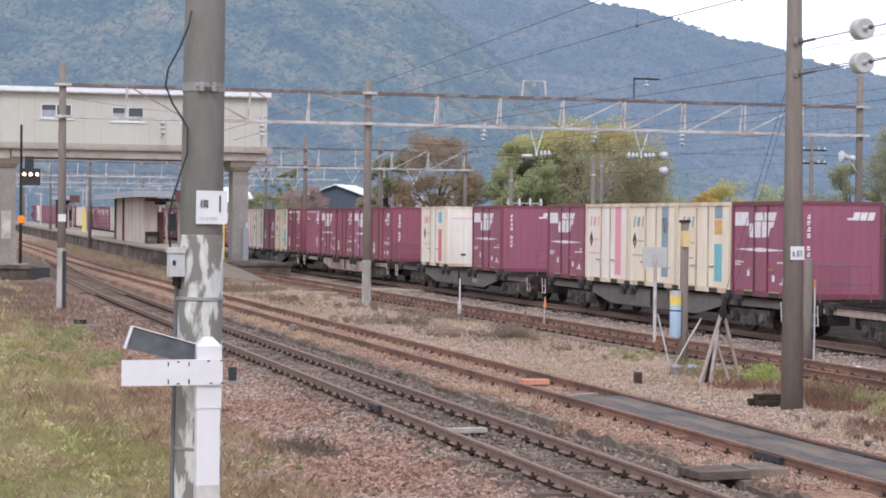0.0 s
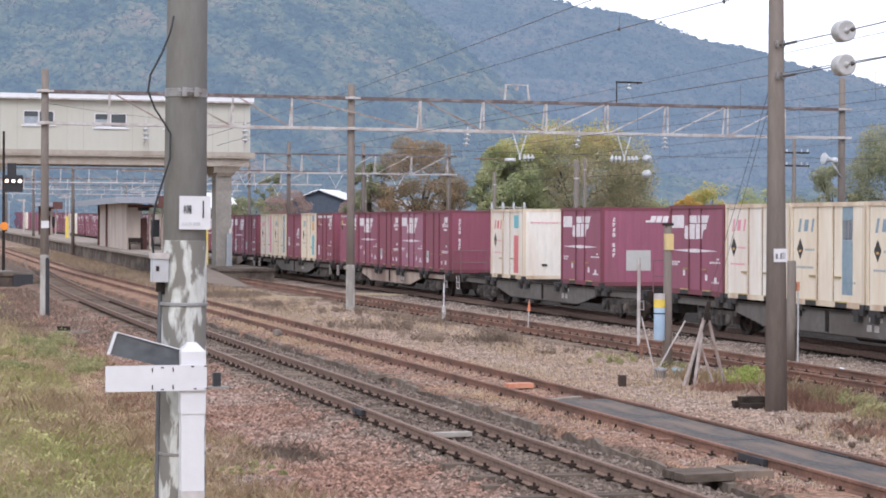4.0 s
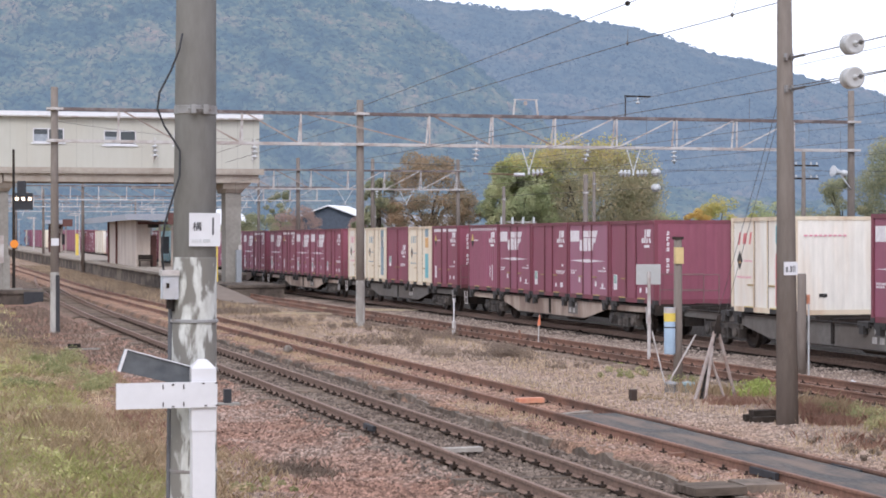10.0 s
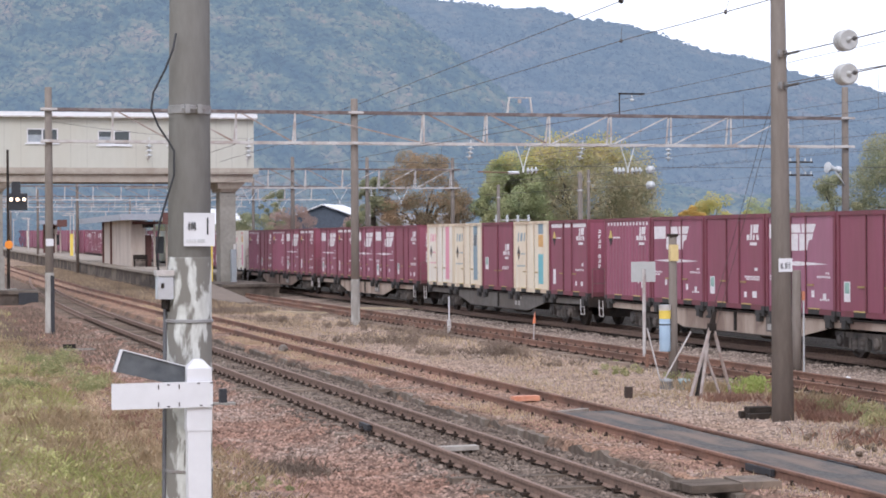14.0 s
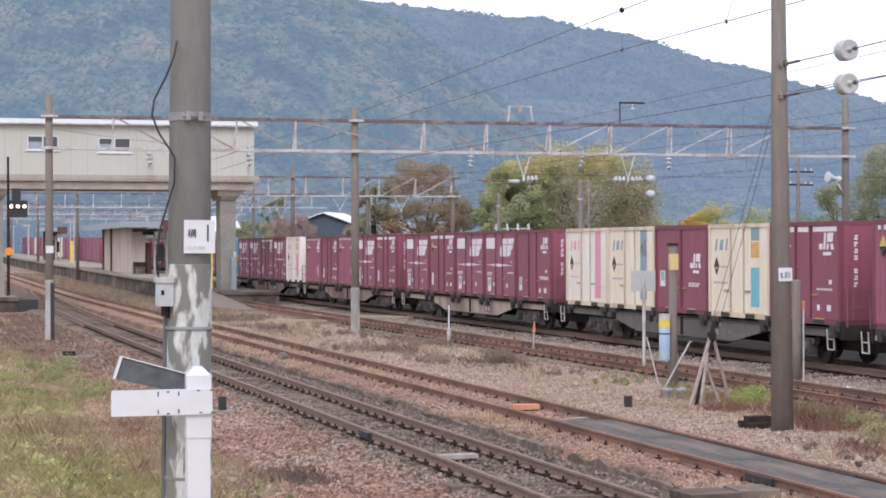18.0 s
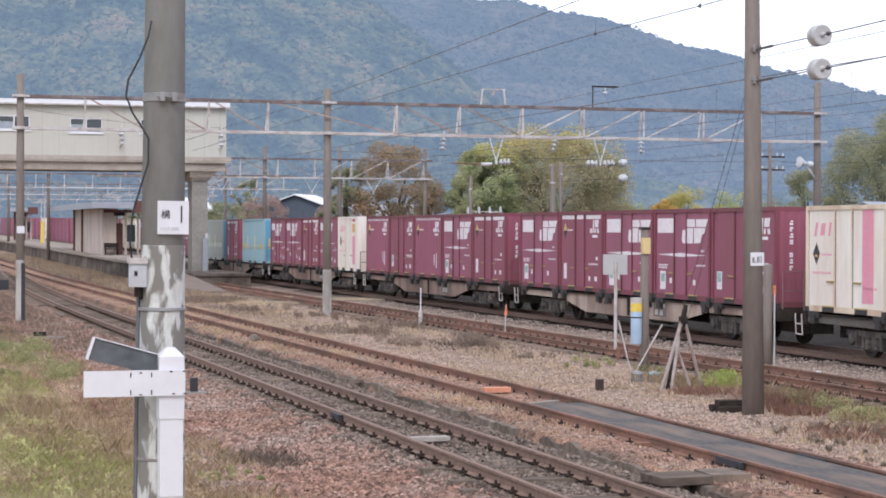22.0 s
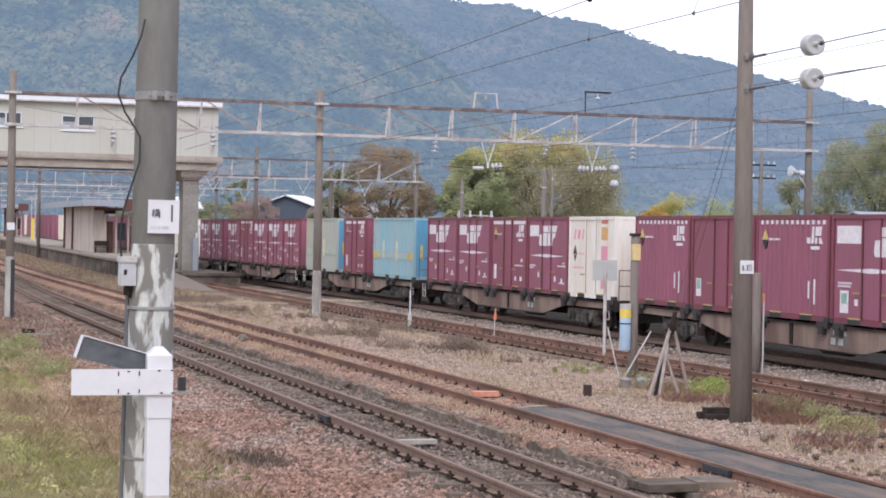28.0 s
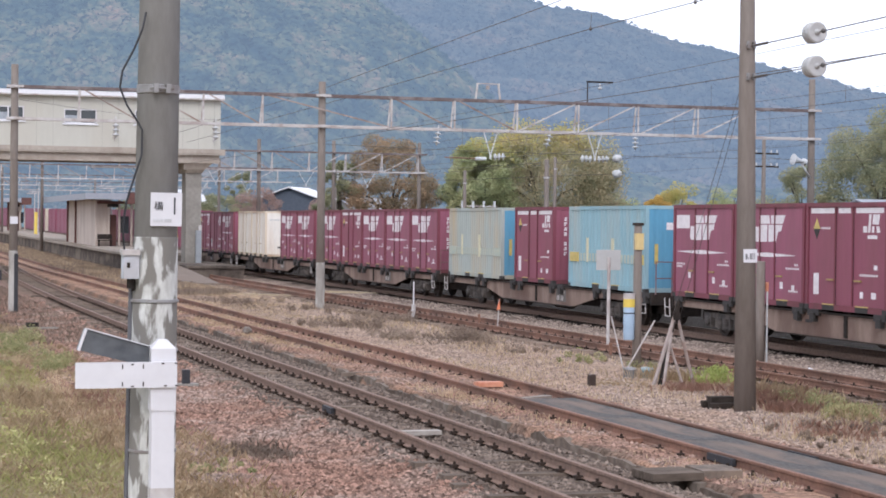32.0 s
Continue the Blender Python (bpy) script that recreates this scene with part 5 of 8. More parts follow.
post = thing("marker_post", "white-painted crossing marker post with a dark hood", "marker post", (2.40, 15.72, -0.25))
bm = bmesh.new()
add_box(bm, (-0.092, -0.07, 0.0), (0.092, 0.07, 1.55))
part("post_shaft", bm, M_WHITE, post, bevel=0.008)
bm = bmesh.new()
add_box(bm, (-0.1, -0.078, 1.55), (0.1, 0.078, 2.05))
part("post_head", bm, M_WHITE, post, bevel=0.006)
bm = bmesh.new()
base_ring = [bm.verts.new(v) for v in ((-0.1, -0.078, 2.05), (0.1, -0.078, 2.05), (0.1, 0.078, 2.05), (-0.1, 0.078, 2.05))]
top_ring = [bm.verts.new(v) for v in ((-0.035, -0.03, 2.12), (0.035, -0.03, 2.12), (0.035, 0.03, 2.12), (-0.035, 0.03, 2.12))]
for k in range(4):
    bm.faces.new((base_ring[k], base_ring[(k + 1) % 4], top_ring[(k + 1) % 4], top_ring[k]))
bm.faces.new(top_ring)
bm.faces.new(base_ring[::-1])
part("post_cap", bm, M_WHITE, post)
arm = part("cross_arm", box((-0.70, -0.105, 1.74), (0.105, -0.08, 1.945)), M_WHITE, post, bevel=0.004)
bm = bmesh.new()
for x0 in (-0.335, -0.17):
    for z0 in (1.753, 1.892):
        add_box(bm, (x0, -0.109, z0), (x0 + 0.009, -0.105, z0 + 0.036))
for x0, z0 in ((-0.262, 1.922), (-0.262, 1.748), (-0.02, 1.928), (0.085, 1.93), (0.0, 1.75), (0.09, 1.75)):
    add_box(bm, (x0, -0.109, z0), (x0 + 0.022, -0.105, z0 + 0.010))
tagged(part("bolt_marks", bm, M_DARKSTEEL, arm), "dark bolt heads", kind="stuff")
# the tilted hood behind the arm: a trough with a pale rim
bm = bmesh.new()
hood_pts = [(-0.60, 2.205), (-0.06, 2.055), (-0.06, 1.885), (-0.66, 2.035)]
near_f = [bm.verts.new((x, 0.02, z)) for x, z in hood_pts]
far_f = [bm.verts.new((x, 0.22, z)) for x, z in hood_pts]
inner = [bm.verts.new((x + 0.02, 0.05, z)) for x, z in (hood_pts[0], hood_pts[3])] + [bm.verts.new((x + 0.02, 0.19, z)) for x, z in (hood_pts[3], hood_pts[0])]
bm.faces.new(near_f)
bm.faces.new(far_f[::-1])
bm.faces.new((near_f[0], far_f[0], far_f[1], near_f[1]))
bm.faces.new((near_f[1], far_f[1], far_f[2], near_f[2]))
bm.faces.new((near_f[2], far_f[2], far_f[3], near_f[3]))
bm.faces.new((near_f[3], far_f[3], far_f[0], near_f[0]))
bmesh.ops.recalc_face_normals(bm, faces=bm.faces[:])
bmesh.ops.delete(bm, geom=inner, context="VERTS")
rim = bmesh.new()
add_beam(rim, (-0.607, 0.012, 2.21), (-0.665, 0.012, 2.033), 0.022, 0.03)
add_beam(rim, (-0.60, 0.014, 2.208), (-0.08, 0.014, 2.06), 0.008, 0.02)
part("hood_rim", rim, M_WHITE, post, "pale rim of the hood")
part("hood", bm, [mat("dark_hood", (0.075, 0.082, 0.09), (0.05, 0.055, 0.062), 10, 0.45, c=(0.16, 0.17, 0.18), big=3, amount=0.5)], post, "dark tilted half-round hood with a pale rim")
part("collar", box((-0.098, -0.076, 1.59), (0.098, 0.076, 1.603)), M_GALV, post)
part("foot_sleeve", box((-0.096, -0.074, 0.0), (0.096, 0.074, 0.93)), M_GALV, post, "grey foot sleeve")

# ---- the right-hand pole in the yard ----
pole_r = tapered_pole("concrete_pole", "tall slim concrete catenary pole with steel bands and a white plate", 14.165, 29.5, -0.3, 11, 0.185, 0.082, lean=(0, -0.42))
for z in (6.12, 5.6):
    pole_band(pole_r, z, 0.115, 0.12, True)
plate = part("pole_plate", box((-0.125, -0.185, 2.55), (0.115, -0.165, 2.77)), M_WHITE, pole_r, "white plate with worn black marks", bevel=0.004)
bm = bmesh.new()
for x0, w, h in ((-0.095, 0.035, 0.09), (-0.045, 0.012, 0.03), (-0.015, 0.03, 0.1), (0.03, 0.012, 0.11), (0.06, 0.012, 0.11)):
    add_box(bm, (x0, -0.189, 2.6), (x0 + w, -0.185, 2.6 + h))
part("plate_marks", bm, mat("worn_print", (0.2, 0.2, 0.21), rough=0.7), plate)


# ---- wires ----
def wire(name, label, pts, r=0.011, sag=0.0, n=14, category="cable", group="overhead wires"):
    """A hanging wire through the points, with a sag between each two."""
    t = thing(name, label, category, pts[0], group=group)
    o = Vector(pts[0])
    way = [Vector((0, 0, 0))]
    for a, b in zip(pts, pts[1:]):
        a, b = Vector(a), Vector(b)
        way += [a.lerp(b, k / n) - o - Vector((0, 0, 4 * sag * k / n * (1 - k / n))) for k in range(1, n + 1)]
    bm = bmesh.new()
    run = (way[-1] - way[0]).normalized()
    u = run.orthogonal().normalized()
    w = run.cross(u)
    rings = [[bm.verts.new(p + (u * math.cos(k * math.tau / 5) + w * math.sin(k * math.tau / 5)) * r) for k in range(5)] for p in way]
    for p, q in zip(rings, rings[1:]):
        for k in range(5):
            bm.faces.new((p[k], p[(k + 1) % 5], q[(k + 1) % 5], q[k]))
    part("strand", bm, M_WIRE, t)
    return t


wire("feeder_wire", "dark overhead feeder wire with a round clamp", [(16.1, -12, 9.45), (16.1, 67.5, 7.62), (16.3, 118, 7.3)], 0.011, 0.0)
wire("feeder_wire", "dark overhead feeder wire above the yard", [(17.83, -12, 7.8), (17.83, 46, 7.79), (17.83, 67.5, 7.57), (18.2, 118, 7.2)], 0.011, 0.0)
for x, zc, zm in ((17.83, 5.2, 6.05), (22.2, 5.2, 6.1), (26.15, 5.2, 6.1)):
    m = wire("catenary_wire", "dark catenary wire with droppers over a track", [(x, -12, zm), (x, 67.3, zm), (x, 118, zm), (x, 215, zm)], 0.010 if x < 20 else 0.005, 0.06)
    c = wire("contact_wire", "thin copper contact wire over a track", [(x, -12, zc), (x, 67.3, zc), (x, 118, zc), (x, 215, zc)], 0.006, 0.0)
    for y in np.arange(3, 112, 6.0):
        part("dropper", rod((0, y + 12, zc - zm), (0, y + 12, -0.15), 0.004, n=4), M_WIRE, m)
bm = bmesh.new()
lathe(bm, [(0.01, -0.06), (0.05, -0.045), (0.065, 0), (0.05, 0.045), (0.01, 0.06)], 12, (16.1, 41.8, 8.21), (0, 1, 0))
clamp_ball = thing("wire_clamp", "small round dark clamp on an overhead wire", "clamp", (0, 0, 0))
part("clamp_body", bm, M_DARKSTEEL, clamp_ball, smooth=True)
for x, y, z0, z1 in ((17.83, 46.3, 7.79, 8.15), (17.83, 39.9, 7.79, 8.25)):
    cl = thing("jumper_wire", "short dark jumper wire rising from a feeder", "cable", (x, y, z0))
    bm = bmesh.new()
    add_tube(bm, [(0.02 * (k / 6) ** 2, -(46.5 - y) * 0.05 * k / 6, k / 6 * (z1 - z0)) for k in range(7)], 0.006, 5)
    lathe(bm, [(0.02, -0.05), (0.045, 0), (0.02, 0.05)], 8, (0, 0, 0))
    part("strand", bm, M_WIRE, cl)
for z in (5.318, 4.757):
    st = thing("strain_insulator", "white porcelain drum insulator in a wire beyond the gantry", "insulator", (27.11, 67.3, z), group="strain insulators")
    bm = bmesh.new()
    lathe(bm, [(0.02, 0), (0.05, 0.02), (0.14, 0.05), (0.145, 0.16), (0.08, 0.17), (0.08, 0.2), (0.145, 0.21), (0.145, 0.3), (0.03, 0.33)], 18, (0, 0, 0), (0, 1, 0))
    part("porcelain", bm, M_INSUL, st, smooth=True)
    bm = bmesh.new()
    add_rod(bm, (0, 0.3, 0), (-0.6, 51, 0.3), 0.008, n=6)
    add_rod(bm, (0, -0.02, 0), (0.05, -60, 0.1), 0.004, n=6)
    part("wire", bm, M_WIRE, st)
for z in (5.81, 5.29):
    st = thing("strain_insulator", "large white porcelain strain insulator in a dead-ended wire", "insulator", (14.165, 29.35, z), group="strain insulators")
    bm = bmesh.new()
    lathe(bm, [(0.02, 0), (0.05, 0.0), (0.15, 0.012), (0.165, 0.03), (0.165, 0.115), (0.15, 0.12), (0.15, 0.135), (0.165, 0.14), (0.165, 0.23), (0.145, 0.245), (0.05, 0.228), (0.035, 0.25), (0.02, 0.31)], 24, (0, -1.98, 0.02), (0, -1, 0.0))
    part("porcelain", bm, M_DULLPORC, st)
    bm = bmesh.new()
    add_rod(bm, (0, 0, 0), (0, -2.0, 0.02), 0.009, n=6)
    add_rod(bm, (0, -2.2, 0.02), (0, -34, 0.5), 0.009, n=6)
    add_rod(bm, (0, -0.05, 0), (0, -0.5, 0.005), 0.022, n=6)
    lathe(bm, [(0.015, 0), (0.04, 0.04), (0.015, 0.1)], 8, (0, -2.36, 0.022), (0, -1, 0))
    part("wire", bm, M_WIRE, st)
wire("feeder_wire", "thin dark overhead wire above the yard", [(17.83, -12, 6.88), (17.83, 67.5, 6.1)], 0.006, 0.0)
for dx in (-0.03, 0.05):
    wire("guy_wire", "thin steel guy wire from pole to anchor frame", [(14.14 + dx, 29.6, 5.3), (15.14 + dx * 2, 34.6, 1.15)], 0.005, 0.0, 2, group="guy wires")
wire("service_wire", "thin sagging service wire across the hillside", [(35.1, 67.6, 4.75), (54, 110, 7.2), (90, 140, 7.6)], 0.012, 0.3)
wire("service_wire", "thin sagging service wire across the hillside", [(5.3, 67.6, 6.9), (20.0, 109.9, 8.6)], 0.008, 0.2)
wire("service_wire", "thin wire along the gantry poles", [(15.94, 67.4, 5.6), (35.08, 67.4, 5.45), (70, 67.4, 5.6)], 0.008, 0.1)

# ---- the station footbridge ----
M_PANEL = mat("cream_metal_siding", (0.50, 0.495, 0.44), (0.47, 0.465, 0.41), 3, 0.7, bump=0.04, c=(0.47, 0.45, 0.385), big=0.5, amount=0.45, stretch=(1, 1, 0.3))
M_ROOFWHITE = mat("white_roof_trim", (0.72, 0.73, 0.75), (0.66, 0.67, 0.69), 4, 0.5, bump=0.03)
M_GIRDER = mat("beige_painted_girder", (0.42, 0.375, 0.32), (0.35, 0.305, 0.26), 4, 0.8, bump=0.1, c=(0.26, 0.21, 0.17), big=0.6, amount=0.6)
M_GLASS = bpy.data.materials.new("window_glass")
M_GLASS.use_nodes = True
gs = M_GLASS.node_tree.nodes["Principled BSDF"]
gs.inputs["Base Color"].default_value, gs.inputs["Roughness"].default_value = (0.05, 0.06, 0.065, 1), 0.06
BY = 110.0
bridge = thing("station_footbridge", "cream-clad covered station footbridge on concrete pillars", "footbridge", (0, BY, -0.3))


def bz(z):
    return z + 0.3


openings = [(7.42, 9.11, 8.26, 9.05), (11.29, 13.08, 8.17, 8.97), (15.2, 17.0, 8.2, 9.0)]
cuts = sorted(openings)
x = -28.0
bm = bmesh.new()
edges = []
for a, b, z0, z1 in cuts:
    add_box(bm, (x, 0, bz(6.9)), (a, 0.14, bz(9.68)))
    add_box(bm, (a, 0, bz(6.9)), (b, 0.14, bz(z0)))
    add_box(bm, (a, 0, bz(z1)), (b, 0.14, bz(9.68)))
    x = b
add_box(bm, (x, 0, bz(6.9)), (20.05, 0.14, bz(9.68)))
part("front_wall", bm, M_PANEL, bridge)
part("back_wall", box((-28, 3.6, bz(6.9)), (20.05, 3.74, bz(9.68))), M_PANEL, bridge)
part("end_wall", box((19.92, 0.14, bz(6.9)), (20.05, 3.6, bz(9.68))), M_PANEL, bridge)
k = -28.0
seam = None
while k < 20:
    if not any(a - 0.05 < k < b + 0.05 for a, b, _, _ in openings):
        m = pose(k, -0.008, bz(6.9))
        if seam is None:
            seam = part("panel_seam", box((-0.012, 0, 0.0), (0.012, 0.01, 2.78)), mat("seam_shade", (0.455, 0.445, 0.40), rough=0.8), bridge)
            seam.matrix_basis = m
        else:
            share("panel_seam", seam.data, bridge, m)
    k += 0.9
part("roof", box((-28.3, -0.28, bz(9.7)), (20.22, 4.0, bz(9.97))), M_ROOFWHITE, bridge, bevel=0.03)
part("roof_gutter", box((-28.3, -0.34, bz(9.66)), (20.24, -0.285, bz(9.74))), M_GALV, bridge)
part("floor_slab", box((-28, -0.12, bz(6.66)), (20.3, 3.9, bz(6.9))), M_GIRDER, bridge)
part("girder", box((5.85, 0.02, bz(6.1)), (20.0, 0.3, bz(6.655))), M_GIRDER, bridge)
part("girder", box((-28, 0.02, bz(6.0)), (5.78, 0.3, bz(6.655))), M_GIRDER, bridge)
part("girder", box((-28, 3.4, bz(6.1)), (20.0, 3.7, bz(6.655))), M_GIRDER, bridge)
part("ledge", box((-28, -0.2, bz(6.56)), (20.3, 0.02, bz(6.64))), M_GIRDER, bridge)
for a, b, z0, z1 in openings:
    wd = part("window", box((a, 0.03, bz(z0)), (b, 0.05, bz(z1))), M_GLASS, bridge, "sliding window with pale frame")
    for lo, hi in (((a, -0.02, bz(z0)), (b, 0.08, bz(z0) + 0.06)), ((a, -0.02, bz(z1) - 0.06), (b, 0.08, bz(z1))), ((a, -0.02, bz(z0)), (a + 0.06, 0.08, bz(z1))), ((b - 0.06, -0.02, bz(z0)), (b, 0.08, bz(z1))), (((a + b) / 2 - 0.04, -0.01, bz(z0)), ((a + b) / 2 + 0.04, 0.08, bz(z1)))):
        part("window_frame", box(lo, hi), M_WHITE, wd)
    part("window_sill", box((a - 0.1, -0.08, bz(z0) - 0.08), (b + 0.1, 0.02, bz(z0) - 0.005)), M_ROOFWHITE, wd)
    part("pane", box((a + 0.06, 0.012, bz(z0) + 0.06), ((a + b) / 2 - 0.04, 0.022, bz(z0) + 0.45)), mat("frosted_pane", (0.36, 0.40, 0.44), rough=0.35, bump=0), wd)
for px, w in ((18.62, 0.44), (5.5, 0.62)):
    bm = bmesh.new()
    add_box(bm, (px - w, 0.4, 0.0), (px + w, 1.9, bz(5.55)))
    p = part("pillar", bm, M_CONCRETE, bridge, "concrete pillar", bevel=0.05)
    bm = bmesh.new()
    for z0, z1, a, b in ((5.55, 5.75, w, w + 0.16), (5.75, 6.1, w + 0.16, w + 0.55)):
        lo = [bm.verts.new(v) for v in ((px - a, 0.3, bz(z0)), (px + a, 0.3, bz(z0)), (px + a, 3.3, bz(z0)), (px - a, 3.3, bz(z0)))]
        hi = [bm.verts.new(v) for v in ((px - a, 0.1, bz(z1)), (px + b, 0.1, bz(z1)), (px + b, 3.5, bz(z1)), (px - a, 3.5, bz(z1)))]
        for q in range(4):
            bm.faces.new((lo[q], lo[(q + 1) % 4], hi[(q + 1) % 4], hi[q]))
        bm.faces.new(lo[::-1])
        bm.faces.new(hi)
    part("pillar_cap", bm, M_GIRDER, bridge)
part("yellow_guard", box((17.55, 0.3, bz(0.5)), (17.72, 0.39, bz(3.2))), M_YELLOW, bridge, "yellow guard strip")
part("downpipe", rod((19.0, 0.3, bz(0.4)), (19.0, 0.3, bz(2.6)), 0.1), M_GALV, bridge)
part("control_cabinet", box((18.72, -0.1, bz(0.45)), (19.0, 0.28, bz(2.3))), mat("cabinet_grey", (0.30, 0.33, 0.35), (0.26, 0.28, 0.3), 4, 0.6), bridge, "grey control cabinet", bevel=0.02)
for ix in (14.02, 19.6):
    bm = bmesh.new()
    for q in range(5):
        lathe(bm, [(0.02, 0), (0.09, 0.03), (0.09, 0.06), (0.02, 0.09)], 10, (ix, -0.35, bz(7.35) + q * 0.22))
    add_rod(bm, (ix, -0.35, bz(7.2)), (ix, -0.35, bz(8.6)), 0.02, n=6)
    part("insulator_string", bm, M_GALV, bridge)
# stair tower wall by the left pillar; the bridge's shade is in its colour
part("stair_wall", box((2.0, 0.6, 0.0), (4.86, 3.4, bz(6.0))), mat("shaded_stair_cladding", (0.085, 0.078, 0.07), (0.06, 0.055, 0.05), 4, 0.8), bridge, "stair cladding darkened with the bridge's shade")
part("stair_edge", box((4.3, 0.45, 0.0), (4.45, 0.6, bz(6.0))), M_CONCRETE, bridge)

# ---- platforms and shelters ----
M_PLATFORM = mat("worn_platform_concrete", (0.31, 0.27, 0.225), (0.25, 0.215, 0.18), 2, 0.9, bump=0.15, c=(0.28, 0.245, 0.20), big=0.4, amount=0.6)
M_PLATFACE = mat("stained_platform_face", (0.12, 0.10, 0.085), (0.06, 0.05, 0.043), 3, 0.95, bump=0.3, c=(0.22, 0.185, 0.15), big=0.5, amount=0.7)
platform = thing("platform", "long worn concrete station platform with a ramp", "platform", (0, 116, -0.3), kind="structure")
part("platform_body", extrude_y([(15.55, 0), (20.3, 0), (20.3, 1.08), (15.55, 1.08)], 0, 230, shift=lambda y: 0.0, step=10.0, lift=lambda y: rise(y + 116)), M_PLATFACE, platform)
n_slab = None
for q in range(76):
    m = pose(15.4, q * 3.02, 1.08 + rise(116 + q * 3.02))
    if n_slab is None:
        n_slab = part("edge_slab", box((0, 0.02, 0), (1.2, 3.0, 0.15)), M_PLATFORM, platform, bevel=0.02)
        n_slab.matrix_basis = m
    else:
        share("edge_slab", n_slab.data, platform, m)
part("platform_top", extrude_y([(16.62, 1.08), (20.4, 1.08), (20.4, 1.215), (16.62, 1.215)], 0, 230, shift=lambda y: 0.0, step=10.0, lift=lambda y: rise(y + 116)), M_PLATFORM, platform)
bm = bmesh.new()
v = [bm.verts.new(p) for p in ((15.45, 0, 0), (17.2, 0, 0), (17.2, 0, 1.2), (15.45, 0, 1.2), (15.45, -22, 0), (17.2, -22, 0), (17.2, -22, 0.12), (15.45, -22, 0.12))]
for q in ((0, 1, 2, 3), (7, 6, 5, 4), (3, 2, 6, 7), (4, 5, 1, 0), (0, 3, 7, 4), (1, 5, 6, 2)):
    bm.faces.new([v[i] for i in q])
bmesh.ops.recalc_face_normals(bm, faces=bm.faces[:])
part("ramp", bm, mat("earthy_ramp_concrete", (0.22, 0.18, 0.15), (0.17, 0.14, 0.115), 2, 0.9, bump=0.15, c=(0.2, 0.16, 0.13), big=0.5, amount=0.6), platform)
part("footing_block", box((17.2, -12.5, 0), (20.2, -0.02, 0.62)), M_PLATFACE, platform)
part("footing_top", box((17.15, -12.6, 0.62), (20.25, -0.02, 0.76)), M_PLATFACE, platform)

M_SHELTERWALL = mat("pinkish_shelter_boards", (0.52, 0.45, 0.39), (0.45, 0.385, 0.33), 3, 0.8, bump=0.08, c=(0.3, 0.24, 0.2), big=0.7, amount=0.5, stretch=(1, 1, 0.3))
M_SLATE = mat("blue_grey_roof_sheet", (0.34, 0.36, 0.40), (0.28, 0.30, 0.34), 3, 0.6, bump=0.1, c=(0.32, 0.33, 0.36), big=0.7, amount=0.4)
M_BROWNTRIM = mat("brown_painted_timber", (0.135, 0.06, 0.05), (0.10, 0.045, 0.038), 5, 0.7, bump=0.1)


def shelter(y, x0, x1, depth, label, front_open=True):
    s = thing("platform_shelter", label, "shelter", (x0, y, 0.92 + rise(y)))
    w = x1 - x0
    bm = bmesh.new()
    top = [(-0.8, -1.6, 3.5), (w + 0.6, -1.6, 3.62), (w + 0.6, depth + 12.0 * (depth > 10), 3.72), (-0.8, depth + 12.0 * (depth > 10), 3.6)]
    a = [bm.verts.new(p) for p in top]
    b = [bm.verts.new((p[0], p[1], p[2] - 0.12)) for p in top]
    bm.faces.new(a)
    bm.faces.new(b[::-1])
    for q in range(4):
        bm.faces.new((a[q], b[q], b[(q + 1) % 4], a[(q + 1) % 4]))
    bmesh.ops.recalc_face_normals(bm, faces=bm.faces[:])
    part("roof", bm, M_SLATE, s, "blue-grey sheet roof")
    part("fascia", box((w - 0.5, -1.68, 2.95), (w + 0.62, -1.6, 3.75)), M_BROWNTRIM, s, "dark brown fascia board")
    part("side_wall", box((0.0, 0.0, 0), (0.12, depth, 3.35)), M_SHELTERWALL, s)
    part("back_wall", box((0.12, depth - 0.12, 0), (w, depth, 3.35)), M_SHELTERWALL, s)
    part("inner_wall", box((0.12, depth * 0.3, 0), (w * 0.7, depth * 0.3 + 0.1, 3.3)), M_SHELTERWALL, s)
    for k in range(2):
        yy = depth * (0.62 + 0.3 * k)
        part("wall_post", box((-0.14, yy, 0), (-0.02, yy + 0.3, 3.35)), M_BROWNTRIM, s)
    for px in (0.05, w * 0.36, w * 0.66, w):
        part("post", box((px - 0.07, -0.1, 0), (px + 0.07, 0.05, 3.4)), M_SHELTERWALL, s)
    part("front_panel", box((0.12, 0.06, 0), (w * 0.40, 0.16, 3.3)), M_SHELTERWALL, s)
    part("side_fascia", box((-0.9, -1.6, 3.22), (-0.8, depth + 12.0 * (depth > 10), 3.66)), M_SLATE, s, "pale blue-grey eave board")
    part("front_fascia", box((-0.9, -1.7, 3.24), (w - 0.5, -1.605, 3.68)), M_SLATE, s, "pale blue-grey eave board")
    part("lintel", box((0.1, -0.12, 2.95), (w, -0.0, 3.15)), M_BROWNTRIM, s)
    part("door_panel", box((w * 0.42, 0.4, 0), (w * 0.6, 0.5, 2.2)), M_BROWNTRIM, s)
    part("window_pane", box((w * 0.7, 0.4, 0.9), (w * 0.95, 0.46, 2.1)), M_GLASS, s)
    part("ceiling_lamp", box((w * 0.3, -0.7, 2.72), (w * 0.6, -0.5, 2.95)), M_DARKSTEEL, s)
    return s


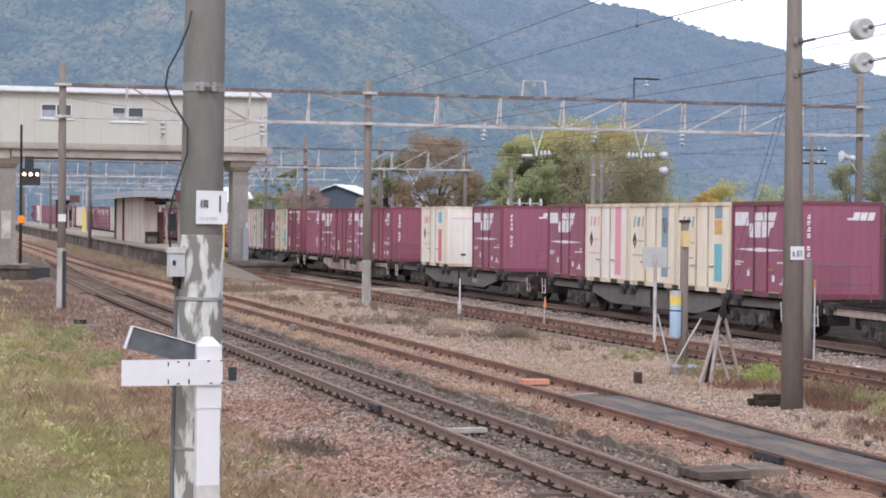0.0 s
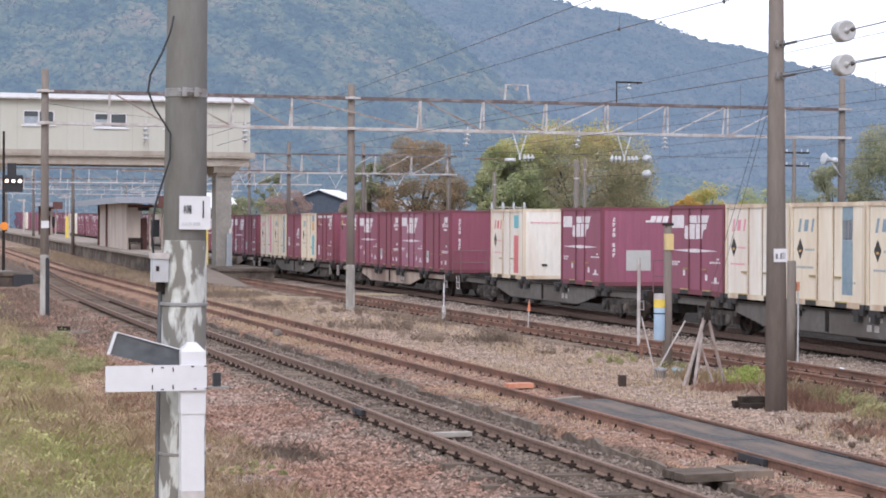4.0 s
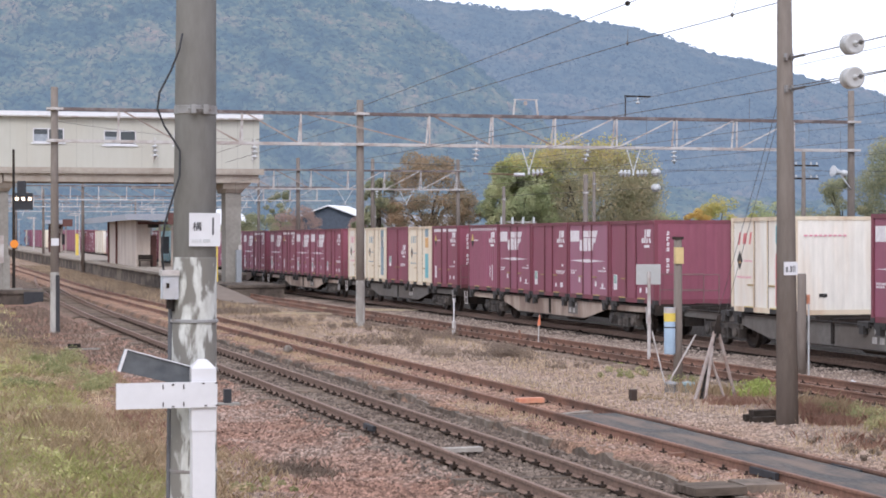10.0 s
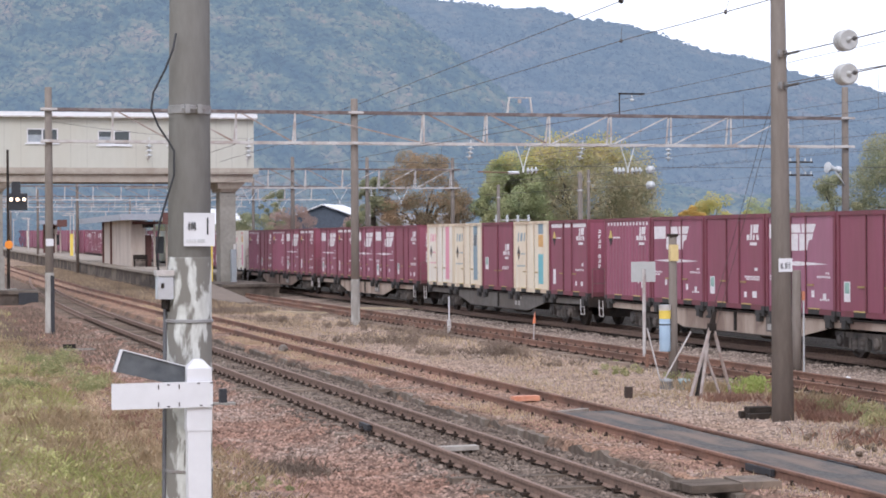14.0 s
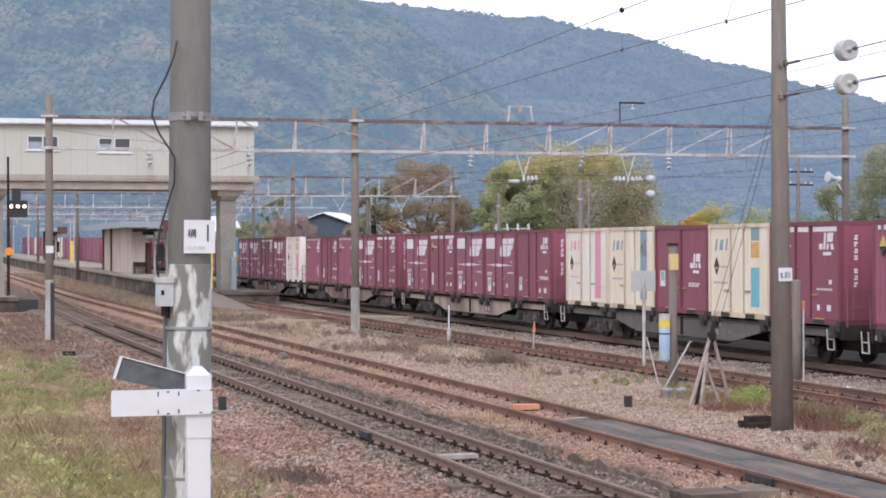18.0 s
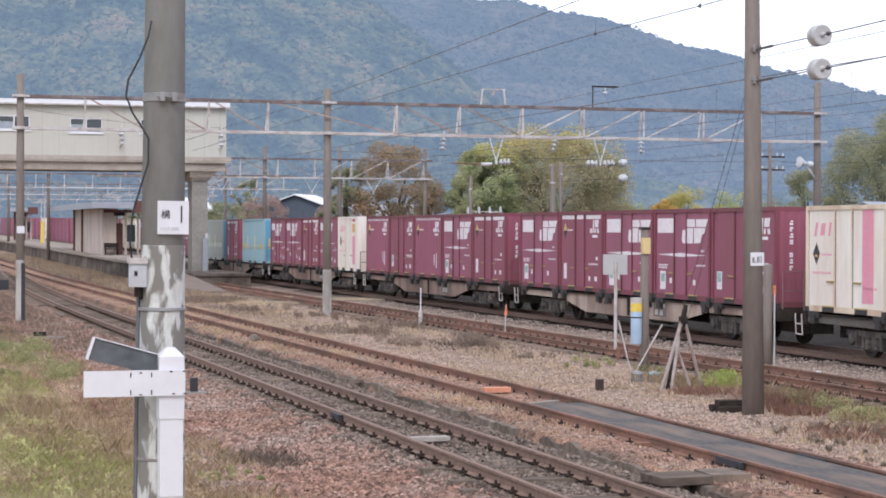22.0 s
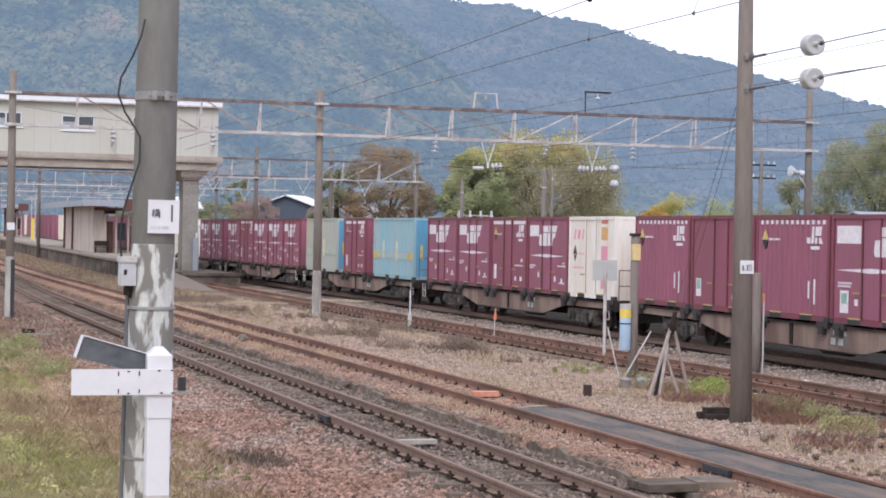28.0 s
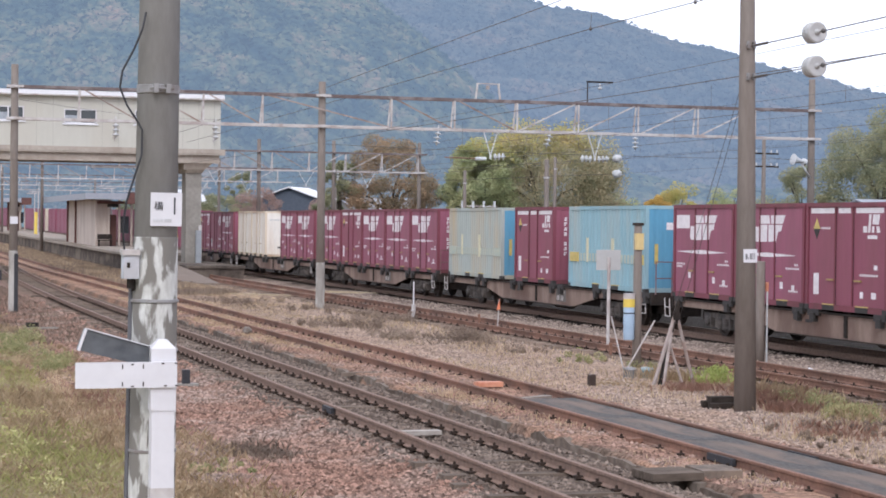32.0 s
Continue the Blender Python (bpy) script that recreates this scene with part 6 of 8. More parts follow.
shelter(138, 16.4, 18.9, 19.0, "low platform shelter with board walls and blue-grey roof")
shelter(226, 17.4, 18.9, 4.0, "small shelter further along the platform")
bench = thing("bench", "small dark bench before the shelter wall", "bench", (17.0, 137.4, 1.0))
part("seat", box((-0.5, -0.2, 0.4), (0.5, 0.2, 0.46)), M_DARKSTEEL, bench)
part("backrest", box((-0.5, 0.15, 0.5), (0.5, 0.2, 0.85)), M_DARKSTEEL, bench)
for bx in (-0.42, 0.42):
    for by in (-0.15, 0.15):
        part("leg", box((bx - 0.03, by - 0.03, 0), (bx + 0.03, by + 0.03, 0.4)), M_DARKSTEEL, bench)
yp = thing("platform_post", "yellow-painted post on the platform", "post", (17.9, 200, 1.35))
part("shaft", rod((0, 0, 0), (0, 0, 2.2), 0.22, n=12), M_YELLOW, yp)
for yy in range(150, 330, 22):
    lp = thing("platform_lamp_post", "slim pale lamp post on the platform", "lamp post", (19.4 - (yy % 3) * 0.8, yy + 3, 0.92 + rise(yy + 3)), group="platform lamp posts")
    part("shaft", rod((0, 0, 0), (0, 0, 4.2), 0.07, 0.05), M_GALV, lp)
    part("lamp_arm", box((-0.9, -0.06, 4.15), (0.3, 0.06, 4.25)), M_GALV, lp)

# ---- the signal by the left pillar ----
sig = thing("railway_signal", "dark railway signal with three lit white lamps and orange disc", "signal", (5.86, 101.0, -0.3))
part("mast", rod((0, 0, 0.3), (0, 0, 7.75), 0.085, 0.06, 12), M_DARKSTEEL, sig)
part("base", box((-0.4, -0.4, 0.25), (0.4, 0.4, 0.75)), M_CONCRETE, sig)
bm = bmesh.new()
add_box(bm, (0.02, -0.1, 4.7), (0.95, 0.12, 5.55))
add_box(bm, (0.18, -0.1, 5.55), (0.62, 0.12, 6.15))
head = part("signal_head", bm, M_BLACK, sig, bevel=0.06)
M_LAMP = bpy.data.materials.new("signal_lamp_glow")
M_LAMP.use_nodes = True
lb = M_LAMP.node_tree.nodes["Principled BSDF"]
lb.inputs["Emission Color"].default_value, lb.inputs["Emission Strength"].default_value = (1.0, 0.74, 0.50, 1), 4
for lx in (0.15, 0.47, 0.79):
    bm = bmesh.new()
    lathe(bm, [(0.088, 0), (0.088, 0.03), (0.05, 0.045)], 14, (lx, -0.1, 5.25), (0, -1, 0))
    part("lamp_lens", bm, M_LAMP, head, "lit warm white lens", smooth=True)
    bm = bmesh.new()
    for q in range(8):
        a0, a1 = math.pi * q / 8, math.pi * (q + 1) / 8
        for r0 in (0.11,):
            vs = [bm.verts.new((lx + math.cos(a) * r0, y, 5.25 + math.sin(a) * r0)) for a, y in ((a0, -0.1), (a1, -0.1), (a1, -0.35), (a0, -0.35))]
            bm.faces.new(vs)
    part("lamp_hood", bm, M_BLACK, head)
bm = bmesh.new()
lathe(bm, [(0.2, 0), (0.21, 0.02), (0.2, 0.05)], 20, (0.02, -0.12, 2.97), (0, -1, 0))
part("orange_disc", bm, mat("bright_orange_disc", (0.8, 0.27, 0.03), (0.75, 0.24, 0.03), 5, 0.5, bump=0), sig)
part("relay_box", box((-0.95, -0.25, 2.0), (-0.5, 0.1, 3.4)), M_GALV, sig, "grey relay box", bevel=0.02)
part("relay_box", box((-0.55, -0.2, 0.5), (-0.2, 0.1, 2.4)), M_CONCRETE, sig)
lbk = thing("concrete_footing", "long low concrete footing with dark timber side", "footing", (4.2, 98.6, -0.32))
part("footing_top", box((0, 0, 0.55), (3.0, 3.2, 0.72)), M_PLATFACE, lbk, bevel=0.03)
part("footing_side", box((0.1, 0.12, 0), (2.9, 3.1, 0.55)), M_PLATFACE, lbk)
part("timber_end", box((2.0, -0.08, 0), (2.95, 0.1, 0.62)), M_BLACK, lbk)

# ---- kerb between the tracks, panels, slabs ----
M_KERB = mat("dirty_kerb_concrete", (0.20, 0.168, 0.138), (0.10, 0.082, 0.067), 6, 0.95, bump=0.6, c=(0.15, 0.11, 0.085), big=1.3, amount=0.6, vary=0.25)
kerb = thing("trackside_kerb", "crumbling low concrete kerb between two tracks", "kerb", (9.5, 12, -0.34), kind="structure")
kerb_me = []
for q in range(4):
    bm = bmesh.new()
    n = 6
    ring = []
    for s in range(n + 1):
        y = s / n * 0.97
        t_ = 0.17 + 0.07 * noise.noise((q * 7.1, y * 3, 0.5))
        w_ = 0.02 * noise.noise((q * 3.3, y * 4, 2.5))
        ring.append([bm.verts.new((xx, y, zz)) for xx, zz in ((w_, 0), (w_ + 0.015, t_), (0.13 + w_, t_ + 0.01 * noise.noise((y * 5, q, 9))), (0.16, 0))])
    for a, b in zip(ring, ring[1:]):
        for j in range(4):
            bm.faces.new((a[j], a[(j + 1) % 4], b[(j + 1) % 4], b[j]))
    bm.faces.new(ring[0][::-1])
    bm.faces.new(ring[-1])
    bmesh.ops.recalc_face_normals(bm, faces=bm.faces[:])
    ob = part("kerb_stone", bm, M_KERB, kerb)
    ob.matrix_basis = pose(0, q, 0)
    kerb_me.append(ob.data)
for q in range(4, 50):
    if random.random() < 0.94:
        share("kerb_stone", random.choice(kerb_me), kerb, pose(random.uniform(-0.03, 0.03), q, random.uniform(-0.05, 0.02), 0, random.uniform(-4, 4), random.uniform(-1.5, 1.5)))

M_BLEACHED = mat("bleached_board", (0.42, 0.39, 0.35), (0.28, 0.25, 0.22), 8, 0.9, bump=0.4, stretch=(0.4, 3, 1))
M_SLAB = mat("soiled_concrete_slab", (0.20, 0.165, 0.135), (0.11, 0.09, 0.075), 7, 0.95, bump=0.5, c=(0.25, 0.19, 0.145), big=1.6, amount=0.7)
M_BEIGEBAR = mat("dull_beige_paint", (0.44, 0.37, 0.25), (0.34, 0.28, 0.19), 6, 0.8)
walkway = thing("crossing_panels", "dull grey panels laid between rusty rails", "panel", (11.04, 30.4, -0.03), kind="structure")
for q in range(6):
    o = part("panel", box((-0.46, -3.125, -0.06), (0.46, 0.0, 0.0)), M_ASPHALT, walkway, bevel=0.006)
    o.matrix_basis = pose(random.uniform(-0.01, 0.01), -q * 3.13, random.uniform(-0.006, 0.0), 0, 0, random.uniform(-0.2, 0.2))
for nm, lab, at, size, m_, rz in (("orange_cover", "faded orange plastic cover lying between rails", (11.15, 33.9, -0.13), (0.5, 0.22, 0.09), M_ORANGE, 4), ("timber_board", "weathered timber board lying across the track", (11.1, 31.2, -0.13), (0.75, 0.16, 0.06), M_TIE_CONC, 35),
                                 ("concrete_slab", "flat weathered concrete slab beside the track", (9.3, 21.45, -0.16), (0.66, 0.6, 0.09), M_SLEEPER, 3), ("concrete_slab", "flat weathered concrete slab beside the track", (9.92, 21.5, -0.16), (0.5, 0.62, 0.10), M_SLAB, -4),
                                 ("timber_baulk", "short dark timber baulk by a pole", (13.97, 29.9, -0.24), (0.52, 0.16, 0.13), M_TIMBER, 5), ("timber_baulk", "short dark timber baulk by a pole", (14.02, 30.35, -0.24), (0.46, 0.15, 0.13), M_TIMBER, -6), ("timber_baulk", "short dark timber baulk on top of others", (14.0, 30.1, -0.115), (0.42, 0.2, 0.10), M_TIMBER, 2),
                                 ("timber_board", "bleached grey board lying between the rails", (7.61, 26.44, -0.145), (0.75, 0.17, 0.06), M_BLEACHED, 4), ("timber_board", "worn brown board lying beside the track", (7.10, 35.98, -0.24), (0.6, 0.16, 0.06), M_TIE_DUSTY, 3), ("timber_board", "worn brown board lying beside the track", (7.10, 39.48, -0.24), (0.7, 0.15, 0.06), M_TIE_DUSTY, -4), ("timber_board", "dark weathered board lying against the kerb", (9.72, 37.65, -0.2), (0.9, 0.16, 0.07), M_SLEEPER, 8),
                                 ("rail_chock", "small rusty block at the rail edge", (10.3, 24.9, -0.17), (0.22, 0.10, 0.09), M_RUST, 10), ("stone_block", "round weathered block beside the track", (10.14, 51.4, -0.2), (0.3, 0.3, 0.24), M_TIE_CONC, 20),
                                 ("painted_bar", "long dull yellow bar lying by the track", (19.6, 83, -0.2), (0.10, 6.0, 0.08), M_BEIGEBAR, 40), ("painted_bar", "long pale bar lying by the track", (16.4, 79, -0.2), (0.10, 4.5, 0.07), M_BEIGEBAR, 48),
                                 ("bleached_plank", "bleached grey plank lying in the grass", (5.15, 56.1, -0.26), (1.0, 0.09, 0.05), M_CONCRETE, 2), ("dark_bracket", "small dark steel bracket lying on stones", (4.95, 56.4, -0.26), (0.32, 0.2, 0.16), M_DARKSTEEL, 10),
                                 ("plastic_bag", "crumpled white plastic bag in the grass", (2.665, 35.58, -0.24), (0.36, 0.3, 0.12), M_WHITE, 30)):
    o = thing(nm, lab, nm.split("_")[-1], at, turn=rz)
    bm = box((-size[0] / 2, -size[1] / 2, 0), (size[0] / 2, size[1] / 2, size[2]))
    if nm in ("plastic_bag", "stone_block"):
        bmesh.ops.subdivide_edges(bm, edges=bm.edges[:], cuts=3, use_grid_fill=True)
        for v in bm.verts:
            d = v.co - Vector((0, 0, size[2] / 2))
            v.co = Vector((0, 0, size[2] / 2)) + d * (0.72 + 0.35 * noise.noise(v.co * 9)) * (1.0 if d.length == 0 else min(1.2, 0.75 * size[0] / max(0.05, d.length) * 0.75))
        part("body", bm, m_, o, smooth=True)
    else:
        part("body", bm, m_, o, bevel=0.012)

# ---- posts, signs and gear in the yard ----
gsn = thing("yard_sign", "grey square sign board on a slim post", "sign", (17.97, 45.2, -0.3))
part("post", rod((0, 0, 0), (0, 0, 2.35), 0.042, n=10), M_GALV, gsn)
part("board", box((-0.32, 0.03, 2.03), (0.32, 0.05, 2.53)), mat("faded_sign_back", (0.44, 0.45, 0.44), (0.40, 0.41, 0.40), 5, 0.6), gsn, bevel=0.006)
part("bracket", box((-0.06, 0.05, 2.28), (0.06, 0.1, 2.42)), M_DARKSTEEL, gsn)
M_PALEYELLOW = mat("faded_yellow_label", (0.64, 0.50, 0.24), (0.55, 0.43, 0.2), 8, 0.6)
yb = tapered_pole("short_pole", "short grey concrete post with a yellow label", 16.25, 39.2, -0.3, 2.85, 0.10, 0.085)
part("yellow_label", box((-0.085, -0.12, 2.62), (0.085, 0.03, 2.97)), M_PALEYELLOW, yb, "yellow label plate", bevel=0.005)
part("cap", box((-0.095, -0.095, 3.14), (0.095, 0.095, 3.2)), M_DARKSTEEL, yb)
bm = bmesh.new()
lathe(bm, [(0.115, 0), (0.12, 0.02), (0.12, 0.98), (0.10, 1.0)], 16, (-0.21, -0.05, 0.68))
part("blue_sleeve", bm, M_BLUEPIPE, yb, "pale blue plastic sleeve", smooth=True)
for z0, z1, m_ in ((1.38, 1.56, M_YELLOW), (1.24, 1.27, M_BLACK), (1.56, 1.68, M_GALV)):
    bm = bmesh.new()
    lathe(bm, [(0.122, z0), (0.124, z0 + 0.005), (0.124, z1 - 0.005), (0.122, z1)], 16, (-0.21, -0.05, 0))
    part("sleeve_band", bm, m_, yb)
tri = thing("anchor_frame", "rusty steel tripod anchor frame with raking struts", "anchor frame", (15.14, 34.6, -0.32))
for a, b, r, m_ in (((-0.02, 0, 1.45), (-0.52, -0.1, 0.0), 0.04, M_DIAG), ((-0.02, 0.05, 1.45), (-0.36, -0.25, 0.02), 0.035, M_DIAG), ((0.02, 0, 1.45), (0.42, 0.0, 0.0), 0.035, M_DIAG), ((-0.12, 0.1, 1.0), (0.12, -0.2, 0.0), 0.025, M_DIAG), ((0.0, 0.0, 1.3), (0.05, 0.0, 1.72), 0.045, M_DARKSTEEL)):
    part("strut", rod(a, b, r, n=8), m_, tri)
bm = bmesh.new()
add_box(bm, (-0.07, -0.06, 1.36), (0.07, 0.06, 1.5))
part("head_plate", bm, M_DARKSTEEL, tri, bevel=0.02)
part("dark_brace", rod((0.03, 0.02, 1.62), (-0.34, -0.06, 0.12), 0.045, n=8), M_DARKSTEEL, tri)
rods = thing("ground_rods", "two slim pale rods raking from the ground", "rods", (15.32, 37.6, -0.32))
part("rod", rod((0, 0, 0.1), (0.62, -0.1, 1.2), 0.018, n=6), M_GALV, rods)
part("rod", rod((0, 0, 0.1), (-0.27, 0.1, 1.28), 0.016, n=6), M_GALV, rods)
for px, py, m_ in ((14.95, 36.4, M_DARKSTEEL), (15.26, 36.3, M_BLUEPIPE)):
    pt = thing("ground_pot", "small weathered round utility pot in the gravel", "utility pot", (px, py, -0.3), group="utility pots")
    bm = bmesh.new()
    lathe(bm, [(0.14, 0), (0.145, 0.05), (0.12, 0.22), (0.14, 0.24), (0.14, 0.29), (0.03, 0.31)], 14)
    part("body", bm, mat("weathered_pot", (0.30, 0.38, 0.38), (0.2, 0.24, 0.24), 8, 0.7) if m_ is M_BLUEPIPE else M_BAND, pt, smooth=True)
wp = thing("marker_stake", "slim white marker stake with a grey sleeve", "stake", (17.2, 60.0, -0.3))
part("shaft", rod((0, 0, 0), (0, 0, 1.28), 0.022, n=8), M_WHITE, wp)
part("sleeve", rod((0, 0, 0.0), (0, 0, 0.55), 0.07, n=10), M_GALV, wp)
op = thing("marker_stake", "thin pale stake with an orange flag", "stake", (17.92, 53.7, -0.3))
part("shaft", rod((0, 0, 0), (0.04, 0, 0.95), 0.018, n=8), M_GALV, op)
bm = bmesh.new()
va = [bm.verts.new(p) for p in ((-0.025, -0.025, 0.66), (0.075, -0.025, 0.68), (0.05, -0.02, 0.99), (-0.025, 0.025, 0.66), (0.075, 0.025, 0.68), (0.05, 0.02, 0.99))]
for q in ((0, 1, 2), (5, 4, 3), (0, 3, 4, 1), (1, 4, 5, 2), (2, 5, 3, 0)):
    bm.faces.new([va[i] for i in q])
part("flag", bm, mat("fluorescent_orange", (0.75, 0.24, 0.12), rough=0.6), op)
p2 = tapered_pole("short_pole", "square-topped grey concrete post with orange tie", 19.9, 40.7, -0.35, 2.06, 0.11, 0.10)
part("pale_pipe", rod((0.16, -0.02, 0.0), (0.16, -0.02, 1.75), 0.022, n=8), M_INSUL, p2)
part("orange_tie", box((0.12, -0.04, 1.72), (0.185, 0.04, 1.93)), M_ORANGE, p2, bevel=0.02)
rust_stake = thing("rusty_stake", "short rusty steel stake in dry grass", "stake", (18.2, 56.3, -0.3))
part("shaft", box((-0.03, -0.03, 0), (0.03, 0.03, 0.42)), M_RUST, rust_stake)
rs2 = copy_thing(rust_stake, pose(17.0, 42.6, -0.32))
for px, py, s_ in ((13.49, 34.75, 0.062), (6.12, 37.0, 0.07)):
    bk = thing("distance_block", "small dark square marker block beside the track", "marker block", (px, py, -0.32), group="marker blocks")
    part("body", box((-s_, -s_, 0), (s_, s_, 0.32)), M_BLACK if px < 10 else mat("rust_black", (0.06, 0.04, 0.032), rough=0.8), bk, bevel=0.01)
    if px < 10:
        part("foot", box((-0.2, -0.15, 0), (0.22, 0.15, 0.06)), M_CONCRETE, bk)
for px, py in ((16.4, 36.6), (19.4, 33.6), (19.2, 36.9), (18.9, 41.6)):
    cl = thing("pale_rag", "scrap of pale litter caught on dry stalks", "litter", (px, py, -0.28), group="litter")
    bm = bmesh.new()
    bmesh.ops.create_icosphere(bm, subdivisions=2, radius=0.075)
    for v in bm.verts:
        v.co *= 0.6 + 0.8 * abs(noise.noise(v.co * 14 + Vector((px, py, 0))))
        v.co.z = v.co.z * 1.4 + 0.12
    part("body", bm, M_WHITE, cl)

# number plates on the gantry's left pole and band on it
pl = part("pole_plate", box((-0.13, -0.17, 3.0), (0.13, -0.15, 3.25)), M_WHITE, g1, "small white plate")
part("pole_paint", rod((0.0, 0, 0.05), (0.0, 0, 2.1), 0.153, 0.149, 16), M_PALEFOOT, g1, "black and white painted foot")
part("dark_strip", box((0.02, -0.165, 0.05), (0.15, -0.12, 2.0)), M_BLACK, g1)
part("pole_paint", rod((15.92 - 5.28, 0, 0.03), (15.92 - 5.28, 0, 1.75), 0.163, 0.158, 16), M_PALEFOOT, g1, "flaking pale paint on the pole foot")


# ---- trees, bushes, houses behind the train ----
def leaf_material(name, cols, vary=0.2):
    """Leaf colours that change from leaf to leaf."""
    m = bpy.data.materials.new(name)
    m.use_nodes = True
    nd, l = m.node_tree.nodes, m.node_tree.links
    s = nd["Principled BSDF"]
    s.inputs["Roughness"].default_value = 0.7
    s.inputs["Specular IOR Level"].default_value = 0.2
    g = nd.new("ShaderNodeNewGeometry")
    co = nd.new("ShaderNodeTexCoord")
    nz = nd.new("ShaderNodeTexNoise")
    nz.inputs["Scale"].default_value, nz.inputs["Detail"].default_value = 0.55, 4
    l.new(co.outputs["Object"], nz.inputs["Vector"])
    mx = nd.new("ShaderNodeMath")
    mx.operation, mx.inputs[1].default_value = "MULTIPLY_ADD", vary
    l.new(g.outputs["Random Per Island"], mx.inputs[0])
    sb = nd.new("ShaderNodeMath")
    sb.operation, sb.inputs[1].default_value = "SUBTRACT", vary / 2 - 0.02
    l.new(nz.outputs["Fac"], sb.inputs[0])
    l.new(sb.outputs[0], mx.inputs[2])
    ramp = nd.new("ShaderNodeValToRGB")
    ramp.color_ramp.elements.remove(ramp.color_ramp.elements[0])
    for i, (p, c) in enumerate(cols):
        e = ramp.color_ramp.elements[0] if i == 0 else ramp.color_ramp.elements.new(p)
        e.position, e.color = p, (*c, 1)
    l.new(mx.outputs[0], ramp.inputs[0])
    l.new(ramp.outputs[0], s.inputs["Base Color"])
    tr = nd.new("ShaderNodeBsdfTranslucent")
    l.new(ramp.outputs[0], tr.inputs[0])
    ms = nd.new("ShaderNodeMixShader")
    ms.inputs[0].default_value = 0.48
    l.new(s.outputs[0], ms.inputs[1])
    l.new(tr.outputs[0], ms.inputs[2])
    l.new(ms.outputs[0], nd["Material Output"].inputs[0])
    return m


M_LEAF_GREEN = leaf_material("green_leaves", ((0.1, (0.197, 0.242, 0.147)), (0.35, (0.327, 0.377, 0.214)), (0.55, (0.452, 0.481, 0.268)), (0.75, (0.565, 0.543, 0.318))))
M_LEAF_MIXED = leaf_material("turning_leaves", ((0.1, (0.196, 0.213, 0.146)), (0.35, (0.323, 0.330, 0.211)), (0.55, (0.448, 0.410, 0.264)), (0.75, (0.572, 0.460, 0.303))))
M_LEAF_BROWN = leaf_material("russet_leaves", ((0.1, (0.17, 0.165, 0.115)), (0.35, (0.285, 0.25, 0.165)), (0.55, (0.39, 0.29, 0.19)), (0.75, (0.47, 0.33, 0.21))))
M_LEAF_OLIVE = leaf_material("olive_leaves", ((0.1, (0.158, 0.186, 0.124)), (0.4, (0.267, 0.289, 0.183)), (0.6, (0.386, 0.381, 0.235)), (0.8, (0.512, 0.462, 0.288))))
M_LEAF_YELLOW = leaf_material("yellowing_leaves", ((0.1, (0.256, 0.275, 0.107)), (0.4, (0.424, 0.424, 0.153)), (0.55, (0.547, 0.491, 0.183)), (0.75, (0.689, 0.540, 0.212))))
M_LEAF_GOLD = leaf_material("golden_leaves", ((0.1, (0.408, 0.307, 0.114)), (0.5, (0.676, 0.483, 0.164)), (0.8, (0.720, 0.595, 0.242))))
M_LEAF_RED = leaf_material("dull_red_leaves", ((0.1, (0.193, 0.151, 0.135)), (0.4, (0.342, 0.252, 0.218)), (0.7, (0.487, 0.341, 0.285))))
M_BARK = mat("grey_bark", (0.13, 0.11, 0.09), (0.08, 0.07, 0.055), 6, 0.95, bump=0.5)


def leaves_mesh(centres, leaf, per, rng):
    """Many small leaf blades scattered in clumps about the centres (x, y, z, radius)."""
    c = np.repeat(np.array([p[:3] for p in centres]), per, 0)
    r = np.repeat(np.array([p[3] for p in centres]), per)
    n = len(c)
    d = rng.normal(size=(n, 3))
    d /= np.linalg.norm(d, axis=1)[:, None]
    pos = c + d * (r * rng.uniform(0.35, 1.0, n) ** 0.6)[:, None] * np.array([1, 1, 0.8])
    u = rng.normal(size=(n, 3))
    u /= np.linalg.norm(u, axis=1)[:, None]
    w = np.cross(u, rng.normal(size=(n, 3)))
    w /= np.linalg.norm(w, axis=1)[:, None]
    s = (leaf * rng.uniform(0.6, 1.4, n))[:, None]
    v = np.stack([pos - u * s, pos + w * s * 0.55, pos + u * s, pos - w * s * 0.55], 1).reshape(-1, 3)
    f = np.arange(n * 4).reshape(-1, 4)
    return v, f


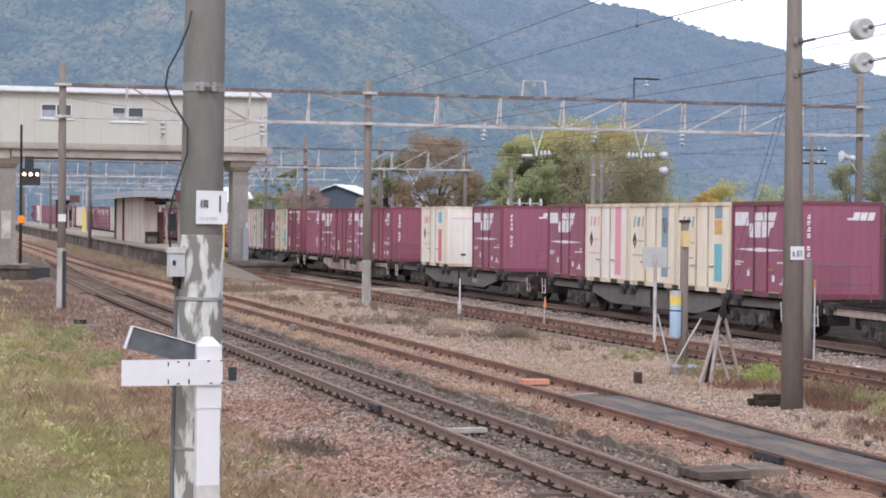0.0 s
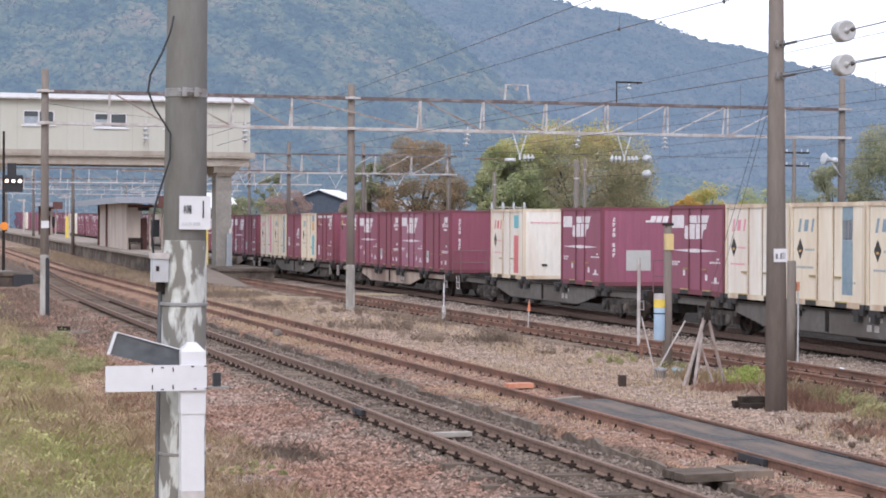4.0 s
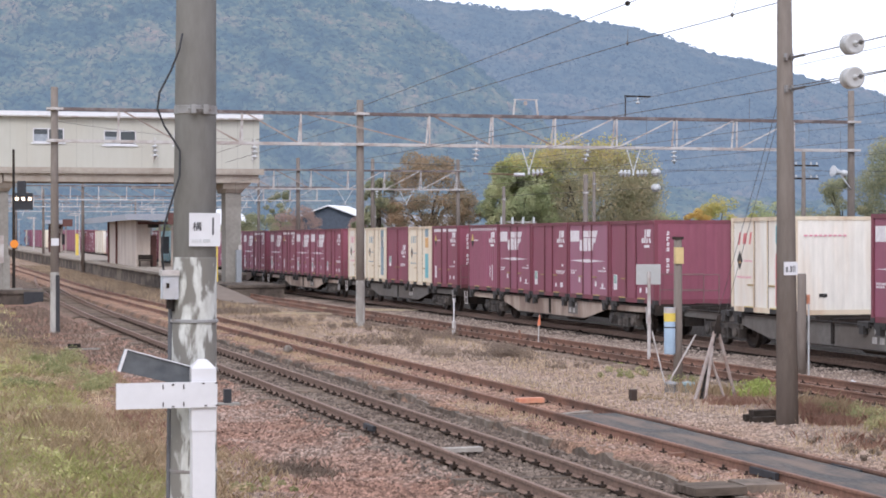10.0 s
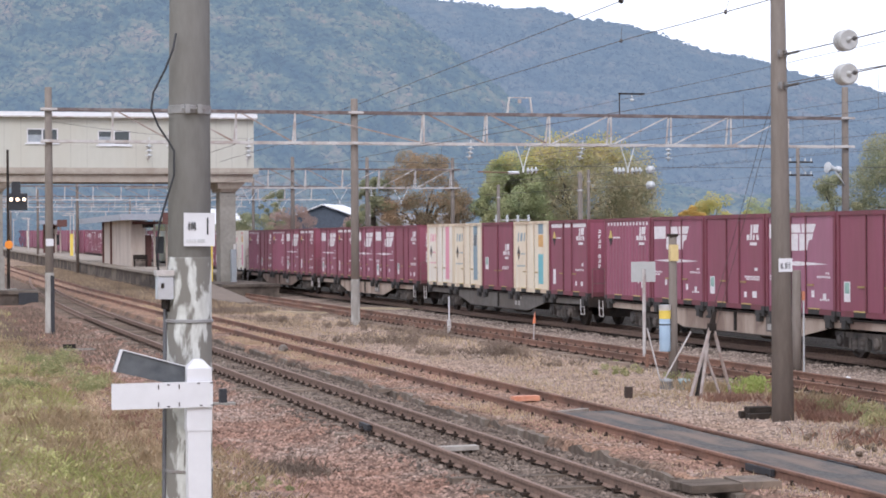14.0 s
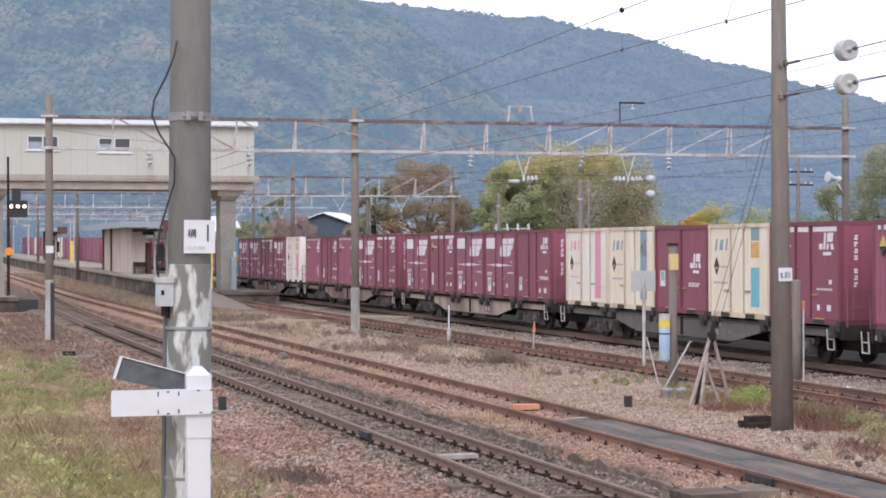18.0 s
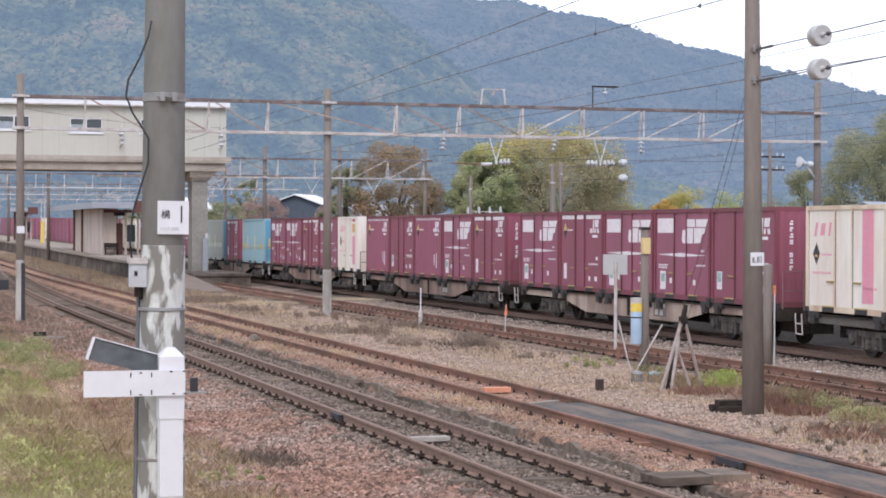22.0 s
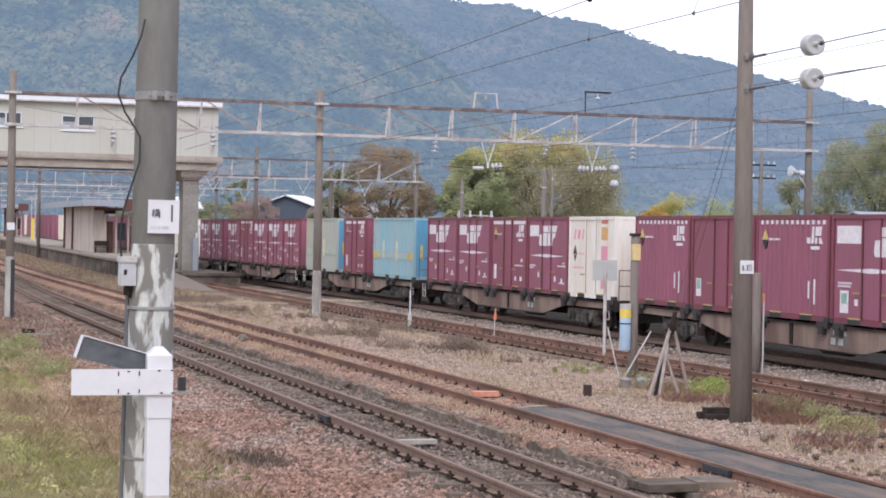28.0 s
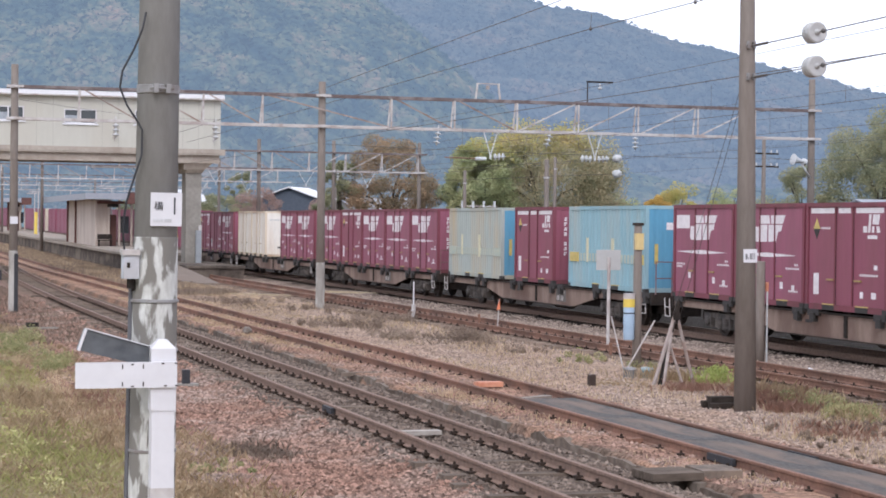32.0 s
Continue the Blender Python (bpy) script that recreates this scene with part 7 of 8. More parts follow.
def tree(name, label, x, y, rx, height, leaf_m, seed, clumps=70, per=150, leaf=0.22, bare=0.28, ry=None, second=None):
    rng = np.random.default_rng(seed)
    t = thing(name, label, "tree", (x, y, ground_z(x, y) - 0.05))
    ry = ry or rx * 0.8
    leaf, per = leaf * 0.40, int(per * 3.3)
    crown_c = height * (bare + (1 - bare) * 0.5)
    crown_h = height * (1 - bare) * 0.5
    bm = bmesh.new()
    add_rod(bm, (0, 0, 0), (0.1, 0, height * 0.45), height * 0.035, height * 0.022, 10)
    part("trunk", bm, M_BARK, t, smooth=True)
    pts = []
    for k in range(clumps):
        a = rng.uniform(0, math.tau)
        h = rng.uniform(-1, 1)
        q = math.sqrt(max(0.0, 1 - h * h)) * rng.uniform(0.35, 1.0) ** 0.5
        lump = 0.80 + 0.32 * noise.noise((math.cos(a) * 1.6 + seed, math.sin(a) * 1.6, h * 1.8))
        pts.append((math.cos(a) * q * rx * lump, math.sin(a) * q * ry * lump, crown_c + h * crown_h * lump, rng.uniform(0.13, 0.26) * rx))
    for k in range(0, clumps, max(1, clumps // 9)):
        bm = bmesh.new()
        p = pts[k]
        m_ = (p[0] * 0.45, p[1] * 0.45, height * 0.42 + (p[2] - height * 0.42) * 0.5)
        add_rod(bm, (0.05, 0, height * rng.uniform(0.2, 0.42)), m_, height * 0.014, height * 0.009, 6)
        add_rod(bm, m_, p[:3], height * 0.009, height * 0.003, 5)
        part("limb", bm, M_BARK, t)
    v, f = leaves_mesh(pts, leaf, per, rng)
    add_mesh("crown", v, f, leaf_m, t)
    if second:
        top = sorted(pts, key=lambda p: -p[2])[: clumps // 6]
        v, f = leaves_mesh([(p[0], p[1], p[2] + 0.2, p[3]) for p in top], leaf, per // 2, rng)
        add_mesh("crown_tip", v, f, second, t, "yellowing outer leaves")
    return t


tree("broad_tree", "large spreading green tree with yellowing top leaves", 57.3, 160, 9.3, 11.7, M_LEAF_MIXED, 3, 120, 210, 0.24, 0.1, 7, M_LEAF_YELLOW)
tree("broad_tree", "green tree merging with its larger neighbour", 51.5, 158, 4.4, 10.4, M_LEAF_GREEN, 9, 90, 170, 0.22, 0.1, 4, M_LEAF_YELLOW)
tree("russet_tree", "russet autumn tree with thinning leaves", 43.6, 160, 5.0, 10.3, M_LEAF_BROWN, 5, 75, 120, 0.2, 0.2, 4)
tree("russet_tree", "dark green bushy tree beside a russet tree", 39.6, 161, 2.6, 8.6, M_LEAF_OLIVE, 15, 45, 130, 0.2, 0.1, 3)
tree("olive_tree", "tall olive-green tree with ragged outline", 90.5, 160, 7.5, 13.0, M_LEAF_OLIVE, 6, 110, 190, 0.24, 0.1, 6)
tree("olive_tree", "small ragged tree at the yard's edge", 82.8, 161, 3.6, 9.2, M_LEAF_OLIVE, 26, 40, 120, 0.2, 0.15, 3)
for bx, by, br, bh, bm_, sd, lab in ((67.9, 159, 1.8, 5.7, M_LEAF_GOLD, 31, "golden yellow autumn bush"), (70.6, 161, 3.6, 6.9, M_LEAF_YELLOW, 32, "yellow-green autumn bush behind the train"), (74.8, 160, 3.8, 6.8, M_LEAF_GREEN, 33, "green bush behind the train"), (65.5, 163, 3.2, 6.0, M_LEAF_GREEN, 43, "low green bush under a tree"), (36.4, 200, 3.4, 6.0, M_LEAF_OLIVE, 34, "dark rounded evergreen bush"), (40.9, 200, 3.6, 6.2, M_LEAF_RED, 35, "dull red autumn hedge"), (41.5, 215, 2.2, 8.8, M_LEAF_OLIVE, 36, "slender green conifer behind the line"), (34.6, 202, 3.0, 5.0, M_LEAF_OLIVE, 37, "dark evergreen hedge by the line"), (78.9, 162, 3.4, 6.0, M_LEAF_OLIVE, 38, "low olive bush at the yard's edge"),
                                        (30.5, 215, 4.0, 5.5, M_LEAF_OLIVE, 39, "dark evergreen hedge by the line"), (48.5, 205, 3.6, 5.2, M_LEAF_RED, 40, "dull red autumn hedge"), (62.5, 175, 3.5, 5.4, M_LEAF_OLIVE, 41, "low dark bush under a tree"), (56.0, 172, 3.6, 5.0, M_LEAF_OLIVE, 42, "low dark bush under a tree")):
    tree("bush", lab, bx, by, br, bh, bm_, sd, 60, 60, 0.2, 0.02)

rng = np.random.default_rng(77)
clumps = []
for q in range(170):
    b, dist = radians(rng.uniform(0.5, 13.5)), rng.uniform(315, 372)
    clumps.append((dist * math.sin(b), dist * math.cos(b), rise(dist) + rng.uniform(0.5, 7.5), rng.uniform(1.8, 3.8)))
v, f = leaves_mesh(clumps, 0.42, 110, rng)
# These woods share the near hill's painted haze glow.
tagged(add_mesh("distant_woods", v, f, M_HILL_NEAR), "distant woods at the hill's foot with painted haze glow", "woods", kind="stuff")
M_HOUSEWALL = mat("pale_house_wall", (0.42, 0.40, 0.37), (0.36, 0.34, 0.31), 3, 0.85)
M_DARKWALL = mat("slate_blue_wall", (0.10, 0.12, 0.15), (0.08, 0.095, 0.12), 3, 0.85)


def house(x, y, w, d, eave, ridge, wall_m, roof_m, label, turn=0):
    h = thing("house", label, "house", (x, y, -0.35), turn=turn)
    part("wall", box((-w / 2, -d / 2, 0), (w / 2, d / 2, eave)), wall_m, h)
    for s in (-1, 1):
        bm = bmesh.new()
        a = [bm.verts.new(p) for p in ((-w / 2 - 0.5, s * (d / 2 + 0.5), eave - 0.15), (w / 2 + 0.5, s * (d / 2 + 0.5), eave - 0.15), (w / 2 + 0.5, 0, ridge), (-w / 2 - 0.5, 0, ridge))]
        b = [bm.verts.new((v.co.x, v.co.y, v.co.z + 0.14)) for v in a]
        bm.faces.new(a)
        bm.faces.new(b[::-1])
        for q in range(4):
            bm.faces.new((a[q], b[q], b[(q + 1) % 4], a[(q + 1) % 4]))
        bmesh.ops.recalc_face_normals(bm, faces=bm.faces[:])
        part("roof", bm, roof_m, h)
    for s in (-1, 1):
        bm = bmesh.new()
        va = [bm.verts.new(p) for p in ((s * w / 2, -d / 2, eave), (s * w / 2, d / 2, eave), (s * w / 2, 0, ridge - 0.05))]
        bm.faces.new(va)
        part("gable", bm, wall_m, h)
    for k in range(3):
        wx = -w / 2 + (k + 0.5) * w / 3
        wd = part("window", box((wx - 0.5, -d / 2 - 0.03, eave * 0.5), (wx + 0.5, -d / 2 + 0.02, eave * 0.8)), M_GLASS, h)
        part("window_frame", box((wx - 0.56, -d / 2 - 0.05, eave * 0.8), (wx + 0.56, -d / 2 + 0.02, eave * 0.83)), M_WHITE, wd)
    return h


house(49.7, 222, 8.0, 9.0, 5.5, 7.1, M_DARKWALL, M_ROOFWHITE, "house with slate-blue walls and bright white roof", 62)
house(37.0, 232, 6.0, 7.0, 5.0, 6.8, M_HOUSEWALL, M_ROOFWHITE, "small house with pale walls and white roof", 40)
house(47.5, 178, 7.0, 6.0, 4.3, 5.4, M_HOUSEWALL, M_SLATE, "low house with grey-blue roof behind the train", 10)
house(88.0, 152, 9.0, 6.0, 4.9, 5.6, M_HOUSEWALL, M_SLATE, "low shed with a blue-grey roof at the yard's edge", 5)

house(10.0, 340, 12.0, 9.0, 6.0, 8.2, M_HOUSEWALL, M_ROOFWHITE, "distant pale house beside the line", -10)
house(-2.0, 320, 12.0, 9.0, 5.0, 7.0, M_HOUSEWALL, M_SLATE, "distant house with grey-blue roof beside the line", 12)
tp = tapered_pole("telegraph_pole", "grey telegraph pole with crossarms and insulators", 53.9, 110, -0.35, 8.4, 0.17, 0.11)
for z in (7.7, 6.9):
    part("crossarm", box((-1.0, -0.06, z), (1.0, 0.06, z + 0.1)), M_DARKSTEEL, tp)
    for q in (-0.9, -0.5, 0.5, 0.9):
        part("insulator", rod((q, 0, z + 0.1), (q, 0, z + 0.28), 0.055, 0.04, 8), M_INSUL, tp)
for px, py, ph in ((36.5, 150, 5.6), (41.2, 131, 6.6), (33.2, 92, 6.1), (51.2, 140, 8.0)):
    q = tapered_pole("yard_pole", "slim grey concrete pole behind the train", px, py, -0.35, ph, 0.15, 0.11)
    part("band", rod((0, 0, ph - 0.6), (0, 0, ph - 0.5), 0.15, n=12), M_GALV, q)
# white tank frames seen over the wagons' roofs
tf = thing("pipe_stand", "row of white vertical pipes behind the train", "pipe stand", (47.0, 150, -0.35))
for q in range(4):
    part("pipe", rod((q * 0.9, 0, 0), (q * 0.9, 0, 5.05), 0.10, n=8), M_INSUL, tf)
part("top_rail", box((-0.2, -0.06, 4.6), (2.9, 0.06, 4.7)), M_GALV, tf)

# ---- grass, weeds and stones ----
M_GRASS = leaf_material("green_grass", ((0.1, (0.38, 0.39, 0.16)), (0.35, (0.53, 0.54, 0.215)), (0.55, (0.68, 0.63, 0.31)), (0.8, (0.72, 0.66, 0.44))), 0.35)
M_DRYGRASS = leaf_material("dry_grass", ((0.1, (0.43, 0.33, 0.205)), (0.4, (0.53, 0.41, 0.26)), (0.6, (0.63, 0.49, 0.325)), (0.8, (0.71, 0.58, 0.40))), 0.35)
M_REDWEED = leaf_material("reddish_weeds", ((0.1, (0.30, 0.17, 0.13)), (0.5, (0.48, 0.29, 0.22)), (0.8, (0.60, 0.42, 0.32))))
M_LIMEWEED = leaf_material("fresh_green_weeds", ((0.1, (0.20, 0.25, 0.08)), (0.5, (0.38, 0.43, 0.14)), (0.8, (0.54, 0.55, 0.22))))
M_WEED = leaf_material("muted_green_weeds", ((0.1, (0.174, 0.187, 0.084)), (0.4, (0.281, 0.294, 0.140)), (0.6, (0.414, 0.389, 0.203)), (0.8, (0.587, 0.484, 0.279))))
M_GREYWEED = leaf_material("withered_grey_weeds", ((0.1, (0.165, 0.132, 0.108)), (0.5, (0.291, 0.227, 0.178)), (0.8, (0.419, 0.339, 0.258))))


def blades(name, label, spots, material, height, width, seed, lean=0.5):
    """Grass blades at the given spots (x, y), each one bent triangle."""
    rng = np.random.default_rng(seed)
    n = len(spots)
    z = np.array([ground_z(a, b) - 0.02 for a, b in spots])
    base = np.column_stack([spots, z])
    a = rng.uniform(0, math.tau, n)
    h = height * rng.uniform(0.45, 1.25, n)
    side = np.column_stack([np.cos(a), np.sin(a), np.zeros(n)]) * (width * rng.uniform(0.6, 1.4, n) / 2)[:, None]
    out = np.column_stack([-np.sin(a), np.cos(a), np.zeros(n)]) * (h * lean * rng.uniform(0.1, 1.0, n))[:, None]
    mid = base + out * 0.35 + np.column_stack([np.zeros(n), np.zeros(n), h * 0.6])
    tip = base + out + np.column_stack([np.zeros(n), np.zeros(n), h])
    v = np.stack([base - side, base + side, mid + side * 0.8, tip, mid - side * 0.8], 1).reshape(-1, 3)
    f = np.arange(n * 5).reshape(-1, 5)
    ob = add_mesh(name, v, f, material)
    return tagged(ob, label, "grass", kind="stuff")


def scatter(n, x0, x1, y0, y1, seed, keep=None, near=1.0):
    rng = np.random.default_rng(seed)
    y = y0 + (y1 - y0) * rng.uniform(0, 1, n) ** near
    x = rng.uniform(x0, x1, n)
    p = np.column_stack([x, y])
    if keep is not None:
        k = np.array([keep(a, b) for a, b in p])
        p = p[rng.uniform(0, 1, n) < k]
    return p


def patch(cx, cy, rx, ry, n, seed):
    rng = np.random.default_rng(seed)
    d = rng.normal(size=(n, 2)) * 0.5
    return np.column_stack([cx + d[:, 0] * rx, cy + d[:, 1] * ry])


def green_here(x, y):
    return max(0.0, min(1.0, 0.55 + 1.4 * noise.noise((x * 0.5, y * 0.35, 2.2)) + (2.0 - x) * 0.28))


def dry_here(x, y):
    return max(0.0, min(1.0, 0.45 + 1.3 * noise.noise((x * 0.7, y * 0.4, 8.2)) + 0.4 * (3.9 - x)))


blades("grass_green", "tangled green and yellowing wayside grass", scatter(100000, -1.2, 3.4, 17.5, 48, 1, green_here, 1.5), M_GRASS, 0.15, 0.011, 2, 1.1)
blades("grass_dry", "dry straw-coloured grass and weed stalks", scatter(75000, 0.2, 5.0, 17.5, 62, 3, dry_here, 1.5), M_DRYGRASS, 0.15, 0.009, 4, 1.0)
blades("grass_far", "thin dry grass along the yard's edge", scatter(15000, -2, 3.8, 45, 98, 5, dry_here, 1.2), M_DRYGRASS, 0.12, 0.022, 6)
blades("grass_far_green", "patches of low green grass by the line", scatter(16000, -2, 5.0, 45, 98, 7, green_here, 1.2), M_GRASS, 0.2, 0.024, 8)


def strip_here(x, y):
    return max(0.0, min(1.0, 0.35 + 1.7 * noise.noise((x * 0.8, y * 0.25, 4.4)) + 0.25 * (y > 45)))


blades("yard_dry_grass", "sparse dry grass between the yard tracks", scatter(20000, 12.6, 17.0, 22, 104, 9, strip_here, 1.2), M_DRYGRASS, 0.11, 0.014, 10)
blades("platform_grass", "tawny dry grass before the platform", scatter(12000, 12.2, 15.4, 84, 200, 61, None, 1.3), M_DRYGRASS, 0.2, 0.035, 62)
blades("platform_weeds", "withered brown weeds before the platform", scatter(16000, 12.0, 15.6, 80, 200, 63, None, 1.3), M_GREYWEED, 0.22, 0.035, 64)
blades("yard_grey_weeds", "low withered grey weeds beside the tracks", np.concatenate([scatter(9000, 3.4, 6.6, 50, 95, 93, None, 1.1), scatter(12000, -0.5, 4.6, 43, 90, 94, None, 1.1), patch(15.2, 49, 1.4, 4, 1000, 11), patch(16.3, 62, 1.0, 5, 900, 12), patch(14.2, 56, 1.0, 4, 700, 13), patch(5.3, 26.2, 0.55, 0.9, 700, 14), patch(13.6, 72, 1.2, 8, 900, 15), patch(16.2, 31, 1.0, 2, 1600, 16)]), M_GREYWEED, 0.13, 0.014, 17, 0.9)
blades("track_grass", "dry tufts growing along the rusty track", np.concatenate([scatter(9000, 9.75, 10.4, 20, 75, 18, strip_here), scatter(9000, 10.7, 11.4, 35, 90, 19, strip_here), scatter(9000, 11.7, 12.6, 20, 90, 20, strip_here)]), M_DRYGRASS, 0.08, 0.012, 21)
blades("red_weeds", "rust-red withered weeds round the pole foot", np.concatenate([patch(14.9, 33.3, 0.5, 0.7, 500, 22), patch(15.6, 31.4, 0.55, 0.9, 1500, 23), patch(14.75, 29.1, 0.35, 0.5, 700, 29), patch(16.2, 32.3, 0.6, 0.8, 1800, 28), patch(15.8, 32.4, 0.4, 0.5, 420, 24), patch(16.0, 29.0, 0.6, 1.0, 260, 25), patch(4.0, 33, 0.5, 3, 420, 26), patch(13.9, 26.0, 0.7, 1.3, 300, 27)]), M_REDWEED, 0.17, 0.007, 27, 0.9)
blades("stalks", "tall pale dry stalks round the yard posts", np.concatenate([patch(15.5, 35.6, 0.8, 1.0, 450, 71), patch(15.9, 31.6, 0.6, 0.9, 500, 78), patch(16.2, 33.5, 0.6, 0.9, 130, 72), patch(15.9, 30.3, 0.6, 0.8, 130, 73), patch(15.2, 27.6, 0.6, 0.9, 130, 74), patch(2.0, 33, 1.0, 6, 500, 75), patch(3.6, 27, 0.6, 4, 300, 76)]), M_DRYGRASS, 0.26, 0.006, 77, 0.6)


def leafy_weeds(name, label, spots, material, leaf, seed):
    """Low plants of many small leaves; a spot is x, y, half width, height, leaves."""
    rng = np.random.default_rng(seed)
    vs, fs, k0 = [], [], 0
    for x, y, r, h, n in spots:
        cs = [(x + rng.normal() * r * 0.55, y + rng.normal() * r * 0.8, 0.0, h * rng.uniform(0.3, 0.6)) for _ in range(9)]
        cs = [(a, b, ground_z(a, b) + q * 0.75, q) for a, b, _, q in cs]
        v, f = leaves_mesh(cs, leaf, max(1, n // 9), rng)
        vs.append(v)
        fs.append(f + k0)
        k0 += len(v)
    ob = add_mesh(name, np.concatenate(vs), np.concatenate(fs), material)
    return tagged(ob, label, "weeds", kind="stuff")


leafy_weeds("lime_weeds", "fresh green leafy weeds among dry grass", [(16.3, 35.3, 0.42, 0.42, 1500), (16.0, 34.9, 0.3, 0.3, 700), (17.3, 45, 0.4, 0.15, 200)], M_LIMEWEED, 0.028, 81)
leafy_weeds("yellow_weeds", "yellow-green autumn weeds beside the pole", [(4.44, 24.34, 0.35, 0.16, 500), (15.9, 30.3, 0.42, 0.34, 1100), (15.3, 27.7, 0.5, 0.34, 1100), (15.6, 28.8, 0.4, 0.25, 600), (16.0, 41.0, 0.55, 0.22, 800), (16.3, 39.0, 0.3, 0.2, 350)], M_WEED, 0.024, 82)
leafy_weeds("wayside_weeds", "soft pale green wayside weeds in the grass", [(0.7 + 1.7 * math.sin(k * 2.4), 18.5 + k * 0.62, 0.6, 0.3, 420) for k in range(46)], M_GRASS, 0.016, 83)
leafy_weeds("bushy_weeds", "bushy green wayside weeds beside the track", [(3.55, 44.99, 0.55, 0.55, 1300), (3.98, 42.22, 0.55, 0.55, 1300), (3.33, 50.32, 0.55, 0.55, 1300), (4.30, 50.13, 0.55, 0.55, 1300), (4.05, 40.58, 0.55, 0.35, 1300), (2.60, 40.90, 0.55, 0.35, 1300)], M_WEED, 0.026, 91)
leafy_weeds("seeding_weeds", "dry tan seeding weeds among the grass", [(2.3 + 1.6 * math.sin(k * 1.9 + 1), 18.8 + k * 0.7, 0.6, 0.26, 500) for k in range(46)], M_DRYGRASS, 0.015, 90)
leafy_weeds("withered_weeds", "low brown withered weeds on the gravel", [(13.3, 24.3, 0.7, 0.09, 1300), (14.5, 25.4, 0.8, 0.1, 1600), (15.4, 26.4, 0.8, 0.12, 1500), (12.6, 22.6, 0.5, 0.07, 900), (13.75, 25.8, 0.6, 0.16, 700), (14.4, 26.8, 0.5, 0.16, 500), (15.3, 43.8, 0.5, 0.2, 700), (15.4, 48.9, 0.8, 0.42, 2600), (13.7, 49.6, 0.6, 0.32, 1500), (12.95, 55.5, 0.6, 0.3, 1200), (16.3, 60, 0.9, 0.42, 2200), (15.6, 66, 0.9, 0.4, 1800), (14.2, 71, 0.9, 0.4, 1800), (5.3, 26.2, 0.4, 0.1, 500), (14.5, 56, 0.9, 0.36, 1900), (16.6, 52.5, 0.5, 0.3, 1000)], M_GREYWEED, 0.022, 84)
blades("straw_litter", "pale cut straw strewn over the gravel", np.concatenate([scatter(8000, 12.0, 16.4, 20, 62, 85, strip_here, 1.4), patch(14.1, 35.0, 0.6, 0.9, 2600, 86), scatter(7000, 9.7, 12.0, 20, 50, 87, strip_here, 1.4), scatter(6000, 3.4, 6.4, 19, 50, 88, dry_here, 1.4)]), M_DRYGRASS, 0.035, 0.010, 89, 4.5)


def stones(name, label, spots, material, size, seed):
    """Angular chips of stone, bedded in the ground."""
    rng = np.random.default_rng(seed)
    n = len(spots)
    z = np.array([ground_z(a, b) for a, b in spots])
    s = size * rng.uniform(0.5, 1.5, n)
    c = np.column_stack([spots, z + s * 0.06])
    axes = np.array([(1, 0, 0), (0, 1, 0), (-1, 0, 0), (0, -1, 0), (0, 0, 0.75), (0, 0, -0.75)])
    a = rng.uniform(0, math.tau, n)
    rot = np.stack([np.stack([np.cos(a), -np.sin(a), np.zeros(n)], 1), np.stack([np.sin(a), np.cos(a), np.zeros(n)], 1), np.stack([np.zeros(n), np.zeros(n), np.ones(n)], 1)], 1)
    v = axes[None] * rng.uniform(0.55, 1.15, (n, 6, 1)) + rng.normal(0, 0.18, (n, 6, 3))
    v = np.einsum("nij,nkj->nki", rot, v) * s[:, None, None] + c[:, None]
    tri = np.array([(0, 1, 4), (1, 2, 4), (2, 3, 4), (3, 0, 4)])
    f = (np.arange(n)[:, None, None] * 6 + tri[None]).reshape(-1, 3)
    ob = add_mesh(name, v.reshape(-1, 3), f, material)
    return tagged(ob, label, "gravel", kind="stuff")


M_REDSTONE = mat("red_brown_ballast", (0.30, 0.185, 0.138), (0.20, 0.116, 0.086), 8, 0.95, bump=0.2, c=(0.30, 0.24, 0.20), big=0.6, amount=0.7, vary=0.6, island=True)
M_DARKSTONE = mat("oily_ballast", (0.20, 0.155, 0.125), (0.085, 0.066, 0.053), 8, 0.9, bump=0.2, c=(0.2, 0.16, 0.13), big=0.6, amount=0.7, vary=0.6, island=True)
M_TANSTONE = mat("tan_gravel", (0.42, 0.335, 0.275), (0.23, 0.168, 0.135), 8, 0.95, bump=0.2, c=(0.34, 0.235, 0.175), big=0.6, amount=0.7, vary=0.5, island=True)
# Ballast colour that already holds the shade cast by the wagons above.
M_SHADESTONE = mat("train_shade_ballast", (0.04, 0.033, 0.028), (0.018, 0.015, 0.013), 8, 0.9, bump=0.2, vary=0.4, island=True)
M_GREYSTONE = mat("grey_ballast", (0.41, 0.335, 0.28), (0.26, 0.205, 0.17), 8, 0.95, bump=0.2, vary=0.35, island=True)
stones("ballast_red", "red-brown ballast chips beside the track", scatter(46000, 4.0, 6.9, 18, 75, 41, None, 1.6), M_REDSTONE, 0.034, 42)
stones("ballast_dark", "dark oily ballast between the rails", scatter(28000, 6.7, 9.45, 18, 62, 43, None, 1.5), M_DARKSTONE, 0.035, 44)
stones("gravel_second", "reddish gravel round the rusty track", scatter(23000, 9.65, 12.4, 20, 70, 45, None, 1.4), M_REDSTONE, 0.028, 46)
stones("gravel_tan", "tan gravel between the yard tracks", scatter(40000, 12.2, 16.6, 20, 68, 47, lambda a, b: max(0.1, min(1, 0.75 + noise.noise((a * 0.7, b * 0.4, 3.3)) - 0.12 * abs(a - 13.6))), 1.4), M_TANSTONE, 0.028, 48)
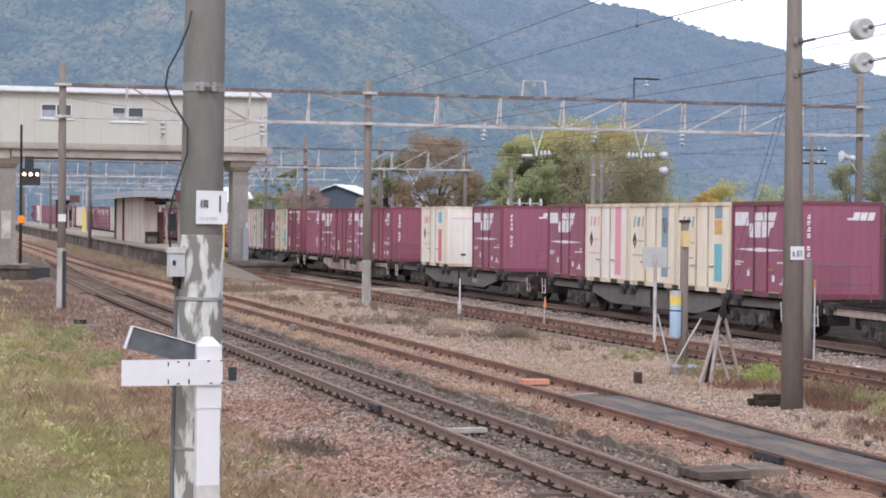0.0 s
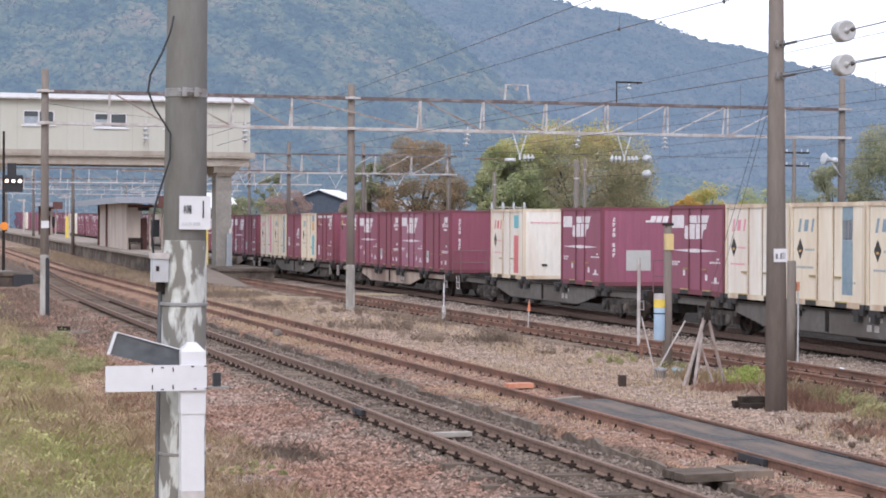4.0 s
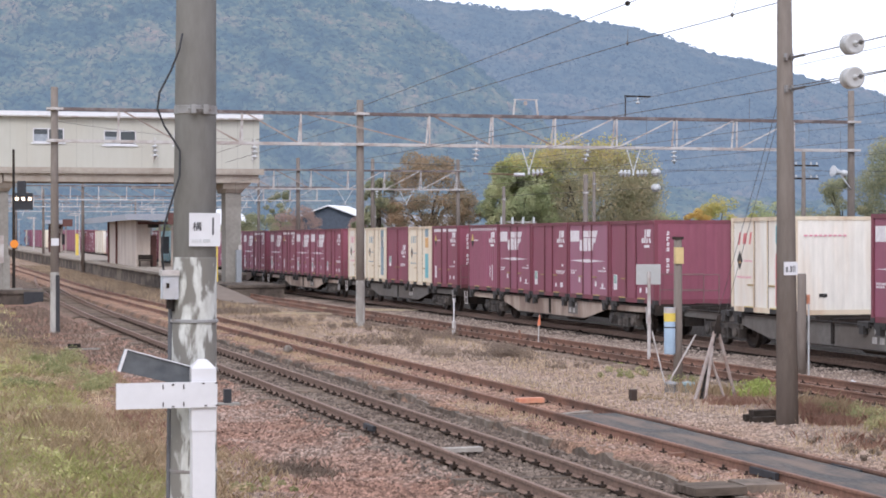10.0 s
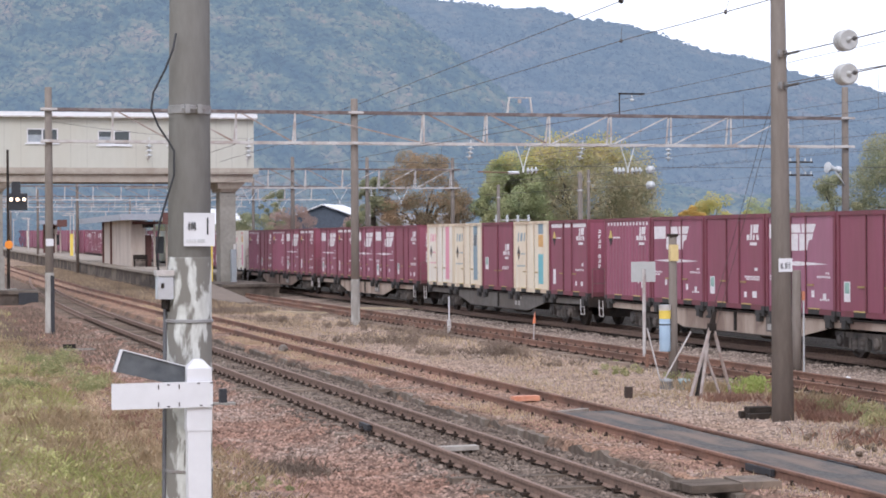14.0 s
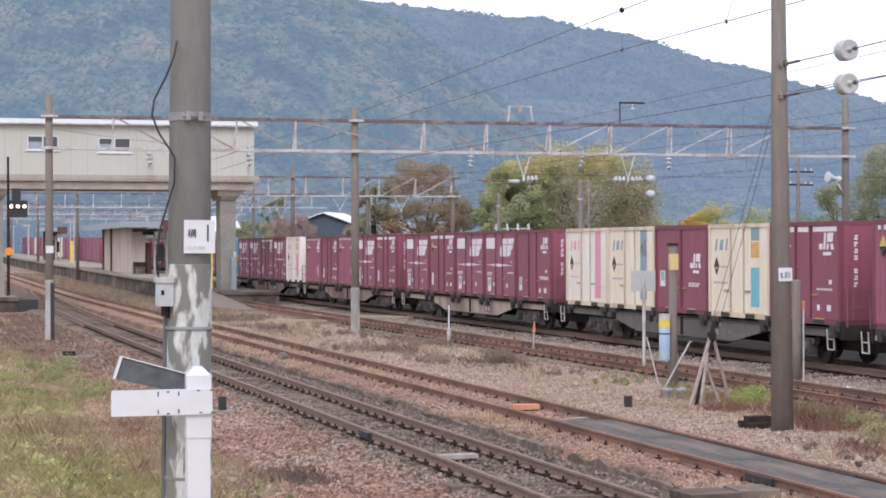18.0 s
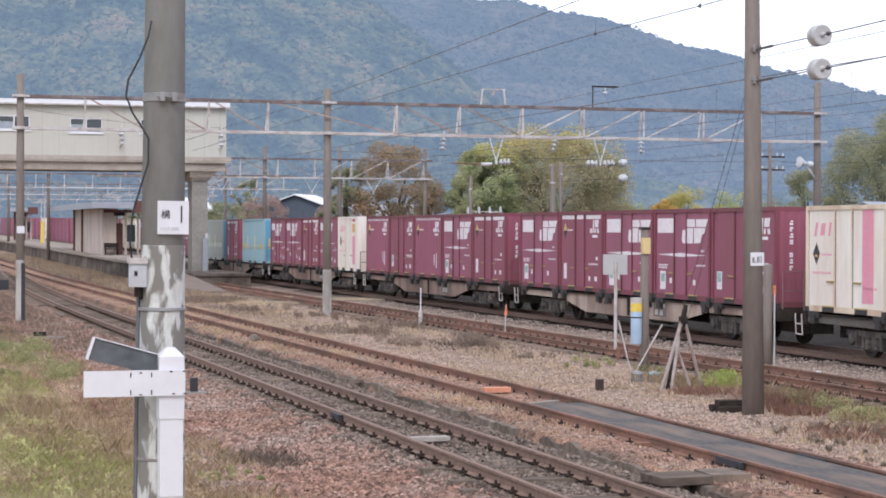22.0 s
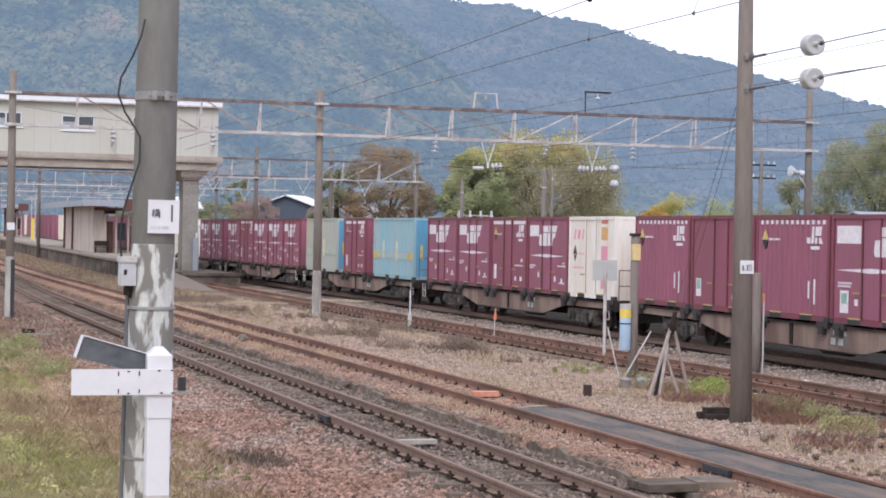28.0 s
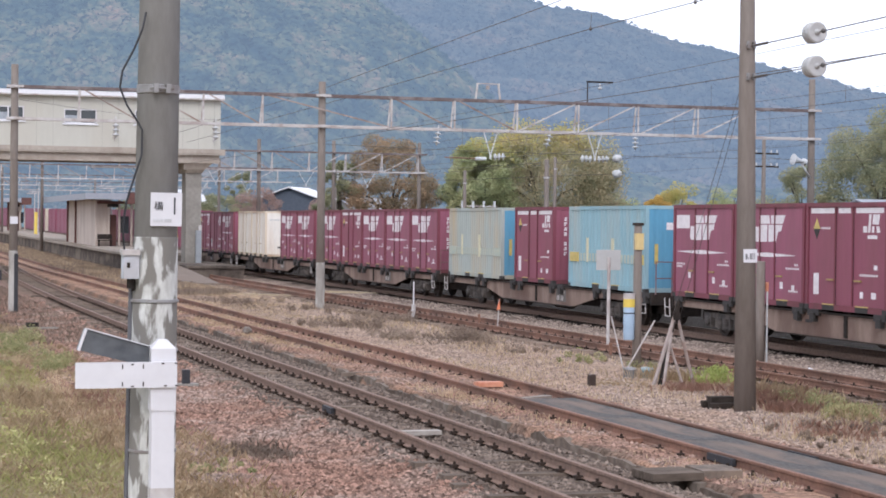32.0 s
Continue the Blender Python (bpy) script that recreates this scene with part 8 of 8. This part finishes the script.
stones("ballast_grey", "grey ballast along the train's track", scatter(24000, 16.8, 21.5, 26, 85, 49, None, 1.3), M_GREYSTONE, 0.035, 50)
stones("ballast_under_train", "ballast painted dark with the freight train's shade", scatter(10000, 21.5, 24.2, 26, 90, 51, None, 1.3), M_SHADESTONE, 0.04, 52)

# ---- wagons and their loads, from the front of the train to its rear; a dot is an empty place ----
LOADS = ["AJAA.", "ACENA", ".A.W.", "JPJAR", "KCDEN", "JBBKB", "KBRJR", "OAKAA", "LONG", "AAAKA", "AA.YY", "AJKAR", "AKJAA", "JAAKA", "A.W.A", "KRJAA", "AAYJK", "JAKAA", "LONG", "ARJAK", "JAAKA", "KAJRA"]
rolling = []
wheelsets = []
made_before = {}


def far_wagon():
    """A wagon that is only seen far down the line."""
    w = thing("flat_wagon", "distant dark container flat wagon on two bogies", "wagon", group="wagons of the train")
    part("frame", box((-1.2, 0.02, 0.6), (1.2, 18.98, 0.99)), M_SILL_BROWN, w)
    for y in (2.95, 16.05):
        bm = box((-1.05, y - 1.2, 0.2), (1.05, y + 1.2, 0.6))
        for s in (-0.9, 0.9):
            for sx in (-1, 1):
                add_rod(bm, (sx * 0.5, y + s, 0.43), (sx * 0.64, y + s, 0.43), 0.43, n=14)
        part("bogie", bm, M_BOGIE, w)
    return w


def far_container(kind):
    c = thing("freight_container", "distant burgundy freight container with white emblem" if kind == "far burgundy" else "distant cream freight container with blue column", "container", group="containers on the train")
    body = M_BURG if kind == "far burgundy" else M_CREAM
    bm = box((-1.205, 0.02, 0.0), (1.21, CON_L - 0.02, 2.48))
    part("shell", bm, body, c)
    for y in (0.0, CON_L - 0.1):
        for sx in (-1.225, 1.125):
            part("corner_post", box((sx, y, 0), (sx + 0.1, y + 0.1, 2.5)), M_BURG_DARK if kind == "far burgundy" else M_CREAM, c)
    if kind == "far burgundy":
        marks(c, CON_L, "emblem", M_SIGNWHITE, [(0.2, 0.9, 1.85, 2.2), (1.1, 2.5, 1.75, 2.2), (0.3, 3.3, 1.3, 1.38)])
    else:
        marks(c, CON_L, "colour_column", M_MARK_BLUE, [(2.5, 2.95, 0.3, 2.4)])
    return c


def place(kind, builder, y):
    m = pose(TRAIN_X, y, 0)
    if kind in made_before:
        ob = copy_thing(made_before[kind], m)
    else:
        ob = made_before[kind] = builder()
        ob.matrix_basis = m
    return ob


for i, load in enumerate(LOADS):
    front = 43.9 + (i - 1) * WAGON
    style = "grey" if i in (1, 2, 4) else "tan" if i in (0, 3, 5) else "brown"
    far = i >= 12
    w = place("far wagon", far_wagon, front) if far else place("wagon " + style, lambda: make_wagon(style), front)
    rolling.append((w, front, 0.0))
    if i < 12:
        wheelsets += [(c, c.location.y) for c in w.children if c.name.startswith("wheelset")]
    if load == "LONG":
        for kind, off in (("S", 0.4), ("K", 7.85), ("G", 12.92)):
            if far and kind == "K":
                continue
            ob = place("long " + kind if kind != "K" else "K", (lambda: make_container("K")) if kind == "K" else (lambda: make_long_container(kind)), front + off)
            rolling.append((ob, front + off, DECK))
        continue
    for s, kind in enumerate(load):
        if kind != ".":
            off = s * SLOT + 0.04
            if far:
                fk = "far cream" if kind in "WYCEN" else "far burgundy"
                rolling.append((place(fk, lambda: far_container(fk), front + off), front + off, DECK))
                continue
            rolling.append((place(kind, lambda: make_container(kind), front + off), front + off, DECK))


def motions():
    """The train rolls down its track and gathers speed; its wheels turn with it."""
    for ob, y, z in rolling:
        walk(ob, [(k, pose(TRAIN_X, y - SHIFT_D[k], z + rise(y - SHIFT_D[k] + 2))) for k in SHIFT_T])
    for wheel, y in wheelsets:
        turn = Matrix.Translation((0, y, 0.43))
        walk(wheel, [(k, turn @ Matrix.Rotation(train_shift(k) / 0.43 % math.tau, 4, "X")) for k in [j / 10 for j in range(0, 321)]])


motions()
